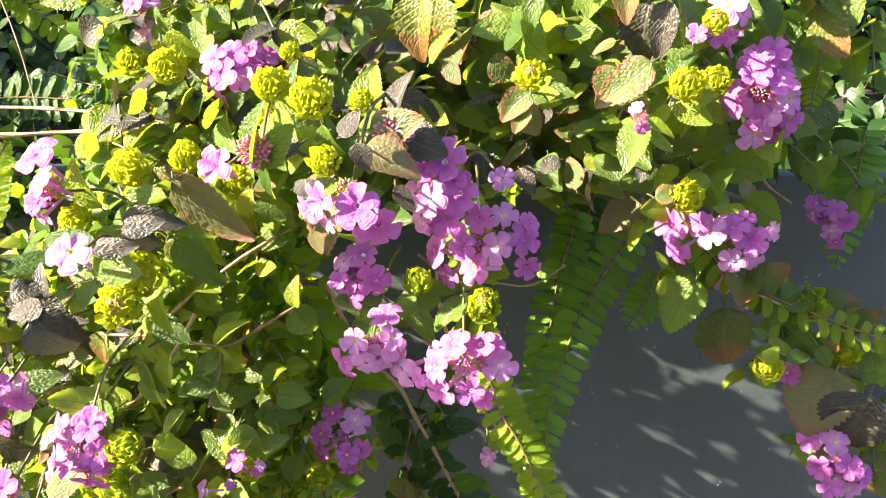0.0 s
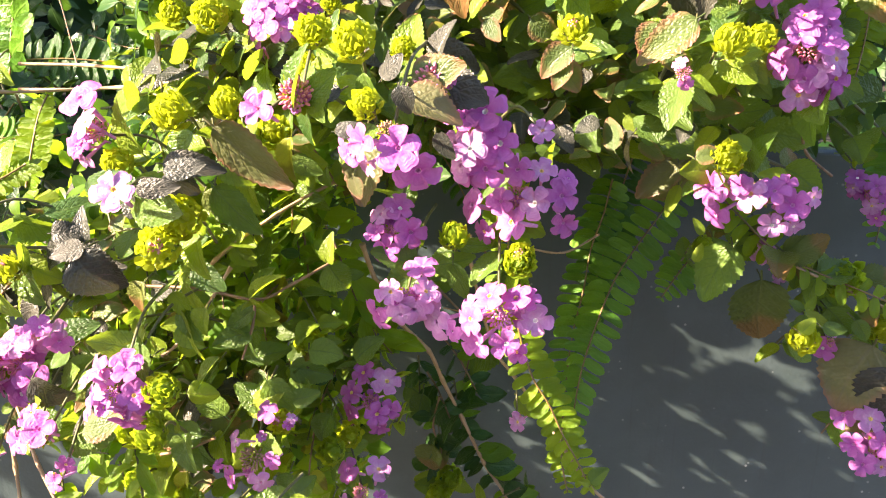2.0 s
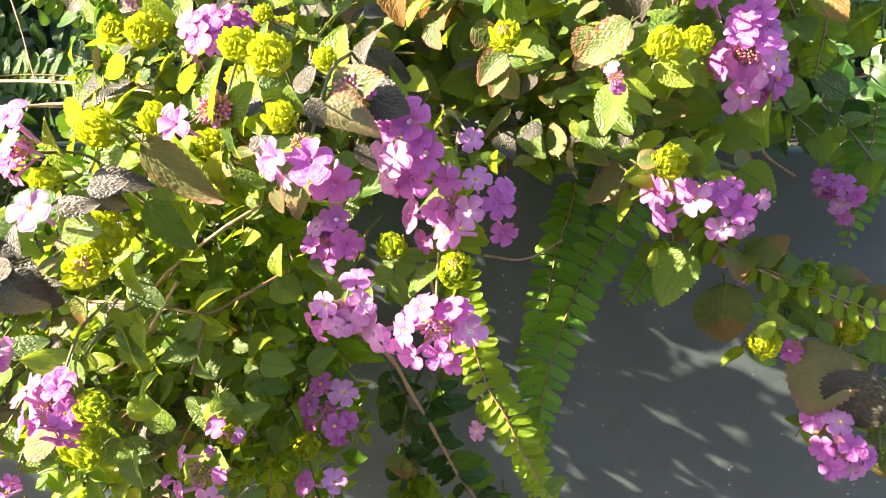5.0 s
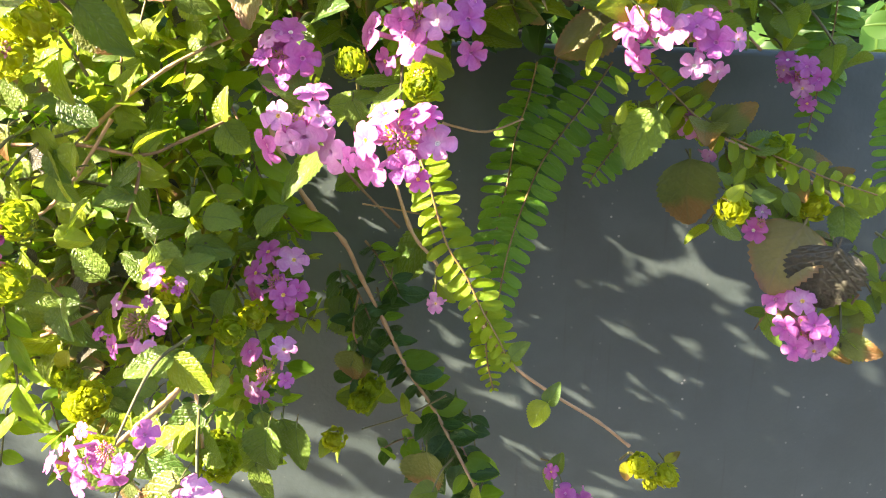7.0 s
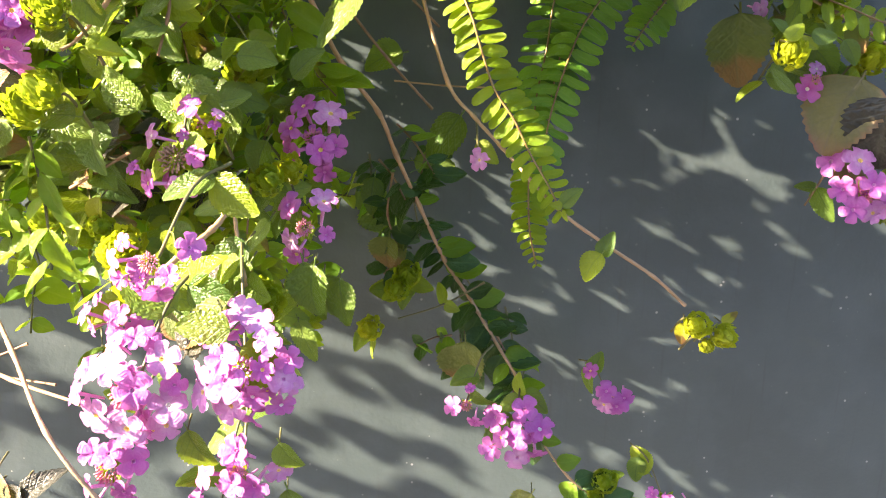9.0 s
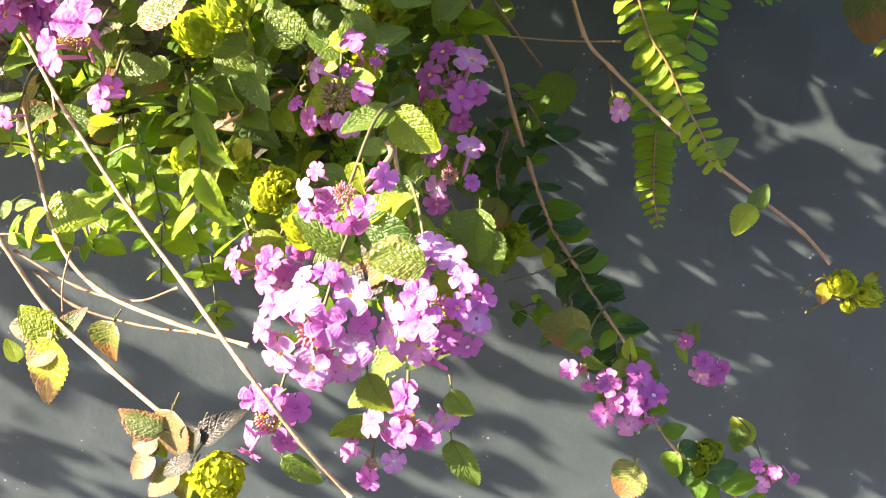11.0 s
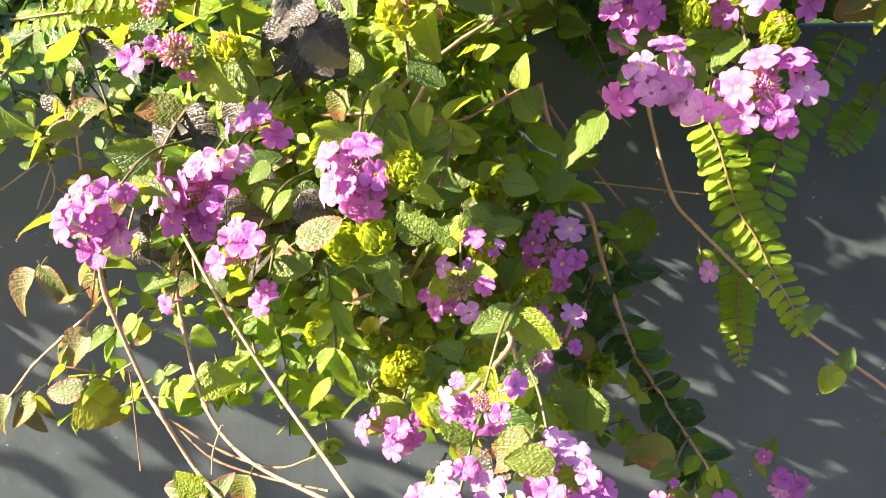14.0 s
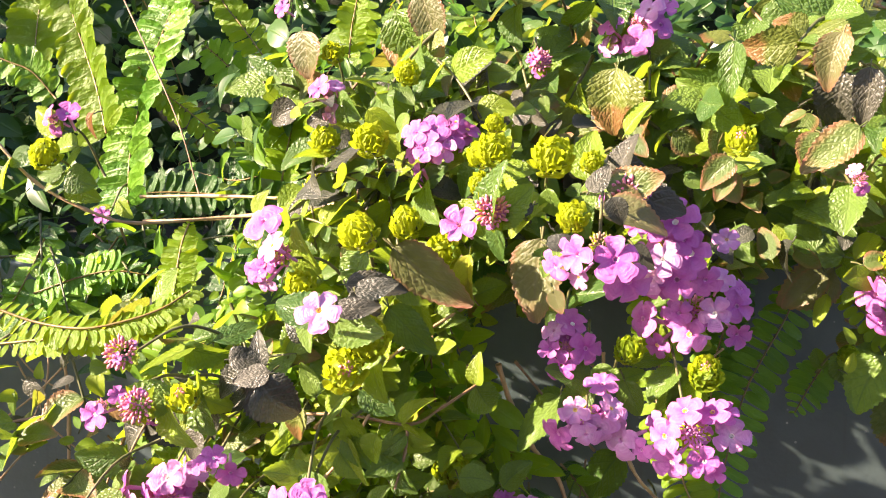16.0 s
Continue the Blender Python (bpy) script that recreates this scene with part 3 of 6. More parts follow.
def frond(points, size, kind="green", count=26, up=(-0.2, -0.9, 0.3), tip=0.25, label="", droop=0.0, base=0.75, slat=0.32):
    """A fern frond: a stalk along points with leaflets on both sides, shorter towards the tip."""
    origin = Vector(points[0])
    owner = thing("fern_frond", origin, label or FROND[kind], "fern frond", "fern fronds")
    rel = [Vector(p) - origin for p in points]
    part("stalk", stem_mesh("stalk", [tuple(p + Vector(up).normalized() * 0.0006) for p in rel], 0.00042, 0.0003, M_RACHIS, 0.0, 6), owner, None, "thin brown frond stalk")
    line = smooth_path(rel, 8)
    n = len(line) - 1
    count = int(count * 0.9)
    for k in range(count):
        f = 0.02 + 0.98 * k / (count - 1)
        x = f * n
        i = min(int(x), n - 1)
        p, way = line[i].lerp(line[i + 1], x - i), (line[i + 1] - line[i]).normalized()
        normal = Vector(up)
        across = way.cross(normal).normalized()
        long = size * (base + (1 - base) * min(1, f * 4)) * (1 if f < 0.5 else 1 - (1 - tip) * ((f - 0.5) / 0.5) ** 1.6)
        for s in (1, -1):
            d = across * s + way * (0.12 + 0.4 * f * f) - normal.normalized() * (0.12 + droop) + vec(0.07)
            turn = frame_of(d, normal - way * slat + vec(0.25))
            part("leaflet", dice.choice(PINNA[kind]), owner, placed(p, turn, (long * 1.0, long * dice.uniform(0.92, 1.06), long)))
    return owner


FROND = {"green": "green fern frond with rows of small oblong leaflets", "dark": "green fern frond with oblong leaflets, colour darkened to look shaded", "lime": "yellow-green fern frond with rows of leaflets coloured as if sunlit"}


def inside(poly, x, z):
    hit = False
    for (x0, z0), (x1, z1) in zip(poly, poly[1:] + poly[:1]):
        if (z0 > z) != (z1 > z) and x < (x1 - x0) * (z - z0) / (z1 - z0) + x0:
            hit = not hit
    return hit


def thicket(poly, y0, y1, count, sort, size, kinds, leaves=(6, 9)):
    """Shoots scattered through a stretch of the plan given in x and z, between two depths."""
    xs, zs = [p[0] for p in poly], [p[1] for p in poly]
    made = 0
    while made < count:
        x, z = dice.uniform(min(xs), max(xs)), dice.uniform(min(zs), max(zs))
        if not inside(poly, x, z):
            continue
        made += 1
        y = dice.uniform(y0, y1)
        at = Vector((x, y, z))
        if sort == "lantana":
            owner = thing("lantana_leaf_shoot", at, "leafy lantana shoot with toothed wrinkled leaves", "plant shoot", "lantana leaf shoots")
            shapes = LEAF
        elif sort == "oval":
            owner = thing("shrub_sprig", at, "sprig of a shrub with small smooth oval leaves", "shrub sprig", "shrub sprigs")
            shapes = OVAL
        else:
            owner = thing("creeper_sprig", at, "creeper sprig with small rounded green leaves", "creeper sprig", "creeper sprigs")
            shapes = ROUND
        way = Vector((dice.uniform(-0.5, 0.9), dice.uniform(-1.0, 0.1), dice.uniform(-1.1, 0.5))).normalized()
        long = size * dice.uniform(1.6, 2.6)
        end = way * long + Vector((0, 0, -0.15 * long))
        mid = way * long * 0.5
        part("stem", stem_mesh("stem", [(0, 0, 0), tuple(mid), tuple(end)], size * 0.045, size * 0.03, dice.choice((M_GSTEM, M_GSTEM, M_BROWN)), 0, 3), owner)
        for k in range(dice.randint(*leaves)):
            f = (k // 2 + 0.6) / (leaves[1] / 2)
            spot = at + mid.lerp(end, min(1, f)) if f > 0.5 else at + mid * f * 2
            side = way.cross(Vector((0.2, -0.5, 0.8))).normalized() * (1 if k % 2 else -1)
            if (k // 2) % 2:
                side = (side + way.cross(side) * 0.9).normalized()
            add_leaf(owner, spot, side + way * 0.6 + vec(0.3), size * dice.uniform(0.5, 1.25), pick(kinds), None, shapes, 0.75)


def foliage(name, poly, y0, y1, count, size, pools, label):
    """Deep or far leaves that nobody could count, as one mesh."""
    xs, zs = [p[0] for p in poly], [p[1] for p in poly]
    verts, faces, uvs, slots, mats = [], [], [], [], []
    flat = []
    for me in pools:
        flat.append(([v.co.copy() for v in me.vertices], [tuple(p.vertices) for p in me.polygons], [tuple(d.uv) for d in me.uv_layers[0].data]))
        mats.append(me.materials[0])
    made = 0
    while made < count:
        x, z = dice.uniform(min(xs), max(xs)), dice.uniform(min(zs), max(zs))
        if not inside(poly, x, z):
            continue
        made += 1
        k = dice.randrange(len(flat))
        turn = frame_of(Vector((dice.uniform(-1, 1), dice.uniform(-0.7, 0.4), dice.uniform(-1, 0.5))), SUNWARD + vec(0.6))
        m = placed((x, dice.uniform(y0, y1), z), turn, size * dice.uniform(0.6, 1.2))
        first = len(verts)
        verts += [tuple(m @ v) for v in flat[k][0]]
        faces += [tuple(first + i for i in f) for f in flat[k][1]]
        uvs += flat[k][2]
        slots += [k] * len(flat[k][1])
    me = bpy.data.meshes.new(name)
    me.from_pydata(verts, [], faces)
    layer = me.uv_layers.new(name="UVMap")
    layer.data.foreach_set("uv", [c for uv in uvs for c in uv])
    for m in mats:
        me.materials.append(m)
    me.polygons.foreach_set("material_index", slots)
    me.polygons.foreach_set("use_smooth", [True] * len(faces))
    return tagged(new(name, me), label, "foliage", "", "stuff")


# ---- structure ----
def box_mesh(name, lo, hi, mat, bevel=0.0):
    bm = bmesh.new()
    bmesh.ops.create_cube(bm, size=1.0)
    for v in bm.verts:
        v.co = Vector([(lo[i] + hi[i]) / 2 + v.co[i] * (hi[i] - lo[i]) for i in range(3)])
    if bevel:
        bmesh.ops.bevel(bm, geom=[e for e in bm.edges], offset=bevel, segments=4, profile=0.5, affect="EDGES")
    me = mesh_of(name, bm, mat)
    me.polygons.foreach_set("use_smooth", [False] * len(me.polygons))
    return me


WALL_Y, WALL_TOP = 0.447, 0.942
tagged(new("ground", box_mesh("ground", (-60, -60, -0.2), (60, 60, 0.0), M_PAVE)), "plain grey paving below the planter", "ground", "", "structure")
tagged(new("wall_front", box_mesh("wall_front", (-4.0, WALL_Y, 0.002), (4.0, WALL_Y + 0.014, WALL_TOP), M_WALL, 0.003)), "dark grey painted planter wall with dried specks", "planter wall", "", "structure")


def bed_mesh():
    bm = bmesh.new()
    cols, rows = 120, 24
    grid = []
    for i in range(rows + 1):
        row = []
        for j in range(cols + 1):
            x, y = -4 + 8 * j / cols, WALL_Y + 0.016 + 1.1 * i / rows
            z = 0.83 + 0.10 * i / rows + 0.012 * noise.noise(Vector((x * 9, y * 9, 0)))
            row.append(bm.verts.new((x, y, z)))
        grid.append(row)
    for i in range(rows):
        for j in range(cols):
            bm.faces.new((grid[i][j], grid[i][j + 1], grid[i + 1][j + 1], grid[i + 1][j]))
    return mesh_of("soil", bm, M_SOIL)


tagged(new("soil", bed_mesh()), "soil of the raised planter bed, coloured near-black for shade", "soil", "", "structure")
# added sheet whose near-black colour gives the shaded gaps behind the leaves
tagged(new("wall_back", box_mesh("wall_back", (-4.0, 1.60, 0.002), (4.0, 1.70, 2.2), M_BACKDROP)), "backdrop behind the bed, near-black to stand in for deep shade", "wall", "", "structure")
# added out of view: cuts low sky light and darkens the planter wall's reflection
tagged(new("wall_opposite", box_mesh("wall_opposite", (-9.0, -5.2, 0.002), (9.0, -5.0, 2.1), M_BACKDROP)), "unseen dark wall added behind the camera to darken reflections and fill", "wall", "", "structure")

# flower clusters high in the middle
head((-0.0076, 0.2007, 0.9768), [(-0.0099, -0.0052, 0.0035), (-0.0056, -0.0016, 0.0041), (0.0025, -0.0025, 0.005), (0.0065, -0.0086, 0.0053), (-0.0049, -0.0074, 0.0028)], 0.0112, crown='dry', back=(0.01, 0.05, 0.035), kinds='grey bronze grey pink')
head((0.0133, 0.2277, 0.9719), [(-0.0083, 0.0107, 0.0037), (-0.004, 0.0065, 0.0043), (0.0009, 0.0079, 0.0052), (0.005, 0, 0.0054), (-0.0026, -0.001, 0.0047), (0.0015, -0.0066, 0.0052), (-0.0026, -0.0081, 0.0047), (0.0099, -0.0073, 0.004), (-0.0065, -0.0001, 0.0034), (0.0028, 0.0036, 0.004), (-0.005, -0.0059, 0.004)], 0.0135, back=(-0.01, 0.06, 0.03))
head((0.0296, 0.2349, 0.9745), [(0, 0, 0.0033)], 0.007, back=(-0.02, 0.03, 0.0), leaves=0)
head((0.001, 0.2179, 0.987), [(0.0043, -0.0031, 0.0035), (0, 0.001, 0.0022), (-0.0048, -0.0014, 0.0019), (0.0041, 0.0007, 0.0019)], 0.007, crown='pink', pale=0.1, back=(0.0, 0.06, 0.02), kinds='grey pink', bud=2.5)
head((-0.0115, 0.2434, 0.9428), [(-0.003, 0.0052, 0.0035), (0.0024, 0.0066, 0.0045), (0.0058, 0.0003, 0.0048), (-0.001, -0.0043, 0.0038), (-0.0001, -0.0082, 0.0029), (-0.0041, 0.0002, 0.0029)], 0.0082, back=(0.01, 0.06, 0.02))
head((0.0243, 0.2467, 0.9533), [(-0.013, -0.0031, 0.0051), (-0.0015, -0.0063, 0.0054), (-0.0089, -0.0108, 0.0044), (0.0047, 0, 0.0047), (0.0064, 0.0085, 0.0041), (0.013, 0.0006, 0.0047), (0.0149, 0.0053, 0.0032), (0.0142, -0.0081, 0.0038), (-0.0047, 0, 0.0035)], 0.016, back=(0.0, 0.06, 0.03))
head((-0.0062, 0.232, 0.9272), [(-0.0076, -0.0058, 0.005), (-0.0038, 0.0025, 0.004), (0.0023, -0.0029, 0.0047), (0.0058, 0.0026, 0.004), (0.0043, 0.0078, 0.0043), (-0.0009, -0.0041, 0.0037)], 0.0096, back=(0.01, 0.07, 0.03), crown='tube', pale=0.6)
head((0.0199, 0.2267, 0.9251), [(-0.0174, -0.0047, 0.0054), (-0.0078, -0.0001, 0.0048), (-0.0029, 0.0068, 0.0048), (0.0041, 0.0064, 0.0048), (0.0074, 0.006, 0.0038), (0.0098, -0.0007, 0.0045), (-0.0055, -0.0074, 0.0048), (0.002, -0.0061, 0.0039), (0.0051, -0.0096, 0.0033), (-0.0126, -0.0058, 0.0033)], 0.016, crown='tube', back=(0.0, 0.07, 0.04), pale=0.1)

# flower clusters, upper left
head((-0.048, 0.2668, 1.001), [(-0.0059, 0.0028, 0.0046), (0, 0.0044, 0.0043), (0.0047, 0.0012, 0.0046), (0.0093, 0.0037, 0.0046), (-0.0029, -0.0021, 0.0046), (0.002, -0.0028, 0.0043), (-0.0051, -0.0102, 0.0043), (0.0058, 0.006, 0.0033), (-0.0079, -0.0029, 0.0033)], 0.0114, back=(0.0, 0.06, -0.01))
head((-0.0866, 0.2265, 0.9719), [(-0.0052, 0.0086, 0.0055), (-0.0015, 0.0029, 0.0043), (-0.0039, -0.0022, 0.0034), (-0.0093, -0.0052, 0.0032), (-0.0042, -0.0074, 0.0034), (-0.0059, -0.0044, 0.0029)], 0.0107, back=(0.03, 0.04, -0.03))
head((-0.0716, 0.2009, 0.9624), [(0, 0, 0.0052)], 0.007, back=(0.0, 0.05, -0.02))
head((-0.0397, 0.2109, 0.9807), [(0, 0, 0.004)], 0.007, back=(0.03, 0.03, 0.0), crown='pink')
head((-0.032, 0.2169, 0.9832), [(-0.001, 0.0023, 0.0019), (0.0017, 0.0003, 0.0019), (-0.0005, -0.0025, 0.0018)], 0.007, pale=0.0, crown='pink', bud=2.5)

# flower clusters, lower left
head((-0.0828, 0.2153, 0.9045), [(-0.0048, 0.0047, 0.0039), (0.0037, 0.0066, 0.0042), (-0.0047, -0.0028, 0.0048), (0.0057, -0.0016, 0.0045), (0.0013, -0.0101, 0.0042), (-0.0011, 0.0032, 0.0033)], 0.0102, back=(0.02, 0.06, 0.03))
head((-0.1292, 0.2504, 0.894), [(-0.0057, 0.0013, 0.0049), (0.0005, 0.0082, 0.0049), (0.0087, 0.0094, 0.0046), (0.0057, -0.0017, 0.0049), (-0.0075, -0.0064, 0.0042), (-0.0017, -0.0107, 0.0046)], 0.0128, back=(0.02, 0.06, 0.03))
head((-0.1142, 0.2301, 0.8804), [(-0.0061, -0.0013, 0.0036), (0.0024, 0.0045, 0.0046), (-0.0014, 0.008, 0.003), (0.005, -0.0111, 0.0033)], 0.0122, crown='dry', back=(0.02, 0.06, 0.03))
head((-0.1566, 0.2341, 0.8903), [(-0.0022, 0.0085, 0.0037), (-0.0067, 0.0029, 0.0043), (0.0055, 0.0069, 0.004), (-0.0049, -0.0019, 0.0046), (0.004, -0.0002, 0.0043), (-0.0102, -0.0067, 0.004), (-0.0019, -0.0112, 0.0043), (0.0064, -0.0074, 0.0043), (0.0096, 0.0062, 0.0031), (0.0004, 0.003, 0.0037)], 0.0122, back=(0.03, 0.05, 0.03))
head((-0.1349, 0.2509, 0.893), [(-0.0076, 0.0053, 0.0042), (-0.0038, 0.0011, 0.0046), (0.0033, 0.0078, 0.0049), (0.0115, 0.0079, 0.0039), (-0.0108, -0.0023, 0.0039), (0.0092, -0.0022, 0.0046), (-0.0045, -0.0074, 0.0049), (0.0028, -0.0102, 0.0046)], 0.0139, back=(0.02, 0.05, 0.03))
head((-0.0802, 0.2075, 0.906), [(-0.0064, 0.0042, 0.0035), (0.0036, 0.0067, 0.0037), (-0.0046, -0.0015, 0.004), (0.0054, -0.0001, 0.0042), (0.0025, -0.0079, 0.0045), (-0.0006, -0.0015, 0.0027)], 0.0083, crown='tube', back=(0.0, 0.06, 0.03))
head((-0.1183, 0.2329, 0.8806), [(-0.0045, -0.0044, 0.004), (0, 0.0038, 0.0031), (0.0045, 0.0006, 0.0034)], 0.007, crown='dry')
head((-0.1096, 0.2289, 0.8675), [(0, 0, 0.0034)], 0.007, leaves=1)
head((-0.1451, 0.2529, 0.8591), [(0, 0, 0.0031)], 0.007, leaves=1, crown='dry')
head((-0.1327, 0.2179, 0.9337), [(-0.0002, -0.0009, 0.0038), (0.0032, 0.0025, 0.0025), (-0.003, -0.0016, 0.0025)], 0.007, crown='pink', back=(0.04, 0.03, 0.0))
head((-0.1231, 0.2179, 0.9338), [(-0.0012, 0.0017, 0.0016), (0.0004, 0.0037, 0.0016), (0.0008, -0.0054, 0.0027)], 0.007, crown='pink', back=(0.04, 0.03, 0.0), pale=0.1, bud=2.5)
head((-0.1287, 0.2229, 0.9463), [(0, -0.0002, 0.0017), (0.0023, 0.0025, 0.0015), (-0.0023, -0.0023, 0.0015)], 0.007, crown='pink', back=(0.04, 0.03, 0.0), pale=0.0, bud=2.5)
head((-0.1074, 0.2229, 0.9163), [(0.0056, -0.0025, 0.0034), (-0.0066, -0.0011, 0.0029), (0.0023, 0.0025, 0.0029), (-0.0014, 0.0011, 0.0026)], 0.007, back=(0.02, 0.06, 0.02))

# flower columns, lower middle
head((-0.0238, 0.2951, 0.8641), [(-0.0033, 0.0103, 0.005), (0.0058, 0.0081, 0.0054), (-0.0073, 0.0034, 0.0046), (-0.008, -0.0047, 0.0054), (0.0026, -0.0031, 0.005), (0.0074, -0.002, 0.0042), (0.0028, -0.0119, 0.0035)], 0.0122, back=(-0.02, 0.04, 0.03), leaves=5)
head((-0.0248, 0.2745, 0.8393), [(-0.005, 0.0071, 0.0048), (0.0061, 0.0082, 0.0051), (-0.0039, -0.0029, 0.0046), (0.0066, -0.0023, 0.0026), (-0.0038, -0.0101, 0.0044)], 0.0108, back=(-0.03, 0.05, 0.04), leaves=5)
head((-0.0556, 0.2487, 0.8659), [(0.0039, 0.0144, 0.0035), (-0.0048, 0.007, 0.0032), (0.007, 0.0018, 0.0032), (-0.0072, -0.0062, 0.0038), (0.0027, -0.0072, 0.0035), (-0.0104, -0.0014, 0.0022), (0.0116, 0.012, 0.0019)], 0.016, crown='dry', back=(0.0, 0.05, 0.03), leaves=5)
head((-0.0497, 0.204, 0.8504), [(-0.006, 0.0047, 0.0022), (-0.0084, 0.0002, 0.0033), (-0.0082, -0.0047, 0.0024), (0.0018, -0.0061, 0.0033), (0.0085, 0.0027, 0.0033), (-0.003, -0.0069, 0.0024), (0.0048, -0.0027, 0.0027)], 0.0095, back=(0.02, 0.05, 0.03))

# the large pair low in the middle
head((-0.0566, 0.2004, 0.8195), [(-0.0089, 0.0059, 0.0039), (-0.0022, 0.0079, 0.0047), (0.0032, 0.0033, 0.0047), (-0.0026, 0.0124, 0.003), (0.0022, 0.0131, 0.003), (-0.0076, -0.0054, 0.0044), (-0.0003, -0.0081, 0.0049), (0.0092, -0.0033, 0.0047), (0.0082, 0.008, 0.0042), (-0.0018, -0.0151, 0.0035), (0.0072, -0.0101, 0.0039), (-0.011, 0.0006, 0.003), (0.0111, 0.0021, 0.003)], 0.0152, crown='pink', back=(0.02, 0.05, 0.04), pale=0.6)
head((-0.0301, 0.2032, 0.8238), [(-0.0001, 0.0138, 0.0037), (0.0042, 0.0119, 0.0037), (-0.0075, 0.0085, 0.0037), (-0.0031, 0.0059, 0.0035), (-0.0025, 0.0006, 0.0045), (0.0056, 0.002, 0.0032), (0.0026, -0.0054, 0.0032), (0.0112, 0.0028, 0.003), (0.01, -0.0015, 0.0032), (-0.0093, 0.0006, 0.0037), (-0.0031, -0.0089, 0.0042), (-0.0094, -0.0048, 0.0045), (0.0083, -0.0102, 0.0035), (0.0008, -0.013, 0.0032), (-0.0081, -0.0124, 0.0035), (0.011, -0.0049, 0.0027), (0.0067, 0.008, 0.0035)], 0.0148, crown='tube', back=(-0.01, 0.05, 0.04), pale=0.55)
head((-0.0362, 0.2162, 0.7875), [(-0.0006, 0.0068, 0.004), (-0.0013, -0.0003, 0.004), (0.0044, -0.0019, 0.004), (-0.0084, 0.0004, 0.0037), (0.01, -0.0003, 0.0034), (-0.0042, -0.0047, 0.0031)], 0.01, back=(0.0, 0.05, 0.04), kinds='green green fresh')
head((-0.0722, 0.2207, 0.7859), [(-0.0031, 0.0066, 0.0034), (-0.0042, -0.0014, 0.0037), (0.0019, 0.0074, 0.0037), (0.0075, 0.0042, 0.0043), (0.0042, -0.0046, 0.0037), (-0.0063, -0.0121, 0.0032)], 0.0136, back=(0.02, 0.05, 0.04))
head((-0.0768, 0.2495, 0.8185), [(-0.0085, 0.0022, 0.0034), (-0.0052, 0.0063, 0.0022), (-0.0097, -0.0044, 0.0031), (0.0024, 0.0031, 0.0034), (0.0005, -0.0027, 0.0041), (0.0069, -0.001, 0.0038), (0.0101, 0.0032, 0.0031), (0.0035, -0.0068, 0.0031)], 0.0107, back=(0.02, 0.05, 0.03))
head((-0.0464, 0.2279, 0.7685), [(-0.0053, 0.0035, 0.0034), (-0.0008, -0.0035, 0.0034), (0.0061, 0, 0.0034)], 0.007, back=(0.01, 0.05, 0.04))

# flower clusters, right
head((0.1015, 0.2727, 0.9517), [(-0.0145, 0.0011, 0.0053), (-0.0045, 0.0009, 0.0053), (-0.0125, -0.0076, 0.0049), (0.0028, 0.0018, 0.0049), (0.009, -0.0026, 0.0046), (0.0039, -0.0094, 0.0042), (0.0134, -0.0112, 0.0032), (0.0186, -0.0017, 0.0035), (0.0061, 0.0036, 0.0035), (-0.0082, 0.0035, 0.0035)], 0.016, back=(0.0, 0.06, 0.03), crown='dry')
head((0.1094, 0.2707, 0.9951), [(-0.0098, 0.0156, 0.0043), (-0.0028, 0.0105, 0.005), (0.0018, 0.0114, 0.0047), (-0.0046, 0.0049, 0.0047), (-0.008, -0.0034, 0.005), (0.0022, 0.0025, 0.005), (0.0072, -0.0016, 0.0047), (-0.0012, -0.0125, 0.0053), (0.0054, -0.0116, 0.0047), (0.0092, -0.0074, 0.0047), (0.0014, -0.0058, 0.0043), (0.0045, 0.0074, 0.0043), (-0.0012, -0.0075, 0.0043)], 0.016, back=(0.02, 0.06, 0.01), pale=0.2)
head((0.0969, 0.2629, 1.0186), [(-0.0019, 0.0011, 0.0058), (0.0019, -0.0011, 0.0035)], 0.007, back=(0.0, 0.06, 0.0), pale=1.0)
head((0.0828, 0.2529, 1.0116), [(0, 0, 0.0028)], 0.007, crown='pink', pale=0.0)
head((0.0674, 0.2449, 0.9893), [(-0.0009, 0.0025, 0.0021), (0.0009, -0.0025, 0.0021)], 0.007, crown='pink', pale=0.1, back=(0.01, 0.05, -0.01), bud=1.3)
head((0.1824, 0.3722, 0.9332), [(-0.0061, 0.0072, 0.0044), (0.0003, 0.0048, 0.0044), (0.007, -0.0002, 0.0044), (0.0002, -0.004, 0.0044), (0.006, -0.0108, 0.0039), (-0.0075, 0.003, 0.0034)], 0.0123, back=(-0.01, 0.05, 0.03))
head((0.1771, 0.3225, 0.8397), [(-0.0116, 0.0104, 0.0052), (-0.0032, 0.0117, 0.0056), (-0.0093, 0.0012, 0.0043), (0.0002, 0.0037, 0.0048), (0.0074, -0.0008, 0.0052), (-0.0061, -0.0057, 0.0048), (0.0023, -0.0074, 0.0048), (0.0138, -0.0065, 0.0039), (0.0066, -0.0066, 0.0048)], 0.0156, back=(0.02, 0.05, 0.04), kinds='bronze grey green')
head((0.1575, 0.3329, 0.88), [(-0.0013, -0.0037, 0.0046), (0.0013, 0.0037, 0.0032)], 0.007, leaves=2)
head((0.1293, 0.3351, 0.9144), [(0.0073, -0.0096, 0.0036), (-0.0051, 0.0025, 0.0045), (-0.0022, 0.0072, 0.004)], 0.0121, leaves=2)

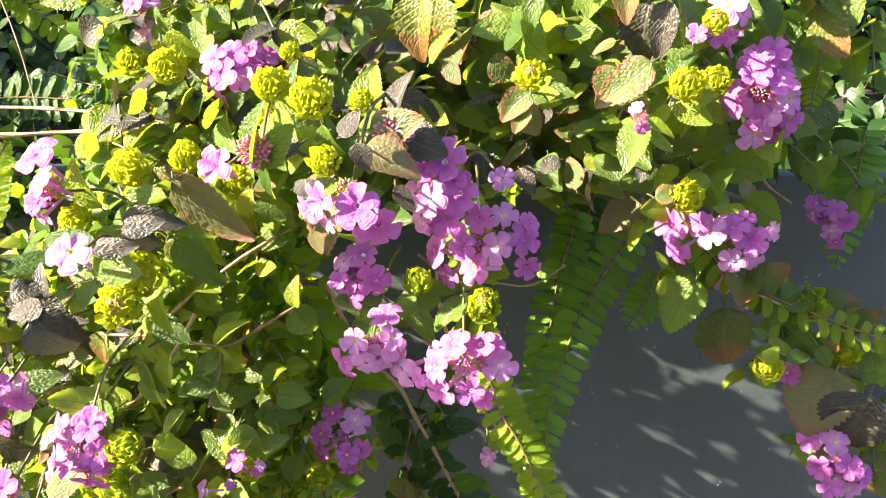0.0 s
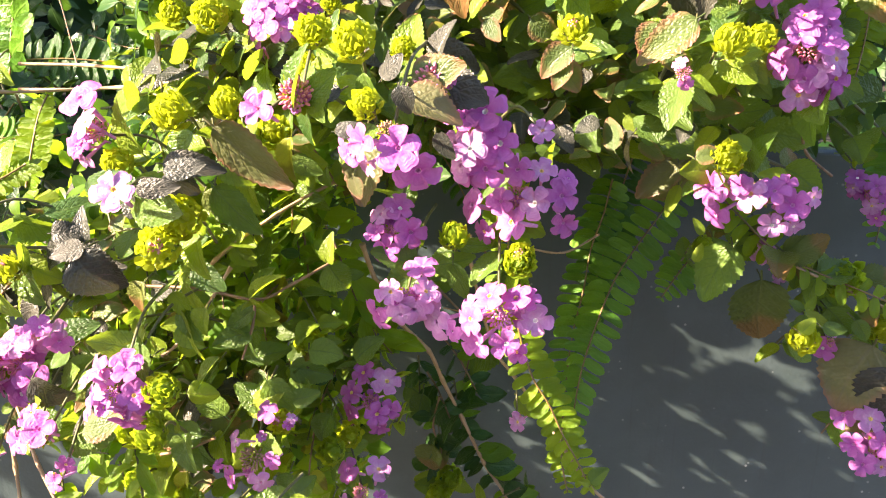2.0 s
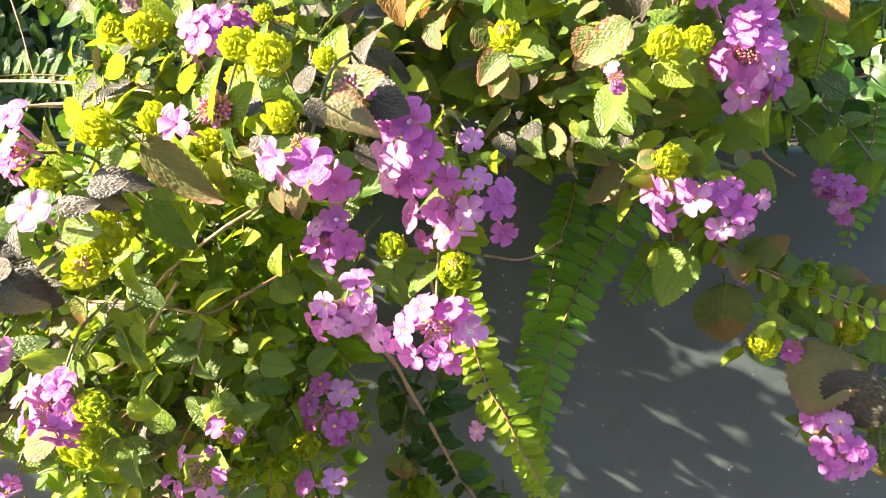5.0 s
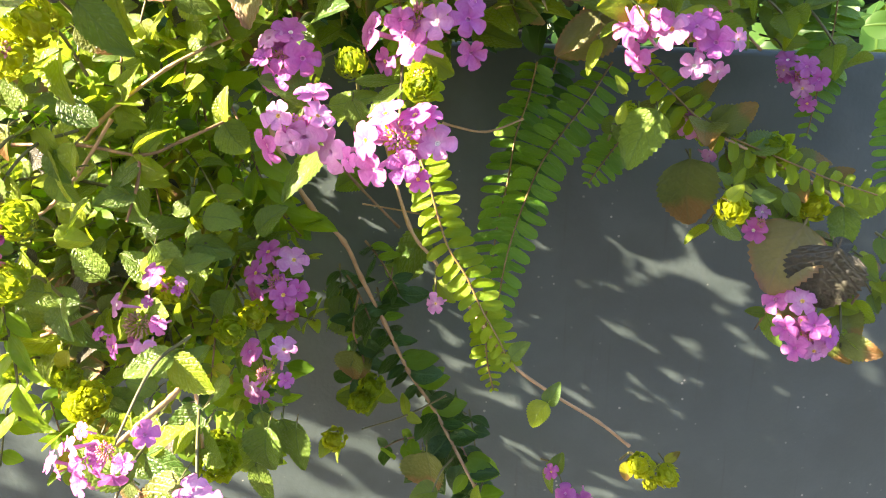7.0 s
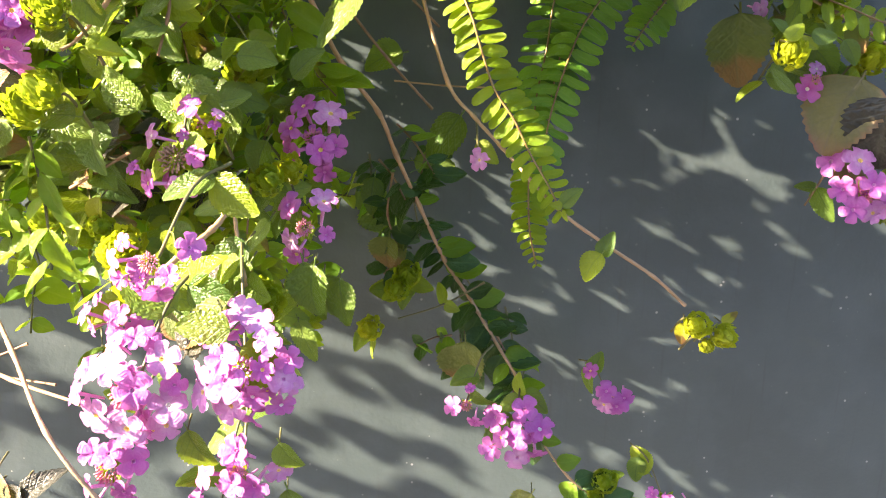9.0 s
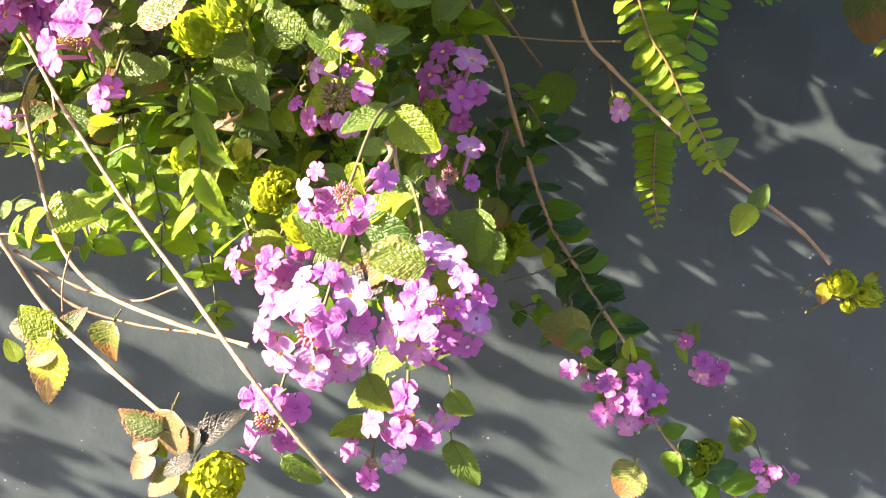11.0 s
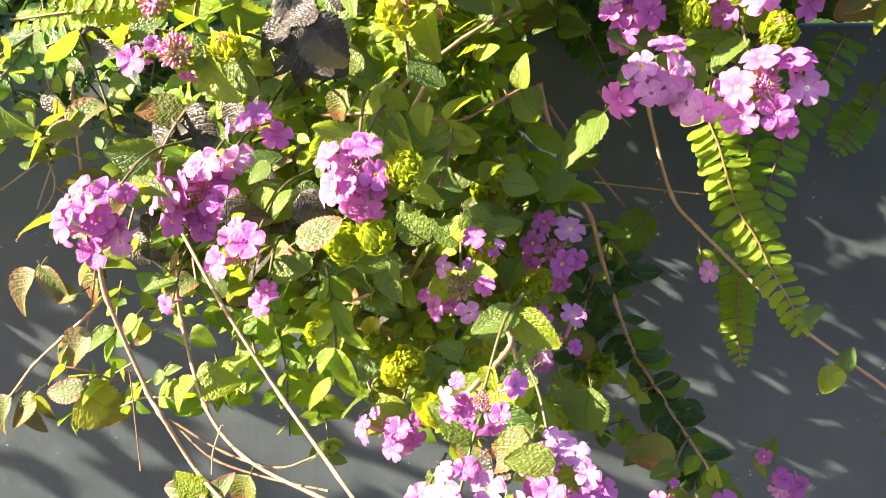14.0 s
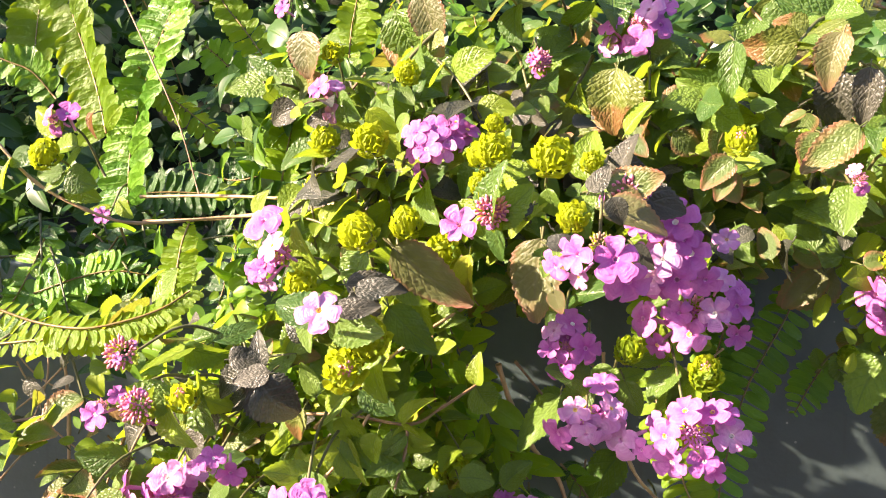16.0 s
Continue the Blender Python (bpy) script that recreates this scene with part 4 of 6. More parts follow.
# flower clusters near the wall, low
head((0.0313, 0.3029, 0.8562), [(0, 0, 0.0035)], 0.007, leaves=1)
head((0.0289, 0.3217, 0.7528), [(-0.0048, 0.0009, 0.0039), (0.0035, -0.0082, 0.0035), (0.0013, 0.0073, 0.0022)], 0.0089, back=(0.02, 0.03, 0.03), leaves=2)
head((0.0492, 0.3236, 0.7374), [(-0.0082, 0.0085, 0.0049), (0.0037, 0.011, 0.0053), (0, 0.0025, 0.0053), (0.01, 0.0025, 0.0053), (-0.0094, -0.0055, 0.0044), (0.0011, -0.0104, 0.0053), (0.0089, -0.0099, 0.0044), (-0.0061, 0.0012, 0.0044)], 0.0133, back=(0.01, 0.04, 0.03), leaves=4)
head((0.1014, 0.3901, 0.7236), [(-0.008, 0.0093, 0.0043), (-0.002, 0.0035, 0.0054), (-0.0026, -0.0038, 0.0048), (0.0045, -0.0067, 0.0059), (0.0081, -0.0023, 0.0048)], 0.0123, back=(-0.02, 0.02, 0.02), leaves=2)
head((0.1205, 0.3466, 0.6916), [(-0.0076, 0.0059, 0.0034), (-0.0012, 0.0045, 0.0034), (-0.0052, -0.0031, 0.0039), (0.014, -0.0073, 0.0034)], 0.0158, back=(-0.02, 0.03, 0.03), leaves=2)

# flower clusters, far upper left and top
head((-0.1764, 0.2869, 1.0099), [(-0.0026, 0.0014, 0.0037), (0.0031, 0.0022, 0.0041), (-0.0005, -0.0036, 0.0026)], 0.007, back=(0.01, 0.03, -0.03))
head((-0.0874, 0.3029, 1.0178), [(-0.0035, 0.0026, 0.0043), (0.0024, 0.0035, 0.0031), (0.0011, -0.0061, 0.0035)], 0.007, back=(0.03, 0.04, -0.01))
head((0.0206, 0.315, 1.0414), [(-0.0097, 0.0004, 0.0043), (-0.0009, -0.0055, 0.0054), (0.0076, 0.0001, 0.0058), (-0.0096, -0.0067, 0.0039), (0.0028, 0.0049, 0.0049), (0.0098, 0.0067, 0.0039)], 0.0119, back=(-0.01, 0.05, 0.0))
head((-0.0143, 0.3129, 1.0288), [(-0.002, 0.001, 0.0026), (0.002, 0.0019, 0.0026), (0, -0.0029, 0.0024)], 0.007, crown='pink', pale=0.0, bud=2.5)
head((-0.1089, 0.3329, 1.0521), [(0, 0, 0.0034)], 0.007, leaves=2)
head((-0.1919, 0.3529, 0.9738), [(0, 0, 0.0033)], 0.007, leaves=2)

# bract heads
bract_shoot((-0.0176, 0.214, 0.9964), 0.0051, 'lime')
bract_shoot((-0.0313, 0.235, 0.9983), 0.0047, 'lime')
bract_shoot((-0.0661, 0.225, 0.9776), 0.0051, 'lime')
bract_shoot((-0.0916, 0.3, 0.9854), 0.005, 'lime')
bract_shoot((-0.0548, 0.235, 0.9789), 0.0045, 'lime')
bract_shoot((-0.0458, 0.25, 0.9694), 0.0052, 'lime')
bract_shoot((-0.0639, 0.22, 0.9509), 0.0061, 'lime')
bract_shoot((0.0872, 0.262, 0.964), 0.0051, 'lime')
bract_shoot((-0.0034, 0.31, 1.0108), 0.0035, 'lime')
bract_shoot((-0.0305, 0.285, 1.0067), 0.0036, 'lime')
bract_shoot((0.0811, 0.25, 0.9982), 0.005, 'lime')
bract_shoot((0.1354, 0.305, 0.8915), 0.0059, 'lime')
bract_shoot((0.1759, 0.33, 0.8875), 0.0059, 'lime')
bract_shoot((-0.0134, 0.205, 0.9829), 0.0037, 'lime')
bract_shoot((-0.0816, 0.225, 0.9639), 0.0041, 'lime')
bract_shoot((-0.0708, 0.29, 1.0037), 0.0044, 'lime')
bract_shoot((0.092, 0.26, 0.9985), 0.0046, 'lime')
bract_shoot((-0.0108, 0.349, 0.7748), 0.0054, 'lime')
bract_shoot((-0.0609, 0.225, 0.837), 0.0053, 'lime')
bract_shoot((-0.0745, 0.25, 0.8388), 0.0056, 'lime')
bract_shoot((-0.0303, 0.285, 0.856), 0.0049, 'lime')
bract_shoot((-0.0785, 0.192, 0.7868), 0.0058, 'lime')
bract_shoot((-0.179, 0.284, 0.9984), 0.0052, 'lime')
bract_shoot((-0.0589, 0.29, 1.0238), 0.0044, 'lime')
bract_shoot((-0.0681, 0.265, 1.0015), 0.0055, 'lime')
bract_shoot((-0.0349, 0.25, 0.997), 0.004, 'lime')
bract_shoot((-0.0307, 0.26, 1.006), 0.003, 'lime')
bract_shoot((-0.0349, 0.245, 0.9893), 0.0034, 'lime')
bract_shoot((-0.0866, 0.31, 1.0329), 0.004, 'lime')
bract_shoot((-0.0857, 0.285, 1.002), 0.0048, 'lime')
bract_shoot((-0.0067, 0.225, 0.9949), 0.0031, 'lime')
bract_shoot((-0.0715, 0.25, 0.8416), 0.0051, 'lime')
bract_shoot((-0.0467, 0.3, 0.8851), 0.0063, 'dull')
bract_shoot((0.0976, 0.315, 0.9234), 0.0038, 'dull')
bract_shoot((0.0067, 0.245, 0.9417), 0.0043, 'dull')
bract_shoot((0.1565, 0.33, 0.9078), 0.0081, 'dull')
bract_shoot((0.0006, 0.355, 0.7905), 0.0055, 'dull')
bract_shoot((-0.0327, 0.24, 0.8271), 0.0066, 'dull')
bract_shoot((-0.0353, 0.275, 0.8543), 0.0052, 'dull')
bract_shoot((-0.0438, 0.29, 0.8883), 0.0056, 'dull')
bract_shoot((-0.0865, 0.234, 0.8823), 0.0061, 'dull')
bract_shoot((-0.0356, 0.25, 0.8261), 0.0055, 'dull')
bract_shoot((-0.1014, 0.265, 0.845), 0.0046, 'dull')
bract_shoot((0.0047, 0.36, 0.7949), 0.0061, 'dull')
bract_shoot((0.0919, 0.345, 0.7026), 0.0059, 'dull')
bract_shoot((0.0878, 0.345, 0.6942), 0.005, 'dull')
bract_shoot((-0.068, 0.21, 0.9064), 0.005, 'dull')
bract_shoot((-0.0762, 0.22, 0.8878), 0.0049, 'dull')
bract_shoot((0.0252, 0.235, 0.9375), 0.0047, 'dull')
bract_shoot((-0.0825, 0.26, 0.8437), 0.0042, 'dull')
bract_shoot((-0.0693, 0.217, 0.9434), 0.0058, 'core')
bract_shoot((0.0382, 0.253, 1.0001), 0.0044, 'core')
bract_shoot((0.0255, 0.235, 0.9391), 0.0041, 'core')
bract_shoot((-0.1119, 0.22, 0.935), 0.0042, 'core')
bract_shoot((-0.0489, 0.26, 0.8728), 0.0045, 'core')
bract_shoot((0.089, 0.255, 1.015), 0.0038, 'core')
bract_shoot((0.1052, 0.283, 0.8027), 0.0047, 'lime', axis=(-0.1, -0.8, 0.2), leaves=0)
bract_shoot((0.1146, 0.284, 0.7984), 0.0045, 'lime', axis=(0.4, -0.7, 0.1), leaves=0)
bract_shoot((0.1099, 0.286, 0.794), 0.0027, 'lime', axis=(0.0, -0.7, -0.4), leaves=0)

# leaves that stand out
lone_leaf((-0.058, 0.232, 0.973), (-0.037, 0.232, 0.957), 'bronze', 0.75, up=(-0.78, -0.5, 0.4))
lone_leaf((-0.06, 0.236, 0.956), (-0.047, 0.236, 0.943), 'green', 0.9)
lone_leaf((-0.07, 0.226, 0.964), (-0.054, 0.226, 0.963), 'grey', 0.6)
lone_leaf((-0.068, 0.224, 0.963), (-0.061, 0.224, 0.956), 'grey', 1.0)
lone_leaf((-0.097, 0.226, 0.94), (-0.107, 0.226, 0.935), 'grey', 0.9)
lone_leaf((-0.095, 0.224, 0.94), (-0.087, 0.224, 0.928), 'grey', 1.0)
lone_leaf((-0.093, 0.226, 0.942), (-0.095, 0.226, 0.951), 'grey', 0.8)
lone_leaf((-0.079, 0.25, 0.936), (-0.074, 0.25, 0.946), 'fresh', 0.8)
lone_leaf((-0.07, 0.25, 0.912), (-0.077, 0.25, 0.922), 'fresh', 0.9)
lone_leaf((-0.082, 0.24, 0.904), (-0.088, 0.24, 0.914), 'fresh', 0.9)
lone_leaf((-0.077, 0.25, 0.91), (-0.071, 0.25, 0.901), 'green', 0.9)
lone_leaf((-0.065, 0.29, 0.907), (-0.058, 0.29, 0.917), 'green', 0.9)
lone_leaf((-0.068, 0.3, 0.912), (-0.061, 0.3, 0.925), 'green', 1.0)
lone_leaf((-0.093, 0.235, 0.933), (-0.105, 0.235, 0.94), 'grey', 0.9)
lone_leaf((-0.095, 0.232, 0.929), (-0.086, 0.232, 0.934), 'grey', 1.0)
lone_leaf((-0.097, 0.234, 0.933), (-0.107, 0.234, 0.927), 'grey', 0.9)
lone_leaf((-0.094, 0.232, 0.932), (-0.099, 0.232, 0.924), 'grey', 1.1)
lone_leaf((-0.084, 0.25, 0.927), (-0.088, 0.25, 0.937), 'green', 0.9)
lone_leaf((-0.071, 0.26, 0.949), (-0.061, 0.26, 0.942), 'olive', 0.9)
lone_leaf((-0.085, 0.245, 0.945), (-0.092, 0.245, 0.952), 'grey', 0.8)
lone_leaf((-0.042, 0.31, 0.892), (-0.052, 0.31, 0.888), 'fresh', 0.8)
lone_leaf((-0.06, 0.3, 0.887), (-0.048, 0.3, 0.894), 'green', 0.7)
lone_leaf((-0.067, 0.29, 0.883), (-0.053, 0.29, 0.887), 'green', 0.8)
lone_leaf((-0.0899, 0.199, 0.7998), (-0.0911, 0.199, 0.7872), 'bronze', 1.23)
lone_leaf((-0.0825, 0.195, 0.7945), (-0.0745, 0.195, 0.8025), 'grey', 0.72)
lone_leaf((-0.0923, 0.199, 0.7947), (-0.1027, 0.199, 0.7993), 'pink', 0.91)
lone_leaf((-0.0945, 0.202, 0.7912), (-0.1015, 0.202, 0.7889), 'bronze', 1.04)
lone_leaf((-0.0955, 0.201, 0.7874), (-0.1024, 0.201, 0.7816), 'bronze', 0.98)
lone_leaf((-0.0827, 0.195, 0.7974), (-0.0873, 0.195, 0.7906), 'grey', 0.85)
lone_leaf((-0.0845, 0.194, 0.7902), (-0.0925, 0.194, 0.7868), 'grey', 0.78)
lone_leaf((-0.0895, 0.199, 0.7844), (-0.0975, 0.199, 0.7776), 'pink', 1.17)
lone_leaf((-0.0867, 0.199, 0.7836), (-0.0913, 0.199, 0.7744), 'yellow', 1.04)
lone_leaf((-0.0961, 0.203, 0.7904), (-0.0939, 0.203, 0.7846), 'fresh', 0.91)
lone_leaf((-0.0781, 0.197, 0.7796), (-0.0759, 0.197, 0.7864), 'olive', 0.91)
lone_leaf((0.14, 0.318, 0.898), (0.143, 0.318, 0.904), 'fresh', 0.8)
lone_leaf((0.139, 0.318, 0.898), (0.133, 0.318, 0.902), 'green', 0.8)
lone_leaf((0.139, 0.317, 0.898), (0.15, 0.317, 0.892), 'fresh', 0.65)
lone_leaf((0.139, 0.316, 0.897), (0.137, 0.316, 0.888), 'green', 0.8)
lone_leaf((0.159, 0.318, 0.895), (0.165, 0.318, 0.886), 'green', 0.8)
lone_leaf((0.164, 0.32, 0.902), (0.159, 0.32, 0.898), 'fresh', 0.8)
lone_leaf((0.093, 0.3, 0.931), (0.089, 0.3, 0.937), 'fresh', 0.7)
lone_leaf((0.091, 0.3, 0.921), (0.093, 0.3, 0.928), 'fresh', 0.8)
lone_leaf((0.007, 0.275, 1.023), (0.004, 0.275, 1.003), 'olive', 0.82)
lone_leaf((0.041, 0.27, 1.03), (0.038, 0.27, 1.011), 'green', 0.6)
lone_leaf((0.069, 0.262, 1.031), (0.064, 0.262, 1.015), 'bronze', 0.7)
lone_leaf((0.077, 0.262, 1.021), (0.075, 0.262, 1.004), 'grey', 0.65)
lone_leaf((0.073, 0.258, 1.004), (0.057, 0.258, 0.992), 'pink', 0.8)
lone_leaf((0.039, 0.262, 0.995), (0.03, 0.262, 0.987), 'pink', 0.9)
lone_leaf((0.038, 0.262, 0.992), (0.034, 0.262, 0.983), 'pink', 0.9)
lone_leaf((0.09, 0.305, 0.961), (0.063, 0.305, 0.967), 'green', 0.75)
lone_leaf((0.082, 0.3, 0.956), (0.068, 0.3, 0.944), 'bronze', 0.7)
lone_leaf((0.038, 0.31, 0.985), (0.02, 0.31, 1.001), 'green', 0.8)
lone_leaf((0.035, 0.29, 0.997), (0.049, 0.29, 1.002), 'fresh', 0.7)
lone_leaf((-0.187, 0.276, 0.82), (-0.172, 0.276, 0.809), 'yellow', 1.1)
lone_leaf((-0.185, 0.274, 0.821), (-0.199, 0.274, 0.82), 'pink', 0.9)
lone_leaf((-0.179, 0.272, 0.842), (-0.191, 0.272, 0.83), 'bronze', 0.8)
lone_leaf((-0.189, 0.276, 0.839), (-0.195, 0.276, 0.829), 'pink', 0.7)
lone_leaf((-0.207, 0.282, 0.815), (-0.217, 0.282, 0.802), 'olive', 0.9)
lone_leaf((-0.207, 0.281, 0.815), (-0.2, 0.281, 0.806), 'yellow', 0.7)
lone_leaf((-0.213, 0.283, 0.811), (-0.206, 0.283, 0.799), 'bronze', 0.7)
lone_leaf((-0.217, 0.284, 0.813), (-0.226, 0.284, 0.798), 'pink', 0.8)
lone_leaf((-0.188, 0.262, 0.868), (-0.181, 0.262, 0.855), 'pink', 0.8)
lone_leaf((-0.191, 0.264, 0.866), (-0.201, 0.264, 0.851), 'bronze', 0.7)
lone_leaf((-0.177, 0.262, 0.859), (-0.186, 0.262, 0.857), 'olive', 0.8)
lone_leaf((-0.16, 0.26, 0.845), (-0.157, 0.26, 0.852), 'green', 0.9)
lone_leaf((-0.152, 0.262, 0.833), (-0.156, 0.262, 0.828), 'green', 0.9)
lone_leaf((-0.159, 0.262, 0.852), (-0.165, 0.262, 0.844), 'yellow', 0.7)
lone_leaf((-0.079, 0.262, 0.867), (-0.094, 0.262, 0.865), 'green', 0.62)
lone_leaf((-0.079, 0.29, 0.88), (-0.09, 0.29, 0.866), 'green', 0.8)
lone_leaf((-0.059, 0.262, 0.878), (-0.048, 0.262, 0.884), 'fresh', 0.9)
lone_leaf((-0.046, 0.262, 0.88), (-0.037, 0.262, 0.883), 'green', 0.9)
lone_leaf((-0.084, 0.285, 0.886), (-0.094, 0.285, 0.893), 'fresh', 0.9)
lone_leaf((-0.083, 0.27, 0.904), (-0.076, 0.27, 0.906), 'fresh', 0.9)
lone_leaf((-0.049, 0.24, 0.841), (-0.059, 0.24, 0.832), 'fresh', 0.9)
lone_leaf((-0.042, 0.235, 0.84), (-0.049, 0.235, 0.826), 'grey', 0.7)
lone_leaf((-0.035, 0.24, 0.839), (-0.042, 0.24, 0.828), 'green', 0.8)
lone_leaf((-0.024, 0.262, 0.832), (-0.018, 0.262, 0.813), 'green', 0.75)
lone_leaf((-0.032, 0.255, 0.847), (-0.039, 0.255, 0.837), 'green', 0.8)
lone_leaf((-0.031, 0.265, 0.821), (-0.022, 0.265, 0.824), 'green', 0.8)
lone_leaf((-0.026, 0.26, 0.814), (-0.021, 0.26, 0.8), 'green', 0.8)
lone_leaf((-0.036, 0.215, 0.836), (-0.05, 0.215, 0.825), 'olive', 0.75)
lone_leaf((0.069, 0.274, 0.83), (0.072, 0.274, 0.838), 'green', 0.95)
lone_leaf((0.069, 0.273, 0.831), (0.063, 0.273, 0.822), 'fresh', 0.95)
lone_leaf((0.056, 0.275, 0.846), (0.062, 0.275, 0.852), 'green', 0.95)
lone_leaf((0.056, 0.274, 0.846), (0.052, 0.274, 0.847), 'fresh', 0.9)
lone_leaf((0.056, 0.275, 0.845), (0.058, 0.275, 0.841), 'fresh', 0.7)
lone_leaf((-0.018, 0.243, 0.974), (-0.02, 0.243, 0.95), 'bronze', 0.95)
lone_leaf((-0.0131, 0.262, 0.8263), (-0.011, 0.262, 0.8109), 'green', 1.0)
lone_leaf((-0.1325, 0.238, 0.8023), (-0.1422, 0.238, 0.8096), 'fresh', 1.1)
lone_leaf((-0.131, 0.238, 0.8019), (-0.1252, 0.238, 0.8097), 'pink', 0.9)
lone_leaf((-0.131, 0.236, 0.8015), (-0.1418, 0.236, 0.7947), 'pink', 1.0)
lone_leaf((-0.0726, 0.25, 0.8718), (-0.0863, 0.25, 0.8716), 'green', 1.0)
lone_leaf((-0.0647, 0.25, 0.8793), (-0.0736, 0.25, 0.8905), 'green', 1.1)
lone_leaf((-0.0346, 0.235, 0.8462), (-0.0479, 0.235, 0.8341), 'green', 0.8)
lone_leaf((-0.0175, 0.24, 0.838), (-0.0191, 0.24, 0.8219), 'green', 1.0)
lone_leaf((-0.0188, 0.27, 0.8252), (-0.0148, 0.27, 0.8101), 'green', 1.2)
lone_leaf((-0.0315, 0.2, 0.8355), (-0.0443, 0.2, 0.8361), 'green', 1.0)
lone_leaf((-0.0541, 0.262, 0.8863), (-0.045, 0.262, 0.8762), 'green', 1.2)
lone_leaf((-0.0426, 0.275, 0.8921), (-0.0308, 0.275, 0.8906), 'green', 1.1)
lone_leaf((-0.0849, 0.27, 0.9044), (-0.0729, 0.27, 0.9087), 'fresh', 0.9)
lone_leaf((-0.0786, 0.265, 0.897), (-0.0849, 0.265, 0.9051), 'green', 1.0)
lone_leaf((-0.0656, 0.28, 0.9031), (-0.0643, 0.28, 0.889), 'green', 1.2)
lone_leaf((-0.0281, 0.285, 0.8848), (-0.0187, 0.285, 0.8941), 'green', 1.0)
lone_leaf((0.0921, 0.314, 0.9673), (0.0629, 0.314, 0.9712), 'green', 1.0)
lone_leaf((0.09, 0.312, 0.9552), (0.071, 0.312, 0.9431), 'bronze', 1.0)
lone_leaf((0.1038, 0.324, 0.9242), (0.1047, 0.324, 0.907), 'green', 1.25)
lone_leaf((0.1291, 0.338, 0.9036), (0.1324, 0.338, 0.8756), 'olive', 1.0)
lone_leaf((0.1724, 0.328, 0.881), (0.1615, 0.328, 0.8526), 'bronze', 1.3)
lone_leaf((0.182, 0.318, 0.8746), (0.1765, 0.318, 0.8487), 'grey', 1.3)
lone_leaf((0.0114, 0.29, 1.0226), (0.0097, 0.29, 1.0051), 'olive', 1.15)
lone_leaf((0.0752, 0.275, 1.0208), (0.0733, 0.275, 1.0031), 'grey', 0.95)
lone_leaf((0.0644, 0.262, 1.0022), (0.0592, 0.262, 0.9921), 'pink', 1.1)
lone_leaf((0.0418, 0.27, 0.9933), (0.0378, 0.27, 0.984), 'pink', 1.3)
lone_leaf((0.0185, 0.335, 0.9926), (0.0219, 0.335, 0.9734), 'pink', 1.0)
lone_leaf((0.0316, 0.34, 0.9892), (0.0321, 0.34, 0.9663), 'green', 0.9)
lone_leaf((0.0813, 0.255, 0.9932), (0.0915, 0.255, 0.9964), 'fresh', 1.2)
lone_leaf((-0.0574, 0.235, 0.965), (-0.0479, 0.235, 0.9572), 'green', 0.9)
lone_leaf((-0.0659, 0.215, 0.9641), (-0.0552, 0.215, 0.9663), 'grey', 0.8)
lone_leaf((-0.0691, 0.205, 0.9616), (-0.0583, 0.205, 0.9624), 'grey', 0.7)
lone_leaf((-0.0881, 0.215, 0.9432), (-0.0977, 0.215, 0.9408), 'grey', 0.9)
lone_leaf((-0.0905, 0.215, 0.9409), (-0.0813, 0.215, 0.9317), 'grey', 1.2)
lone_leaf((-0.0218, 0.22, 0.9848), (-0.0297, 0.22, 0.9813), 'grey', 1.0)
lone_leaf((-0.01, 0.205, 0.9888), (-0.0053, 0.205, 0.9946), 'grey', 1.0)
lone_leaf((-0.0056, 0.2, 0.9876), (-0.0032, 0.2, 0.9812), 'grey', 1.0)
lone_leaf((-0.0199, 0.2, 0.9772), (-0.0134, 0.2, 0.9786), 'grey', 0.9)
lone_leaf((-0.0174, 0.21, 0.965), (-0.0155, 0.21, 0.9593), 'bronze', 1.1)
lone_leaf((0.0022, 0.215, 0.9753), (0.0071, 0.215, 0.969), 'grey', 0.8)
lone_leaf((0.1103, 0.275, 0.9561), (0.102, 0.275, 0.9582), 'fresh', 0.7)
lone_leaf((0.0778, 0.262, 0.9639), (0.0862, 0.262, 0.9657), 'pink', 1.0)
lone_leaf((0.0962, 0.27, 0.966), (0.0889, 0.27, 0.9695), 'fresh', 1.0)
lone_leaf((0.0909, 0.27, 0.9878), (0.092, 0.27, 0.9954), 'green', 1.0)
lone_leaf((0.0704, 0.3, 0.9799), (0.0843, 0.3, 0.9733), 'fresh', 0.6)
lone_leaf((0.1196, 0.36, 0.9688), (0.1302, 0.36, 0.9805), 'grey', 1.2)
lone_leaf((0.0831, 0.3, 0.9484), (0.0788, 0.3, 0.9371), 'fresh', 0.6)
lone_leaf((-0.0379, 0.235, 0.9706), (-0.0393, 0.235, 0.958), 'yellow', 0.5)
lone_leaf((-0.0076, 0.3, 0.912), (-0.0224, 0.3, 0.892), 'green', 0.8)
lone_leaf((-0.0674, 0.3, 0.8723), (-0.0705, 0.3, 0.8559), 'pink', 1.1)
lone_leaf((-0.0482, 0.29, 0.8762), (-0.051, 0.29, 0.8592), 'green', 0.9)
lone_leaf((-0.0818, 0.23, 0.9139), (-0.0809, 0.23, 0.9061), 'fresh', 1.2)
lone_leaf((-0.075, 0.24, 0.9237), (-0.0708, 0.24, 0.9149), 'fresh', 1.1)
lone_leaf((-0.0638, 0.235, 0.9206), (-0.0661, 0.235, 0.9118), 'fresh', 1.1)
lone_leaf((-0.1078, 0.24, 0.9037), (-0.1143, 0.24, 0.8982), 'green', 1.1)
lone_leaf((-0.0104, 0.4, 0.8181), (-0.0048, 0.4, 0.8007), 'green', 1.4)
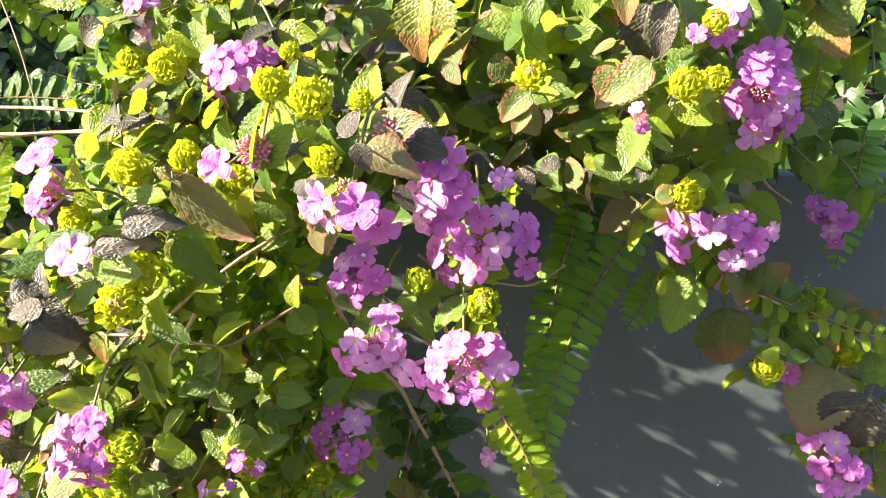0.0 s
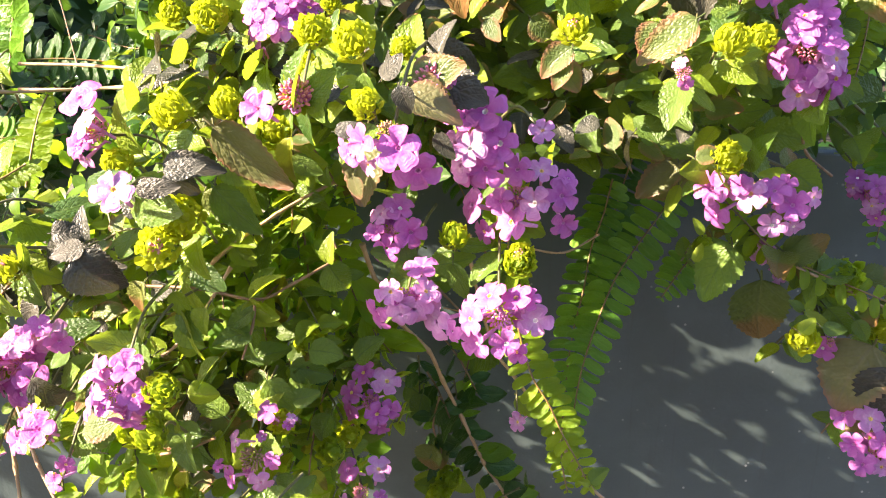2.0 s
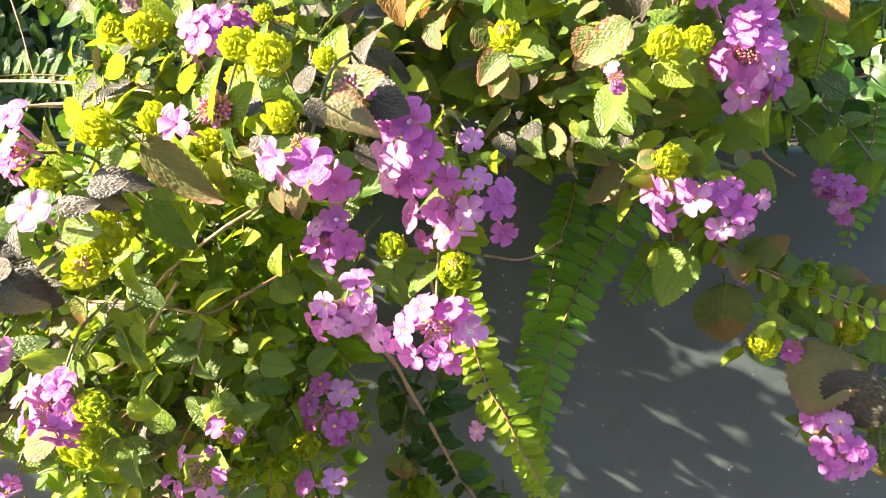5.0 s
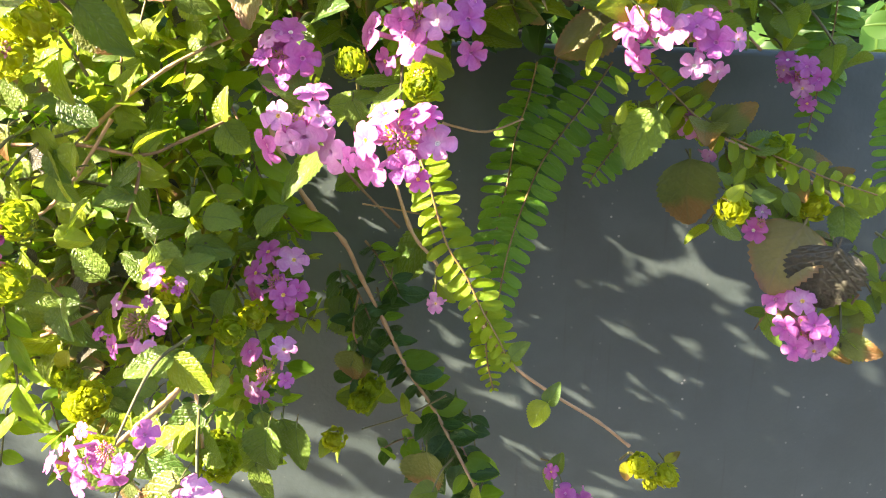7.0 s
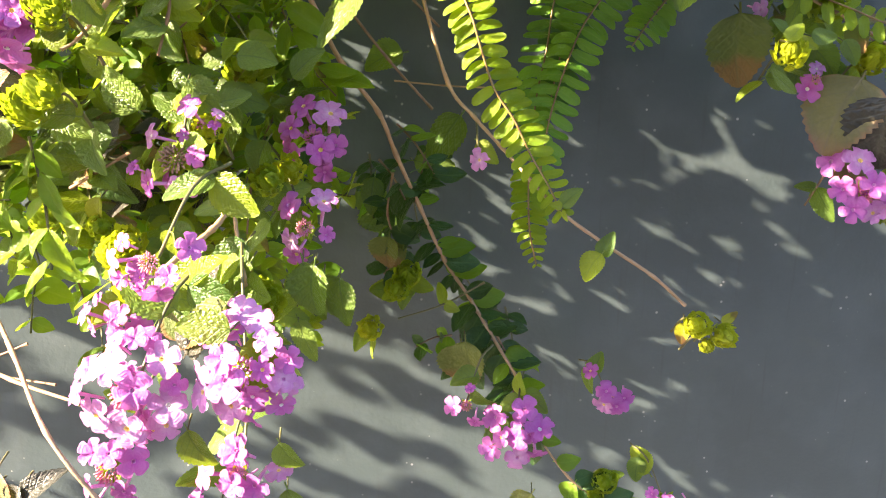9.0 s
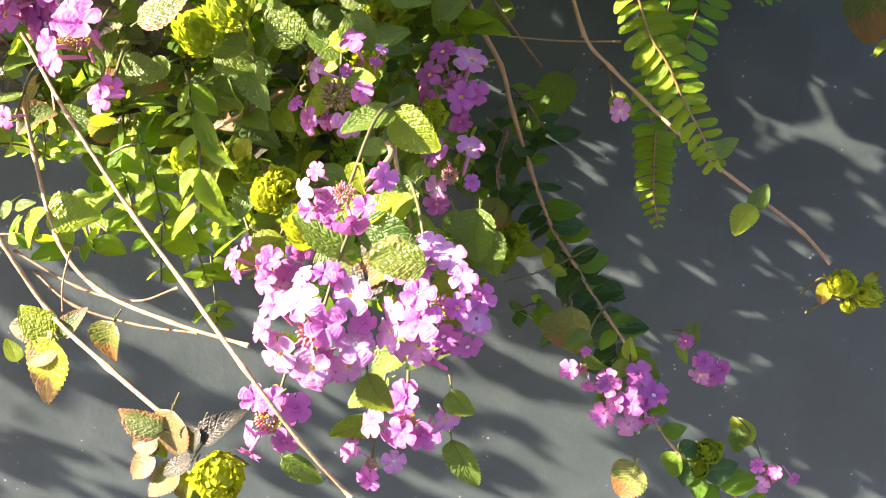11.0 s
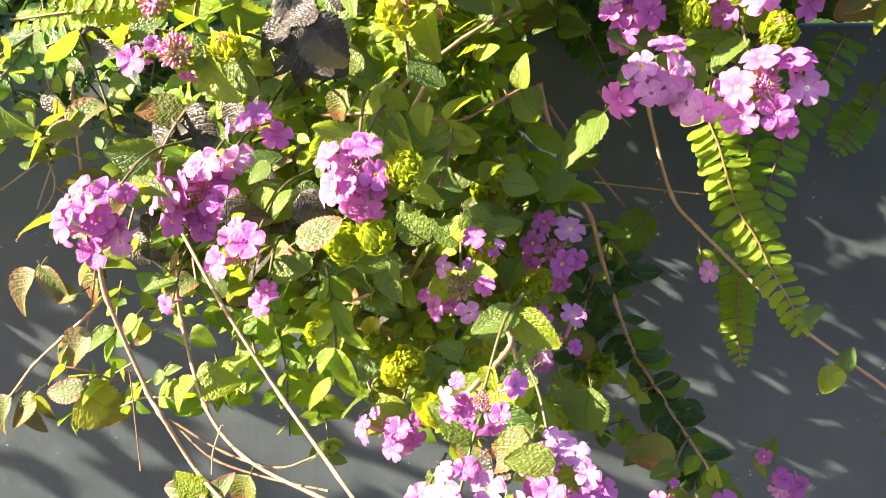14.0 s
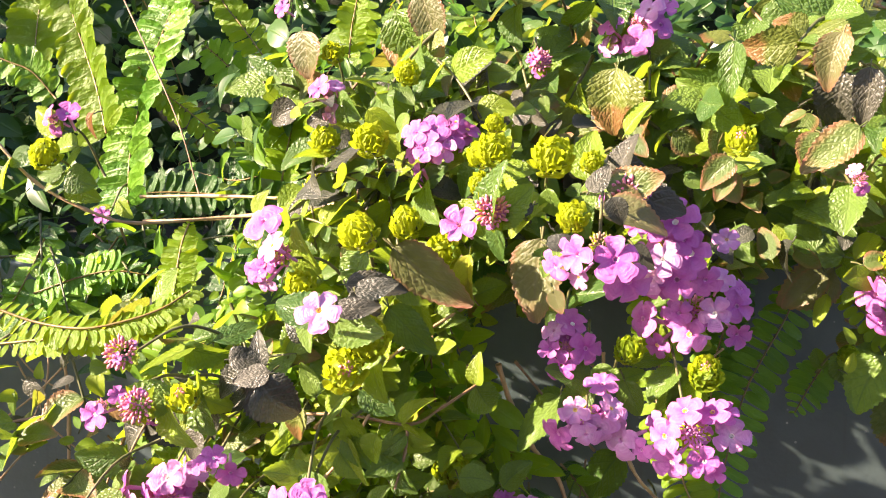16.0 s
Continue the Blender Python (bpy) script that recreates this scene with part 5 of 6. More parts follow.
lone_leaf((-0.0376, 0.33, 0.8867), (-0.0262, 0.33, 0.8856), 'green', 0.9)
lone_leaf((-0.1096, 0.235, 0.9287), (-0.1101, 0.235, 0.9184), 'grey', 0.9)
lone_leaf((0.1809, 0.32, 0.8736), (0.189, 0.32, 0.8761), 'grey', 1.1)
lone_leaf((0.0065, 0.25, 0.9322), (0.0099, 0.25, 0.9206), 'green', 1.0)
lone_leaf((-0.0006, 0.255, 0.9296), (0.0132, 0.255, 0.9333), 'green', 0.8)
lone_leaf((0.1577, 0.34, 0.8921), (0.1685, 0.34, 0.8797), 'green', 1.0)
lone_leaf((0.1449, 0.34, 0.892), (0.1499, 0.34, 0.8995), 'fresh', 1.0)
lone_leaf((-0.1328, 0.235, 0.8019), (-0.1368, 0.235, 0.7824), 'yellow', 1.1)
lone_leaf((-0.1257, 0.26, 0.7966), (-0.1297, 0.26, 0.7827), 'olive', 1.0)
lone_leaf((-0.1365, 0.24, 0.8014), (-0.147, 0.24, 0.8038), 'pink', 1.0)
lone_leaf((-0.1454, 0.24, 0.7928), (-0.1476, 0.24, 0.7996), 'fresh', 1.2)
lone_leaf((-0.0471, 0.215, 0.823), (-0.0416, 0.215, 0.8337), 'grey', 1.2)
lone_leaf((-0.0508, 0.225, 0.8223), (-0.0548, 0.225, 0.8312), 'pink', 1.1)
lone_leaf((-0.0452, 0.205, 0.8068), (-0.04, 0.205, 0.795), 'green', 0.8)
lone_leaf((-0.0249, 0.215, 0.7975), (-0.0197, 0.215, 0.7888), 'green', 0.9)
lone_leaf((-0.0245, 0.22, 0.7802), (-0.0182, 0.22, 0.7649), 'green', 0.8)
lone_leaf((-0.0691, 0.22, 0.775), (-0.0589, 0.22, 0.7665), 'green', 0.7)
lone_leaf((-0.0478, 0.245, 0.8347), (-0.0495, 0.245, 0.8251), 'grey', 0.9)
lone_leaf((-0.0421, 0.255, 0.8387), (-0.0438, 0.255, 0.8288), 'grey', 0.9)
lone_leaf((-0.0547, 0.255, 0.8418), (-0.0633, 0.255, 0.845), 'green', 1.1)
lone_leaf((-0.0558, 0.25, 0.8398), (-0.0591, 0.25, 0.8333), 'green', 1.2)
lone_leaf((-0.0363, 0.28, 0.8659), (-0.0415, 0.28, 0.854), 'green', 0.9)
lone_leaf((-0.047, 0.26, 0.8538), (-0.0487, 0.26, 0.8449), 'green', 1.0)
lone_leaf((-0.0836, 0.27, 0.8616), (-0.0778, 0.27, 0.8468), 'green', 1.1)
lone_leaf((-0.1013, 0.27, 0.8646), (-0.0852, 0.27, 0.8624), 'green', 0.9)
lone_leaf((-0.0994, 0.25, 0.8742), (-0.1088, 0.25, 0.8683), 'green', 1.0)
lone_leaf((-0.082, 0.26, 0.8526), (-0.0842, 0.26, 0.8421), 'yellow', 0.7)
lone_leaf((0.0279, 0.36, 0.7622), (0.0291, 0.36, 0.741), 'olive', 1.1)
lone_leaf((0.0588, 0.34, 0.6999), (0.0515, 0.34, 0.6831), 'olive', 1.2)
lone_leaf((-0.0084, 0.36, 0.8376), (-0.0102, 0.36, 0.8213), 'green', 1.0)
lone_leaf((-0.003, 0.36, 0.8119), (-0.0049, 0.36, 0.7973), 'olive', 1.2)
lone_leaf((-0.1207, 0.24, 0.8938), (-0.1098, 0.24, 0.8855), 'grey', 0.9)
lone_leaf((-0.0985, 0.235, 0.8967), (-0.0896, 0.235, 0.8855), 'grey', 0.9)
lone_leaf((-0.0984, 0.225, 0.8853), (-0.0861, 0.225, 0.8916), 'pink', 1.0)
lone_leaf((-0.1014, 0.225, 0.9444), (-0.0927, 0.225, 0.9458), 'grey', 0.9)
lone_leaf((-0.093, 0.225, 0.9388), (-0.0849, 0.225, 0.9274), 'grey', 1.3)
lone_leaf((-0.1142, 0.235, 0.9217), (-0.1179, 0.235, 0.9125), 'grey', 1.0)
lone_leaf((-0.0876, 0.25, 0.9229), (-0.0912, 0.25, 0.9131), 'olive', 1.0)
lone_leaf((-0.0624, 0.29, 0.8772), (-0.0684, 0.29, 0.8609), 'pink', 1.1)
lone_leaf((-0.0528, 0.29, 0.8792), (-0.0373, 0.29, 0.8753), 'green', 0.9)
lone_leaf((-0.0521, 0.24, 0.9581), (-0.0498, 0.24, 0.9465), 'fresh', 0.8)
lone_leaf((0.0033, 0.38, 0.8866), (-0.0139, 0.38, 0.8815), 'green', 1.0)
lone_leaf((0.0278, 0.385, 0.8597), (0.0135, 0.385, 0.8356), 'green', 1.1)
lone_leaf((-0.0974, 0.31, 1.0408), (-0.0969, 0.31, 1.0242), 'bronze', 1.1)
lone_leaf((-0.0554, 0.31, 1.0526), (-0.0507, 0.31, 1.0323), 'bronze', 0.8)
lone_leaf((-0.0664, 0.33, 1.0503), (-0.0572, 0.33, 1.0316), 'green', 1.0)
lone_leaf((0.0105, 0.3, 1.0237), (0.008, 0.3, 1.004), 'olive', 1.2)
lone_leaf((0.0552, 0.32, 1.0367), (0.0559, 0.32, 1.0129), 'green', 0.9)
lone_leaf((0.0876, 0.32, 1.0381), (0.0834, 0.32, 1.0205), 'bronze', 1.0)
lone_leaf((0.0722, 0.34, 1.018), (0.0938, 0.34, 1.005), 'green', 1.0)
lone_leaf((0.0738, 0.31, 0.971), (0.0893, 0.31, 0.9709), 'green', 1.1)
lone_leaf((-0.022, 0.29, 1.0178), (-0.0248, 0.29, 1.0124), 'grey', 1.1)
lone_leaf((-0.0147, 0.29, 1.0159), (-0.0128, 0.29, 1.0104), 'green', 1.1)
lone_leaf((-0.0582, 0.28, 1.0105), (-0.062, 0.28, 1.0017), 'green', 1.0)
lone_leaf((-0.0242, 0.28, 1.0066), (-0.0189, 0.28, 1.0118), 'grey', 1.0)
lone_leaf((0.0427, 0.29, 1.0079), (0.0375, 0.29, 1.0007), 'fresh', 1.2)
lone_leaf((0.0354, 0.265, 0.9904), (0.0423, 0.265, 0.982), 'pink', 1.1)
lone_leaf((-0.1747, 0.29, 0.9926), (-0.1662, 0.29, 0.9877), 'green', 1.4)
lone_leaf((0.1056, 0.305, 0.9255), (0.0964, 0.305, 0.9048), 'green', 1.15)
lone_leaf((0.1317, 0.3, 0.8957), (0.1359, 0.3, 0.9017), 'fresh', 1.0)
lone_leaf((0.1401, 0.302, 0.8974), (0.1492, 0.302, 0.8966), 'green', 0.9)
lone_leaf((-0.0205, 0.33, 0.9643), (-0.0212, 0.33, 0.9503), 'dry', 0.9)
lone_leaf((-0.1836, 0.33, 1.0144), (-0.1874, 0.33, 1.0058), 'dry', 1.0)
lone_leaf((-0.0571, 0.33, 0.934), (-0.055, 0.33, 0.9267), 'yellow', 0.6)
lone_leaf((0.1029, 0.286, 0.802), (0.1003, 0.286, 0.7939), 'yellow', 0.7)
lone_leaf((0.1154, 0.288, 0.8014), (0.1205, 0.288, 0.8054), 'yellow', 0.7)
lone_leaf((-0.1552, 0.27, 0.8289), (-0.1492, 0.27, 0.8311), 'green', 0.8)
lone_leaf((-0.1536, 0.26, 0.8474), (-0.1613, 0.26, 0.8434), 'yellow', 0.9)
lone_leaf((-0.0005, 0.37, 0.8083), (0.0007, 0.37, 0.7931), 'olive', 1.0)
lone_leaf((0.0297, 0.355, 0.766), (0.0314, 0.355, 0.7431), 'olive', 0.9)
lone_leaf((-0.0191, 0.4, 0.8246), (-0.0029, 0.4, 0.8134), 'green', 1.2)
lone_leaf((0.0069, 0.42, 0.8332), (0.0268, 0.42, 0.8307), 'green', 1.0)


narrow_leaf((-0.046, 0.314, 0.931), (-0.03, 0.308, 0.933), 'lime')
narrow_leaf((-0.051, 0.314, 0.937), (-0.041, 0.308, 0.943), 'lime')
narrow_leaf((-0.04, 0.314, 0.917), (-0.03, 0.308, 0.917), 'lime')
narrow_leaf((-0.034, 0.314, 0.907), (-0.018, 0.308, 0.899), 'lime')
narrow_leaf((-0.032, 0.314, 0.897), (-0.02, 0.308, 0.888), 'lime')
narrow_leaf((-0.045, 0.314, 0.927), (-0.046, 0.308, 0.914), 'lime')
narrow_leaf((-0.034, 0.314, 0.901), (-0.036, 0.308, 0.888), 'lime')
narrow_leaf((-0.049, 0.314, 0.934), (-0.047, 0.308, 0.921), 'shrub')
narrow_leaf((-0.024, 0.314, 0.886), (-0.01, 0.308, 0.884), 'lime')
narrow_leaf((-0.022, 0.314, 0.882), (-0.005, 0.308, 0.881), 'lime')
narrow_leaf((-0.029, 0.314, 0.893), (-0.027, 0.308, 0.878), 'lime')
narrow_leaf((-0.025, 0.314, 0.883), (-0.022, 0.308, 0.872), 'lime')

# long trailing stems
leafy_stem([(0.011, 0.325, 0.922), (0.012, 0.322, 0.91), (0.021, 0.318, 0.88), (0.03, 0.312, 0.869), (0.039, 0.303, 0.86), (0.048, 0.29, 0.851), (0.057, 0.277, 0.843), (0.071, 0.276, 0.833), (0.088, 0.28, 0.821), (0.101, 0.285, 0.809)], 0.001, 0.0008, M_TAN, 0, 0.01, 'fresh', 'thin tan trailing stem across the planter wall', knots=0.3)
leafy_stem([(-0.048, 0.323, 0.949), (-0.049, 0.32, 0.941), (-0.045, 0.318, 0.928), (-0.04, 0.318, 0.917), (-0.034, 0.318, 0.9), (-0.026, 0.316, 0.885), (-0.018, 0.314, 0.876)], 0.0006, 0.0004, M_BROWN, 6, 0.0125, 'lime lime shrub', 'hanging sprig with narrow lime-green leaves', shapes=OVAL, spread=0.8, start=0.3)
leafy_stem([(-0.029, 0.31, 0.921), (-0.024, 0.315, 0.904), (-0.016, 0.325, 0.885), (-0.005, 0.34, 0.867), (0.001, 0.35, 0.849), (0.01, 0.362, 0.825), (0.021, 0.37, 0.798), (0.032, 0.37, 0.781), (0.041, 0.362, 0.767), (0.052, 0.345, 0.753)], 0.0014, 0.0011, M_TAN, 14, 0.0135, 'dark dark shrub', 'brown stem of a dark-leaved shoot close to the wall', shapes=ROUND, spread=1.2, start=0.5)
leafy_stem([(-0.061, 0.33, 0.94), (-0.056, 0.33, 0.924), (-0.054, 0.33, 0.909), (-0.053, 0.33, 0.893)], 0.0008, 0.0006, M_BROWN, 6, 0.012, 'shrub lime shrub', 'hanging sprig with small green leaves', shapes=OVAL, spread=0.9)
leafy_stem([(-0.172, 0.27, 0.856), (-0.179, 0.272, 0.849), (-0.191, 0.275, 0.839), (-0.205, 0.28, 0.827), (-0.219, 0.285, 0.812), (-0.235, 0.29, 0.8)], 0.0008, 0.0007, M_TAN, 0, 0.01, 'fresh', 'thin tan twig with ageing leaves', knots=0.4)
leafy_stem([(-0.173, 0.268, 0.867), (-0.179, 0.272, 0.848), (-0.187, 0.275, 0.829)], 0.0005, 0.0004, M_BROWN, 0, 0.01, 'fresh', 'thin dry brown stalk hanging down')
leafy_stem([(-0.163, 0.262, 0.833), (-0.163, 0.262, 0.816), (-0.163, 0.262, 0.797)], 0.0004, 0.0003, M_BROWN, 0, 0.01, 'fresh', 'thin dry brown stalk hanging down')
leafy_stem([(-0.127, 0.24, 0.825), (-0.131, 0.242, 0.815), (-0.132, 0.242, 0.807)], 0.0004, 0.0003, M_TAN, 0, 0.01, 'fresh', 'short dry twig on a bare stem')
leafy_stem([(-0.147, 0.25, 0.822), (-0.128, 0.245, 0.813), (-0.111, 0.24, 0.811), (-0.099, 0.24, 0.815)], 0.0006, 0.0005, M_BROWN, 0, 0.01, 'fresh', 'thin brown twig crossing the bare stems')
leafy_stem([(-0.1654, 0.255, 0.8754), (-0.1648, 0.255, 0.8607), (-0.1527, 0.25, 0.8308), (-0.1477, 0.245, 0.8266), (-0.1343, 0.24, 0.8072), (-0.1122, 0.22, 0.8008), (-0.0915, 0.2, 0.7974)], 0.0011, 0.0009, M_TAN, 0, 0.01, 'fresh', 'pale woody trailing stem, bare of leaves', knots=0.5)
leafy_stem([(-0.1484, 0.27, 0.8625), (-0.1473, 0.27, 0.846), (-0.137, 0.255, 0.8246), (-0.1212, 0.24, 0.8147), (-0.0972, 0.225, 0.8112), (-0.075, 0.215, 0.8091)], 0.001, 0.0007, M_TAN, 1, 0.012, 'fresh', 'pale woody trailing stem, bare of leaves', knots=0.5)
leafy_stem([(-0.1461, 0.27, 0.8799), (-0.1275, 0.25, 0.8599), (-0.1074, 0.235, 0.8368), (-0.0875, 0.21, 0.8259), (-0.0695, 0.185, 0.8176), (-0.0575, 0.18, 0.8033), (-0.0472, 0.18, 0.7898)], 0.0009, 0.0007, M_TAN, 0, 0.01, 'fresh', 'thin straight tan stem hanging before the flowers')
leafy_stem([(-0.1522, 0.27, 0.8091), (-0.1391, 0.265, 0.8), (-0.119, 0.26, 0.7958), (-0.0976, 0.25, 0.7974)], 0.0007, 0.0005, M_BROWN, 0, 0.01, 'fresh', 'thin brown twig crossing the bare stems')
leafy_stem([(-0.0003, 0.35, 0.8415), (-0.0033, 0.36, 0.8214), (0.0005, 0.37, 0.802), (-0.0061, 0.375, 0.7904)], 0.0007, 0.0005, M_BROWN, 6, 0.014, 'dark shrub dark', 'dark-leaved side shoot close to the wall', shapes=ROUND, spread=1.1)
leafy_stem([(0.0346, 0.375, 0.7725), (0.0456, 0.375, 0.7592), (0.0535, 0.37, 0.7421), (0.0507, 0.365, 0.7306)], 0.0007, 0.0005, M_BROWN, 7, 0.013, 'dark shrub dark', 'dark-leaved side shoot close to the wall', shapes=ROUND, spread=1.1)
leafy_stem([(0.0587, 0.345, 0.7297), (0.0756, 0.345, 0.7053), (0.0947, 0.345, 0.6885), (0.114, 0.345, 0.6742)], 0.0008, 0.0006, M_TAN, 7, 0.014, 'shrub dark shrub', 'leafy shoot end hanging close to the wall', shapes=ROUND, spread=1.1)
leafy_stem([(0.0006, 0.355, 0.7768), (0.0205, 0.36, 0.7815), (0.038, 0.36, 0.7915)], 0.0005, 0.0007, M_GSTEM, 1, 0.01, 'fresh', 'thin green twig with a few leaves')
leafy_stem([(-0.1793, 0.36, 0.9805), (-0.1465, 0.35, 0.9812), (-0.1114, 0.33, 0.9809), (-0.0837, 0.31, 0.9796)], 0.001, 0.0009, M_TAN, 0, 0.01, 'fresh', 'tan woody stem lying across the ferns')
leafy_stem([(-0.1723, 0.345, 0.9712), (-0.1381, 0.335, 0.9731), (-0.1037, 0.32, 0.9774), (-0.0745, 0.3, 0.9817)], 0.001, 0.0009, M_TAN, 1, 0.01, 'fresh', 'tan woody stem lying across the ferns')
leafy_stem([(-0.2001, 0.4, 1.0718), (-0.1792, 0.38, 1.0387), (-0.1625, 0.365, 1.0086), (-0.1524, 0.355, 0.9814)], 0.0006, 0.0004, M_BROWN, 0, 0.01, 'fresh', 'thin dry brown stalk leaning over the ferns')
leafy_stem([(-0.2073, 0.3, 1.0065), (-0.1922, 0.3, 0.9895), (-0.1745, 0.3, 0.9794), (-0.1607, 0.31, 0.9735), (-0.1335, 0.33, 0.9738), (-0.0962, 0.32, 0.9758)], 0.0009, 0.0007, M_TAN, 2, 0.012, 'green fresh', 'woody lantana stem with small leaf pairs')
leafy_stem([(-0.241, 0.4, 0.827), (-0.238, 0.4, 0.8647), (-0.2378, 0.4, 0.8987), (-0.2273, 0.38, 0.9251)], 0.0013, 0.001, M_TAN, 0, 0.01, 'fresh', 'pale upright bare stem before the wall')
leafy_stem([(-0.2624, 0.38, 0.8466), (-0.2511, 0.4, 0.8689), (-0.2677, 0.41, 0.8961)], 0.0008, 0.0006, M_TAN, 0, 0.01, 'fresh', 'thin bare grey twig before the wall')
leafy_stem([(-0.2511, 0.4, 0.8689), (-0.2228, 0.4, 0.8446), (-0.1968, 0.39, 0.829)], 0.0007, 0.0005, M_TAN, 0, 0.01, 'fresh', 'thin bare grey twig before the wall')
leafy_stem([(0.0327, 0.33, 0.9161), (0.0494, 0.34, 0.912), (0.0659, 0.36, 0.9149)], 0.0007, 0.0006, M_TAN, 0, 0.01, 'fresh', 'thin tan twig behind the flowers')
leafy_stem([(-0.0077, 0.34, 0.9814), (0.012, 0.34, 1.0008), (0.0337, 0.35, 1.0177), (0.0518, 0.36, 1.0309)], 0.0013, 0.0011, M_BROWN, 3, 0.018, 'green green olive', 'brown woody stem with large green leaves')
leafy_stem([(-0.0948, 0.3, 0.9002), (-0.0779, 0.29, 0.919), (-0.0552, 0.29, 0.9366), (-0.0351, 0.3, 0.9474)], 0.001, 0.0008, M_TAN, 3, 0.013, 'fresh green', 'orange-brown woody stem among the leaves')
leafy_stem([(-0.0209, 0.36, 0.9093), (-0.0028, 0.37, 0.885), (0.0155, 0.38, 0.8631)], 0.0009, 0.0008, M_BROWN, 0, 0.01, 'fresh', 'thin brown stem hanging close to the wall')
leafy_stem([(0.0017, 0.38, 0.9139), (0.0187, 0.39, 0.8968)], 0.0009, 0.0008, M_BROWN, 0, 0.01, 'fresh', 'thin brown stem hanging close to the wall')
leafy_stem([(0, 0.37, 0.8759), (0.0214, 0.36, 0.8749), (0.0387, 0.34, 0.8761)], 0.0005, 0.0005, M_TAN, 0, 0.01, 'fresh', 'thin pale twig before the wall')
leafy_stem([(0.13, 0.32, 0.9667), (0.1368, 0.33, 0.9565), (0.1557, 0.35, 0.9449)], 0.0009, 0.0007, M_BROWN, 0, 0.01, 'fresh', 'brown twig hanging over the planter edge')
leafy_stem([(0.12, 0.37, 0.9254), (0.12, 0.34, 0.9229), (0.1338, 0.325, 0.915), (0.157, 0.325, 0.9048), (0.1759, 0.33, 0.896), (0.193, 0.33, 0.884)], 0.0009, 0.0008, M_TAN, 5, 0.016, 'green fresh olive', 'tan stem with green and ageing leaves')
leafy_stem([(-0.0952, 0.25, 0.8721), (-0.0934, 0.25, 0.8523), (-0.0941, 0.25, 0.8337)], 0.0006, 0.0005, M_GSTEM, 5, 0.012, 'lime lime', 'thin sprig with narrow yellow leaves', shapes=OVAL, spread=0.7)
leafy_stem([(-0.0666, 0.27, 0.9226), (-0.0759, 0.265, 0.9069), (-0.0837, 0.262, 0.8975), (-0.0879, 0.26, 0.8946)], 0.0009, 0.0007, M_TAN, 2, 0.012, 'fresh green', 'tan woody stem among the leaves')
leafy_stem([(-0.0993, 0.275, 0.9134), (-0.0772, 0.27, 0.9147), (-0.0579, 0.268, 0.9124), (-0.0477, 0.275, 0.9159), (-0.0348, 0.285, 0.9218)], 0.0008, 0.0007, M_BROWN, 3, 0.012, 'fresh green', 'brown woody stem among the leaves')
leafy_stem([(-0.0583, 0.268, 0.9124), (-0.0592, 0.266, 0.9037), (-0.0624, 0.264, 0.8928)], 0.0008, 0.0006, M_BROWN, 3, 0.011, 'green fresh green', 'thin brown twig with small leaves')
leafy_stem([(-0.0567, 0.225, 0.8392), (-0.0506, 0.228, 0.8444), (-0.0432, 0.235, 0.8498), (-0.0408, 0.24, 0.8529), (-0.0431, 0.25, 0.8542)], 0.0011, 0.0013, M_TAN, 1, 0.012, 'green', 'tan woody stem among the leaves')
leafy_stem([(-0.0408, 0.25, 0.8525), (-0.0384, 0.243, 0.8416), (-0.0354, 0.236, 0.8332)], 0.0009, 0.0008, M_TAN, 1, 0.012, 'green', 'short tan woody stem among the leaves')
leafy_stem([(-0.0944, 0.27, 0.8532), (-0.0824, 0.262, 0.8599), (-0.0717, 0.26, 0.866)], 0.0008, 0.0007, M_BROWN, 1, 0.011, 'green', 'thin brown twig with small leaves')
leafy_stem([(-0.2312, 0.39, 0.9013), (-0.2488, 0.39, 0.8847), (-0.2691, 0.385, 0.8696)], 0.0008, 0.0006, M_TAN, 0, 0.01, 'fresh', 'thin bare grey twig before the wall')
leafy_stem([(-0.249, 0.4, 0.9211), (-0.2467, 0.4, 0.8931), (-0.2561, 0.39, 0.8595)], 0.0008, 0.0005, M_TAN, 0, 0.01, 'fresh', 'thin bare grey twig before the wall')
leafy_stem([(-0.2369, 0.4, 0.8818), (-0.2537, 0.4, 0.8931), (-0.2667, 0.4, 0.9099)], 0.0006, 0.0005, M_TAN, 0, 0.01, 'fresh', 'thin bare grey twig before the wall')

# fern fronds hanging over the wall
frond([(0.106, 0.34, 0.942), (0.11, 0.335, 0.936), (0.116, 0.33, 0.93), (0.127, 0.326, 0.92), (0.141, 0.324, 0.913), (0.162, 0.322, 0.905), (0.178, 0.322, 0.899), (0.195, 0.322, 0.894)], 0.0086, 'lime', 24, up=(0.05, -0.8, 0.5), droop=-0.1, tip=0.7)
frond([(0.106, 0.385, 0.937), (0.095, 0.375, 0.922), (0.084, 0.365, 0.91), (0.074, 0.355, 0.898), (0.066, 0.345, 0.882), (0.06, 0.338, 0.864), (0.057, 0.334, 0.846), (0.056, 0.332, 0.83)], 0.0110, 'green', 31, tip=0.45, base=0.95, droop=0.05, slat=0.4)
frond([(0.072, 0.372, 0.937), (0.069, 0.37, 0.922), (0.064, 0.366, 0.907), (0.061, 0.36, 0.889), (0.057, 0.355, 0.871), (0.055, 0.35, 0.853), (0.054, 0.346, 0.835)], 0.0108, 'green', 27, tip=0.6, droop=0.05, slat=0.4)
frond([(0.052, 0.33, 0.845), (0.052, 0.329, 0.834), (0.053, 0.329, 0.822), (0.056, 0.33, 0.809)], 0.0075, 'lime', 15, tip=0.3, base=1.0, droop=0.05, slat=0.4)
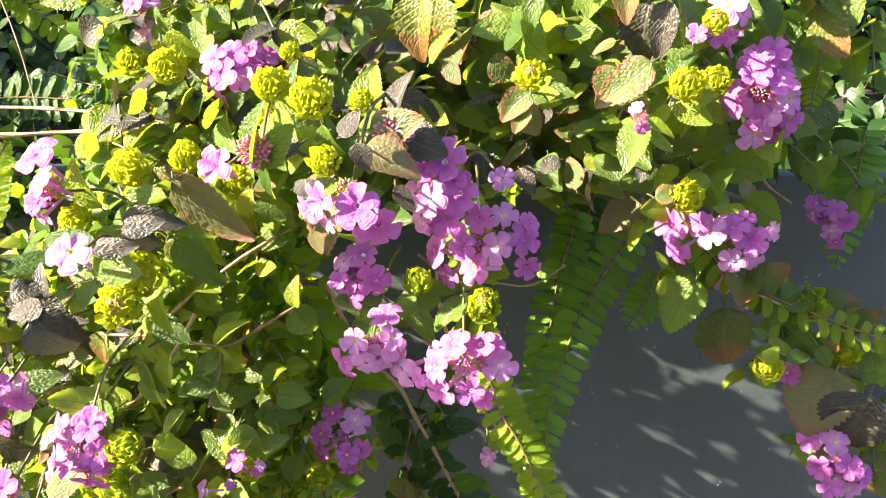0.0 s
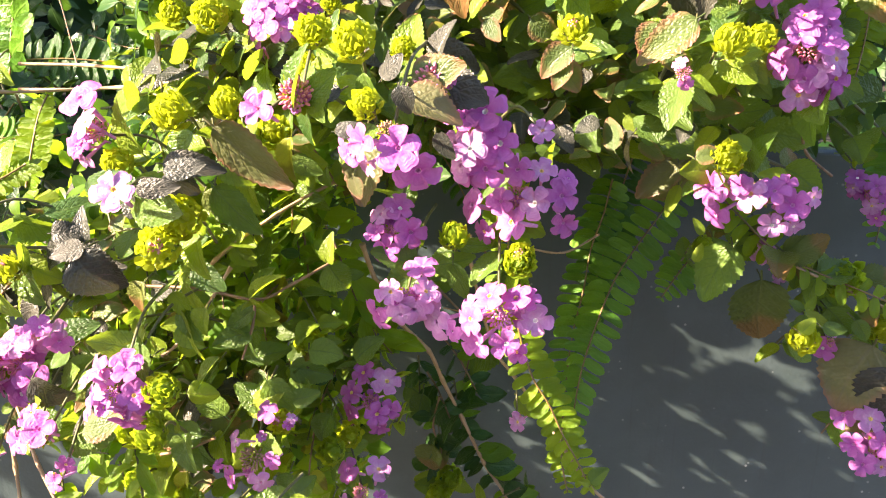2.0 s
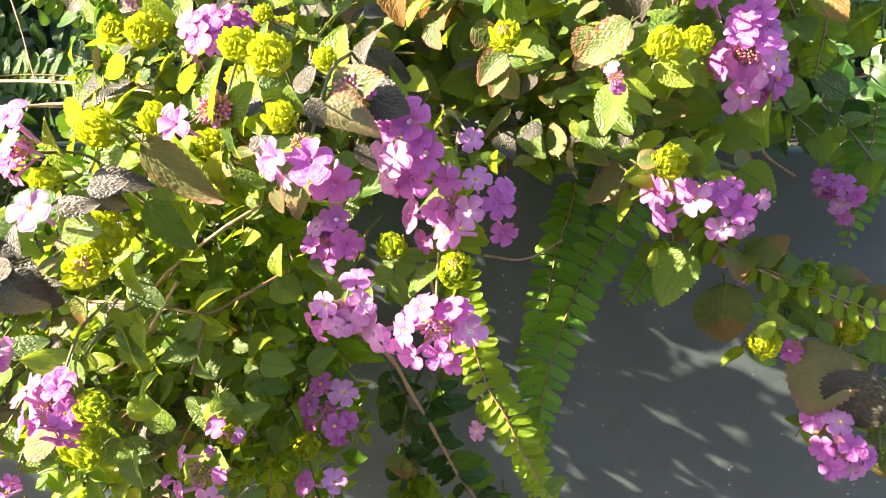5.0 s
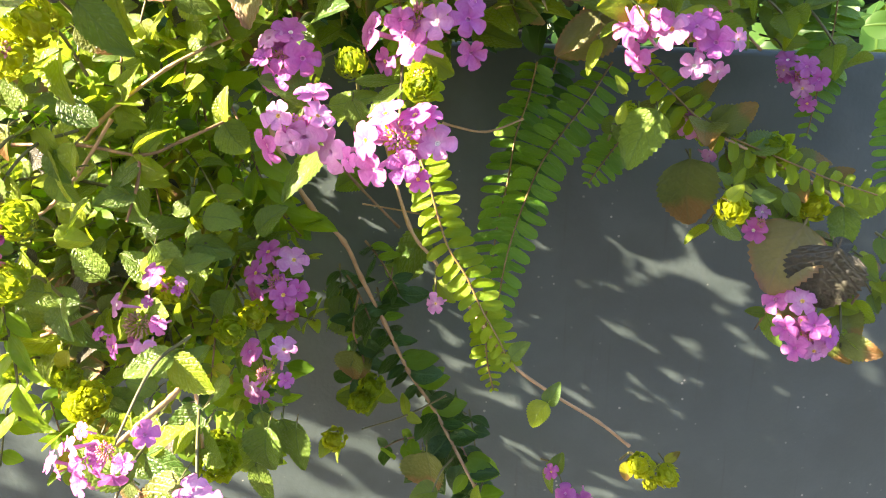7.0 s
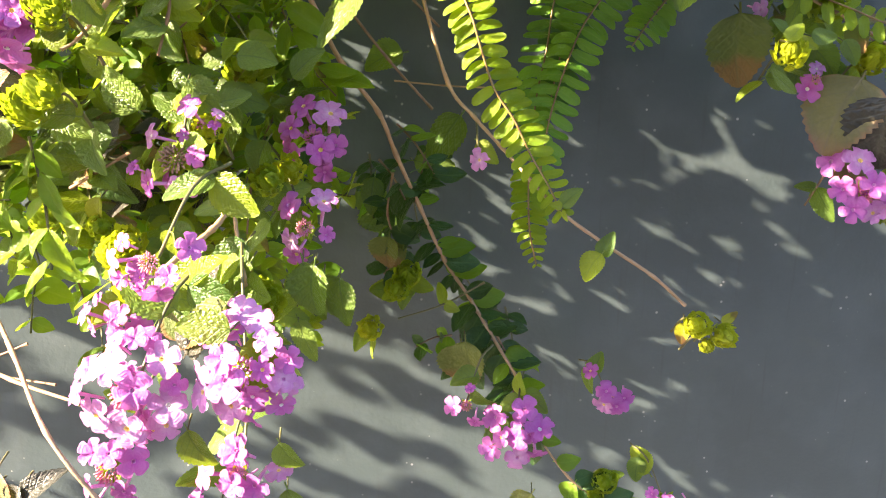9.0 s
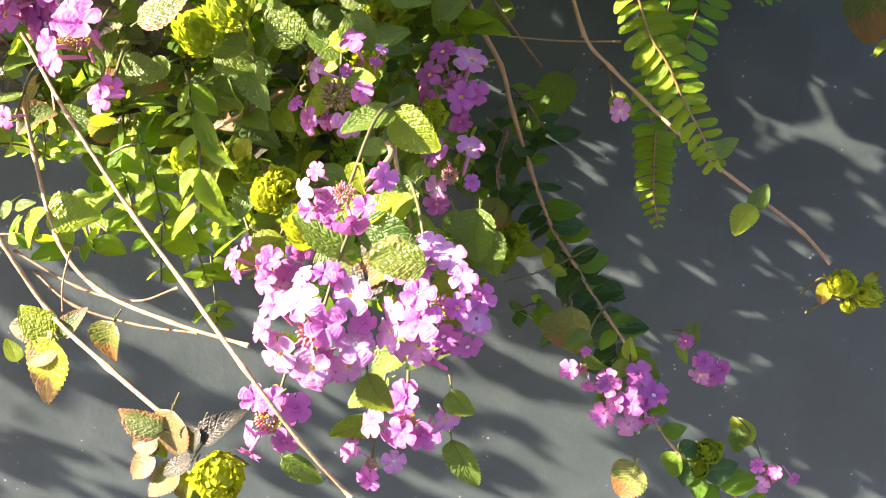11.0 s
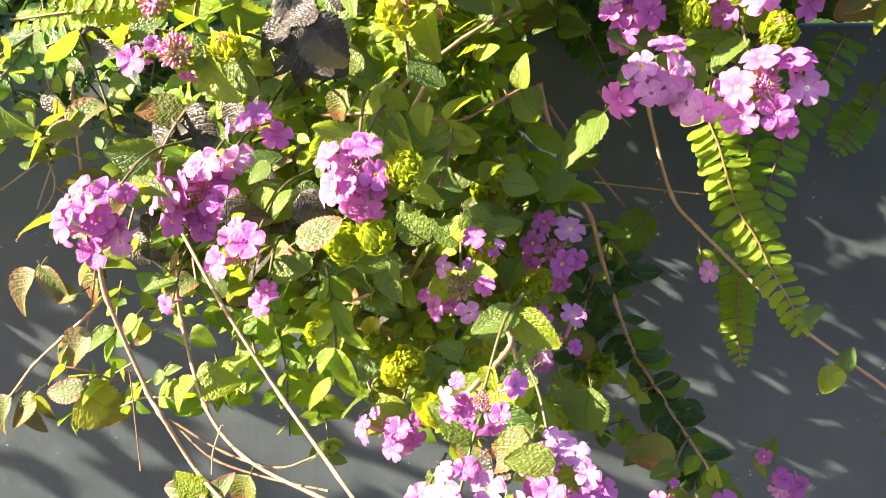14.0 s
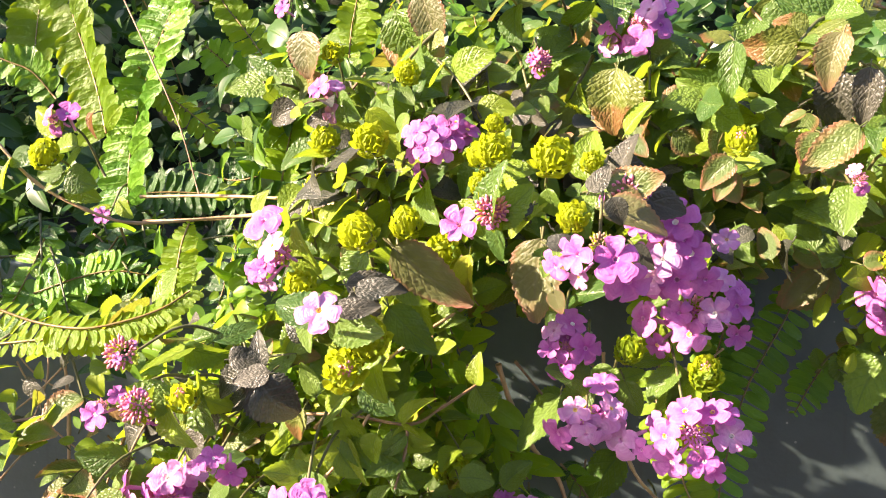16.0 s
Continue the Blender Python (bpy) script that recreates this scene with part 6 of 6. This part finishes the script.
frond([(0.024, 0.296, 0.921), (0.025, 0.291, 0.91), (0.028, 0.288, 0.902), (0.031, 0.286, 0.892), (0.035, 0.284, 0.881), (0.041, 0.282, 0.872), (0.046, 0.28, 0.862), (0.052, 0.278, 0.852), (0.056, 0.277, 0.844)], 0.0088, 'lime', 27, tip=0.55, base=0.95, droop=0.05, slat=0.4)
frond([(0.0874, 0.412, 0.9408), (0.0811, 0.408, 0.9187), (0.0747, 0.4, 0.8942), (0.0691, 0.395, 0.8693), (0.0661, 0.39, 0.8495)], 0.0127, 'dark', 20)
frond([(0.0145, 0.3, 0.9659), (0.0214, 0.29, 0.9482), (0.0245, 0.288, 0.9328), (0.0227, 0.286, 0.9171)], 0.0093, 'lime', 16)
frond([(0.1642, 0.36, 1.0338), (0.1652, 0.36, 1.0166), (0.1629, 0.355, 0.9991), (0.1592, 0.35, 0.9839)], 0.009, 'lime', 24)
frond([(0.2065, 0.4, 0.9696), (0.2064, 0.4, 0.9513), (0.2014, 0.395, 0.9308), (0.1969, 0.39, 0.9075)], 0.0132, 'green', 18)
frond([(0.1076, 0.36, 0.9087), (0.0999, 0.355, 0.9002), (0.0925, 0.35, 0.8908)], 0.0088, 'green', 10)
frond([(0.2186, 0.36, 0.939), (0.2195, 0.36, 0.921), (0.2164, 0.355, 0.9031), (0.2156, 0.35, 0.8853)], 0.0083, 'green', 16)

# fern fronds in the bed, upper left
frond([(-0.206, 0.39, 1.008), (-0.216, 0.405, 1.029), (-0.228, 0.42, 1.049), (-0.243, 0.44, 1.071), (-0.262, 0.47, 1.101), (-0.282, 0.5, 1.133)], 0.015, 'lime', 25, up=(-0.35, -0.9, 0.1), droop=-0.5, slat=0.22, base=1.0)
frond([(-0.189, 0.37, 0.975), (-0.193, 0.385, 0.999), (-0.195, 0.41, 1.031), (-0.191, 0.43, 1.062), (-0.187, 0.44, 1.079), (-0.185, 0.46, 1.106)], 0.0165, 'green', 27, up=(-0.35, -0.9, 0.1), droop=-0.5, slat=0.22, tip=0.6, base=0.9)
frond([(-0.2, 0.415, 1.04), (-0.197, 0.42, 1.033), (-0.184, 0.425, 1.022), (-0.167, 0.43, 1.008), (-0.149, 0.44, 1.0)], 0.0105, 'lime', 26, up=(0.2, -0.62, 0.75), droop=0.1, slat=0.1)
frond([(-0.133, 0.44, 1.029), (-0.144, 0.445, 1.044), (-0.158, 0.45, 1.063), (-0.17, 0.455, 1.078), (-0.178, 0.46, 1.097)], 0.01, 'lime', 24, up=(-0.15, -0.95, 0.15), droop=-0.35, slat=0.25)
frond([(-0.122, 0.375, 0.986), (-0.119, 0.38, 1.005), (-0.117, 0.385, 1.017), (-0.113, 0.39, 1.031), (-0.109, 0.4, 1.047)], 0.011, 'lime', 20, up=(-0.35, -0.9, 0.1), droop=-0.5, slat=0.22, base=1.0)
frond([(-0.158, 0.47, 1.03), (-0.174, 0.47, 1.047), (-0.185, 0.47, 1.057)], 0.012, 'green', 11, up=(-0.15, -0.95, 0.15), droop=-0.35, slat=0.25)
frond([(-0.244, 0.42, 1.026), (-0.255, 0.42, 1.039), (-0.266, 0.42, 1.044), (-0.282, 0.42, 1.05)], 0.011, 'green', 16, up=(-0.15, -0.95, 0.15), droop=-0.35, slat=0.25)
frond([(-0.282, 0.47, 1.037), (-0.284, 0.48, 1.066), (-0.285, 0.49, 1.087), (-0.284, 0.5, 1.111)], 0.018, 'lime', 18, up=(-0.15, -0.95, 0.15), droop=-0.35, slat=0.25)
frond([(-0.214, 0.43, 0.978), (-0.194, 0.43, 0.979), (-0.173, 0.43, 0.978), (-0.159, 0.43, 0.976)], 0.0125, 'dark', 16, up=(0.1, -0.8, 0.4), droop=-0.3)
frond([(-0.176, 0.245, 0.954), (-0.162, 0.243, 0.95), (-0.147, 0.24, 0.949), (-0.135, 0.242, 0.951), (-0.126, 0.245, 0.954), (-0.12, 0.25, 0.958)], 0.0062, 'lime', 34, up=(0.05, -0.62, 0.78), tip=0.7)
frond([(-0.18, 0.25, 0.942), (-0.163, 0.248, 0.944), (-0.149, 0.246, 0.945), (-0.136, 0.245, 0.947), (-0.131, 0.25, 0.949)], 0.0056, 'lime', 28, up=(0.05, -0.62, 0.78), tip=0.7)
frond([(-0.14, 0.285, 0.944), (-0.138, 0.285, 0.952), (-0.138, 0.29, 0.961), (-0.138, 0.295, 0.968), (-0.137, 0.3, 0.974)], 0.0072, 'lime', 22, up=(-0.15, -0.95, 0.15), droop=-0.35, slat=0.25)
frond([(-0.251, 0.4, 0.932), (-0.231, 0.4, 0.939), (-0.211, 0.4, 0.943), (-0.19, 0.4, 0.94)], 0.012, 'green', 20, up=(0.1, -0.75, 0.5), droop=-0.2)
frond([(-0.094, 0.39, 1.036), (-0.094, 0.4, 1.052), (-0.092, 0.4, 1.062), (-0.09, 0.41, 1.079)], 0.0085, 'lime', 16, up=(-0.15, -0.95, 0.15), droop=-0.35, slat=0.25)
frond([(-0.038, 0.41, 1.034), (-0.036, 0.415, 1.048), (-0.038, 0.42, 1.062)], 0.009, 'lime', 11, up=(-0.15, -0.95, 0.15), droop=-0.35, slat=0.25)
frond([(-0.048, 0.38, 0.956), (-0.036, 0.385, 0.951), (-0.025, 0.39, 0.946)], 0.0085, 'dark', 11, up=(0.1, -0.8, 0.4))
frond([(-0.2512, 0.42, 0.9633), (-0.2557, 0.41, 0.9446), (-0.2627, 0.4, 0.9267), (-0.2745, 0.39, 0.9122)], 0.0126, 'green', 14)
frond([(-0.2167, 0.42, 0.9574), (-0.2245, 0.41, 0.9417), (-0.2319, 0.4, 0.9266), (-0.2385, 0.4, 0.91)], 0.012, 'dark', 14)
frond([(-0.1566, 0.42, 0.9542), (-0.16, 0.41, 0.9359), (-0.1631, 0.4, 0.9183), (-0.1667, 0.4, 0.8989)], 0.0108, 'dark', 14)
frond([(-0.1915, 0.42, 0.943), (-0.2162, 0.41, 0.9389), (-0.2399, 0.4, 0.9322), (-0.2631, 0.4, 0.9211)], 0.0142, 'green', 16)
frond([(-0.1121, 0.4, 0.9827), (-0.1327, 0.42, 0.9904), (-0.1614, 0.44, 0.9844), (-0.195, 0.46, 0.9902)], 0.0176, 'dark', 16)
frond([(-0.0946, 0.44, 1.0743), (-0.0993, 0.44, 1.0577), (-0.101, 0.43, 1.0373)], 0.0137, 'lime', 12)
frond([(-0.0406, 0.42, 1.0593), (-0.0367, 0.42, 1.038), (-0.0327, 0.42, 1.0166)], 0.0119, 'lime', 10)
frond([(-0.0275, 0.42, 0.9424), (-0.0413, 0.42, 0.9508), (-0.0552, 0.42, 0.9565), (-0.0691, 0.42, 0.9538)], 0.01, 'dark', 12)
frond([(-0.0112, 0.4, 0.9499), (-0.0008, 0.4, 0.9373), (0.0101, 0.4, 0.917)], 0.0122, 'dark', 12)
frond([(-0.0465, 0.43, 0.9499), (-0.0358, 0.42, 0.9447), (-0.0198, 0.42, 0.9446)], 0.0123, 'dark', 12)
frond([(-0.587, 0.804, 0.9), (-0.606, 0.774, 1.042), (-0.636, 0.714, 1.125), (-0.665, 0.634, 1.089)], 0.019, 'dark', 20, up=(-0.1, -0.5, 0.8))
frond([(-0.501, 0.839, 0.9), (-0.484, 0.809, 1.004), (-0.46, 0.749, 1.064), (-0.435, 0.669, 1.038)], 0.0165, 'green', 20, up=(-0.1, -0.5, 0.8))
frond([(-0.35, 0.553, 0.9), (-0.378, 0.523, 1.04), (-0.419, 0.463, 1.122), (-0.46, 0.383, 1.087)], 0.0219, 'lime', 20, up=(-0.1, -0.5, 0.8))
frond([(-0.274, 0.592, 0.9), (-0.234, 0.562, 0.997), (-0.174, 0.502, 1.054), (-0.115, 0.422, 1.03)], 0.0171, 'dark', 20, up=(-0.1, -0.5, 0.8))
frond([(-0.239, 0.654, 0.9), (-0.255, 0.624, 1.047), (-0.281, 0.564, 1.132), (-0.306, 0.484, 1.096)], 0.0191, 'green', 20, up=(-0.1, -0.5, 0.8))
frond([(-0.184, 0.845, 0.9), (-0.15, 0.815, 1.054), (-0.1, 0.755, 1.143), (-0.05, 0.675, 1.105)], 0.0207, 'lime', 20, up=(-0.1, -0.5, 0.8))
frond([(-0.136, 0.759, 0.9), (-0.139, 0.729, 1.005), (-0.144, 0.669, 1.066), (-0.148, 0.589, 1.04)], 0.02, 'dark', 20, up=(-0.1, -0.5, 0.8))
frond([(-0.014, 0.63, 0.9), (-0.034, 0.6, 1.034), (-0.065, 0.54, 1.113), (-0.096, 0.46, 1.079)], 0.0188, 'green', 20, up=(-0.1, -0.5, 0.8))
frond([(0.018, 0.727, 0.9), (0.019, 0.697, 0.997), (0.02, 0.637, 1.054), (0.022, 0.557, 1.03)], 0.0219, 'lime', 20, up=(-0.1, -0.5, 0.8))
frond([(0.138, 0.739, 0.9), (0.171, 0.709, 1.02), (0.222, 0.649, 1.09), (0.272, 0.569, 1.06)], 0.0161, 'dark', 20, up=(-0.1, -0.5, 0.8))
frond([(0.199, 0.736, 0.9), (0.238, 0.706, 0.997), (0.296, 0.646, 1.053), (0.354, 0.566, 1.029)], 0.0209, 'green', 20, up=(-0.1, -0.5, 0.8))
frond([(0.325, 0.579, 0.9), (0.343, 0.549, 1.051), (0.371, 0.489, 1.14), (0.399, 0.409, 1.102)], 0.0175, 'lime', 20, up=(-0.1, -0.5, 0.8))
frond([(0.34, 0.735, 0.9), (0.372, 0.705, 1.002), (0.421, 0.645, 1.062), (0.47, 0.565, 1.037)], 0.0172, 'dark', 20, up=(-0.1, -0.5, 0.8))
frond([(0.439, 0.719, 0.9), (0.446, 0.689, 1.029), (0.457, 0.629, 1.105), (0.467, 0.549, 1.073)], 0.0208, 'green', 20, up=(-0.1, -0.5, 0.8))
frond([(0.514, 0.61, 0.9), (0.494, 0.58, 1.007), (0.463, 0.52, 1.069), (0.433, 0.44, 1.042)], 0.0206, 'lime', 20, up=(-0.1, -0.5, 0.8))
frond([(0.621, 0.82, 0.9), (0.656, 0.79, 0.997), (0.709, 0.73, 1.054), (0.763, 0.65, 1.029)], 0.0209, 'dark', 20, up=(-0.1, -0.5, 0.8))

# leaf masses
thicket([(-0.196, 0.961), (-0.07, 0.949), (-0.065, 0.889), (-0.081, 0.814), (-0.141, 0.828), (-0.184, 0.876), (-0.206, 0.897)], 0.275, 0.34, 42, 'lantana', 0.0135, 'green green grey fresh olive pink green')
# fresh and lime kinds in the middle thickets stand in for missing sunlight
thicket([(-0.132, 0.956), (-0.035, 0.958), (-0.032, 0.893), (-0.022, 0.861), (-0.031, 0.769), (-0.08, 0.809), (-0.112, 0.841), (-0.146, 0.84)], 0.305, 0.37, 40, 'lantana', 0.0095, 'fresh fresh fresh green fresh fresh')
thicket([(-0.189, 0.901), (-0.059, 0.953), (-0.06, 0.875), (-0.051, 0.798), (-0.106, 0.785), (-0.171, 0.845)], 0.30, 0.37, 34, 'lantana', 0.0095, 'fresh fresh fresh green')
thicket([(-0.053, 1.036), (0.113, 1.037), (0.119, 0.968), (0.063, 0.951), (0.04, 0.953), (-0.029, 0.957), (-0.056, 0.969)], 0.3, 0.4, 56, 'lantana', 0.018, 'green green green green olive fresh')
thicket([(-0.087, 1.026), (-0.02, 1.034), (-0.025, 0.973), (-0.089, 0.958), (-0.109, 0.962)], 0.28, 0.36, 42, 'lantana', 0.012, 'green fresh green fresh grey')
thicket([(0.098, 1.039), (0.213, 1.04), (0.223, 0.974), (0.185, 0.969), (0.148, 0.964), (0.117, 0.954)], 0.36, 0.43, 18, 'lantana', 0.016, 'green green green fresh')
thicket([(-0.104, 1.072), (0.135, 1.067), (0.14, 0.985), (0.032, 0.99), (-0.07, 0.968), (-0.106, 0.992)], 0.3, 0.4, 50, 'lantana', 0.016, 'green green green green olive')
thicket([(0.111, 0.93), (0.142, 0.925), (0.201, 0.896), (0.23, 0.832), (0.171, 0.859), (0.128, 0.905)], 0.335, 0.37, 12, 'lantana', 0.013, 'green olive fresh')
# mostly dark leaves, so the sprigs look shaded among the ferns
thicket([(-0.282, 0.971), (-0.161, 0.964), (-0.164, 0.904), (-0.213, 0.913), (-0.279, 0.929)], 0.40, 0.45, 30, 'oval', 0.015, 'dark dark dark shrub')
thicket([(-0.116, 0.911), (-0.033, 0.912), (-0.028, 0.837), (-0.116, 0.84)], 0.30, 0.345, 18, 'lantana', 0.01, 'fresh green yellow green')
thicket([(-0.115, 0.934), (-0.033, 0.931), (-0.029, 0.835), (-0.118, 0.838)], 0.30, 0.345, 34, 'round', 0.0085, 'lime lime lime shrub')
thicket([(-0.189, 0.856), (-0.106, 0.856), (-0.092, 0.803), (-0.184, 0.805)], 0.26, 0.32, 12, 'round', 0.01, 'lime shrub lime')
thicket([(-0.024, 0.864), (0.013, 0.864), (0.046, 0.815), (0.058, 0.753), (0.071, 0.71), (0.043, 0.71), (0.007, 0.776), (-0.025, 0.838)], 0.37, 0.41, 13, 'round', 0.012, 'dark dark shrub')

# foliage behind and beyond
# far, bed and edge shrub masses: shade put in by dark leaf colour
foliage('far_foliage', [(-2.0, 0.85), (2.0, 0.85), (2.0, 1.9), (-2.0, 1.9)], 1.15, 1.5, 1500, 0.10, ROUND["dark"] + OVAL["dark"], 'added foliage at the back of the bed, leaves coloured dark for shade')
# lime leaves brighten this mass where no sun reaches
foliage('creeper_foliage', [(-0.172, 0.96), (-0.048, 0.959), (-0.041, 0.881), (-0.031, 0.858), (-0.045, 0.751), (-0.091, 0.78), (-0.191, 0.817)], 0.34, 0.42, 760, 0.013, ROUND["lime"] + ROUND["shrub"], 'small-leaved creeper foliage behind the lantana, in lighter leaves for missing sun')
foliage('bed_foliage', [(0.02, 0.86), (0.9, 0.86), (0.9, 1.0), (0.02, 1.0)], 0.49, 0.6, 700, 0.02, ROUND["dark"] + OVAL["dark"], 'low foliage behind the planter edge, leaves coloured dark for shade')
foliage('bed_foliage', [(-0.706, 1.261), (0.493, 1.23), (0.515, 0.963), (-0.74, 0.974)], 0.58, 0.95, 2200, 0.022, ROUND["dark"] + OVAL["dark"], 'mixed foliage deep in the planter bed, leaves coloured dark for shade')
foliage('edge_foliage', [(-0.091, 1.04), (0.194, 1.042), (0.204, 0.966), (0.071, 0.943), (-0.037, 0.948)], 0.38, 0.44, 420, 0.02, LEAF["green"] + ROUND["dark"], 'shaded lantana foliage spilling over the planter edge')
foliage('outer_foliage', [(-1.1, 0.86), (-0.28, 0.84), (-0.28, 0.97), (-0.6, 1.12), (-1.1, 1.16)], 0.27, 0.44, 800, 0.022, LEAF["green"] + LEAF["fresh"] + ROUND["shrub"], 'lantana foliage going on along the planter wall')
foliage('outer_bed_foliage', [(-2.2, 1.0), (-0.62, 0.95), (-0.62, 1.25), (-1.0, 1.5), (-2.2, 1.8)], 0.28, 1.3, 2600, 0.06, ROUND["dark"] + ROUND["shrub"] + LEAF["green"], 'foliage going on along the planter bed')
foliage('edge_shrub_foliage', [(-0.391, 1.005), (-0.179, 0.989), (-0.182, 0.901), (-0.402, 0.887)], 0.46, 0.54, 330, 0.024, ROUND["dark"] + OVAL["dark"], 'small-leaved shrub foliage at the planter edge, coloured dark for shade')
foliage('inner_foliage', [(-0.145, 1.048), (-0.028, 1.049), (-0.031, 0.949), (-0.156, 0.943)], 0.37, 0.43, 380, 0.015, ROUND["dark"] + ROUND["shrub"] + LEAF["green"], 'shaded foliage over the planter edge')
foliage('small_leaf_foliage', [(-0.135, 0.948), (-0.037, 0.947), (-0.032, 0.892), (-0.027, 0.859), (-0.034, 0.772), (-0.082, 0.806), (-0.115, 0.839), (-0.149, 0.838)], 0.30, 0.35, 620, 0.0075, ROUND["lime"] + ROUND["shrub"] + ROUND["dark"] + LEAF["fresh"] + LEAF["green"], 'small crowded leaves filling the lantana mass')
foliage('small_leaf_foliage', [(-0.201, 0.93), (-0.063, 0.949), (-0.059, 0.878), (-0.081, 0.809), (-0.142, 0.826), (-0.186, 0.875)], 0.285, 0.335, 340, 0.0085, ROUND["lime"] + ROUND["shrub"] + LEAF["fresh"] + LEAF["green"] + LEAF["grey"], 'small crowded leaves filling the lantana mass')
foliage('small_leaf_foliage', [(-0.083, 1.011), (0.091, 1.016), (0.088, 0.964), (0.037, 0.957), (-0.025, 0.959), (-0.087, 0.956)], 0.27, 0.36, 380, 0.011, LEAF["green"] + LEAF["fresh"] + LEAF["pink"] + LEAF["grey"], 'small crowded leaves under the flower clusters')
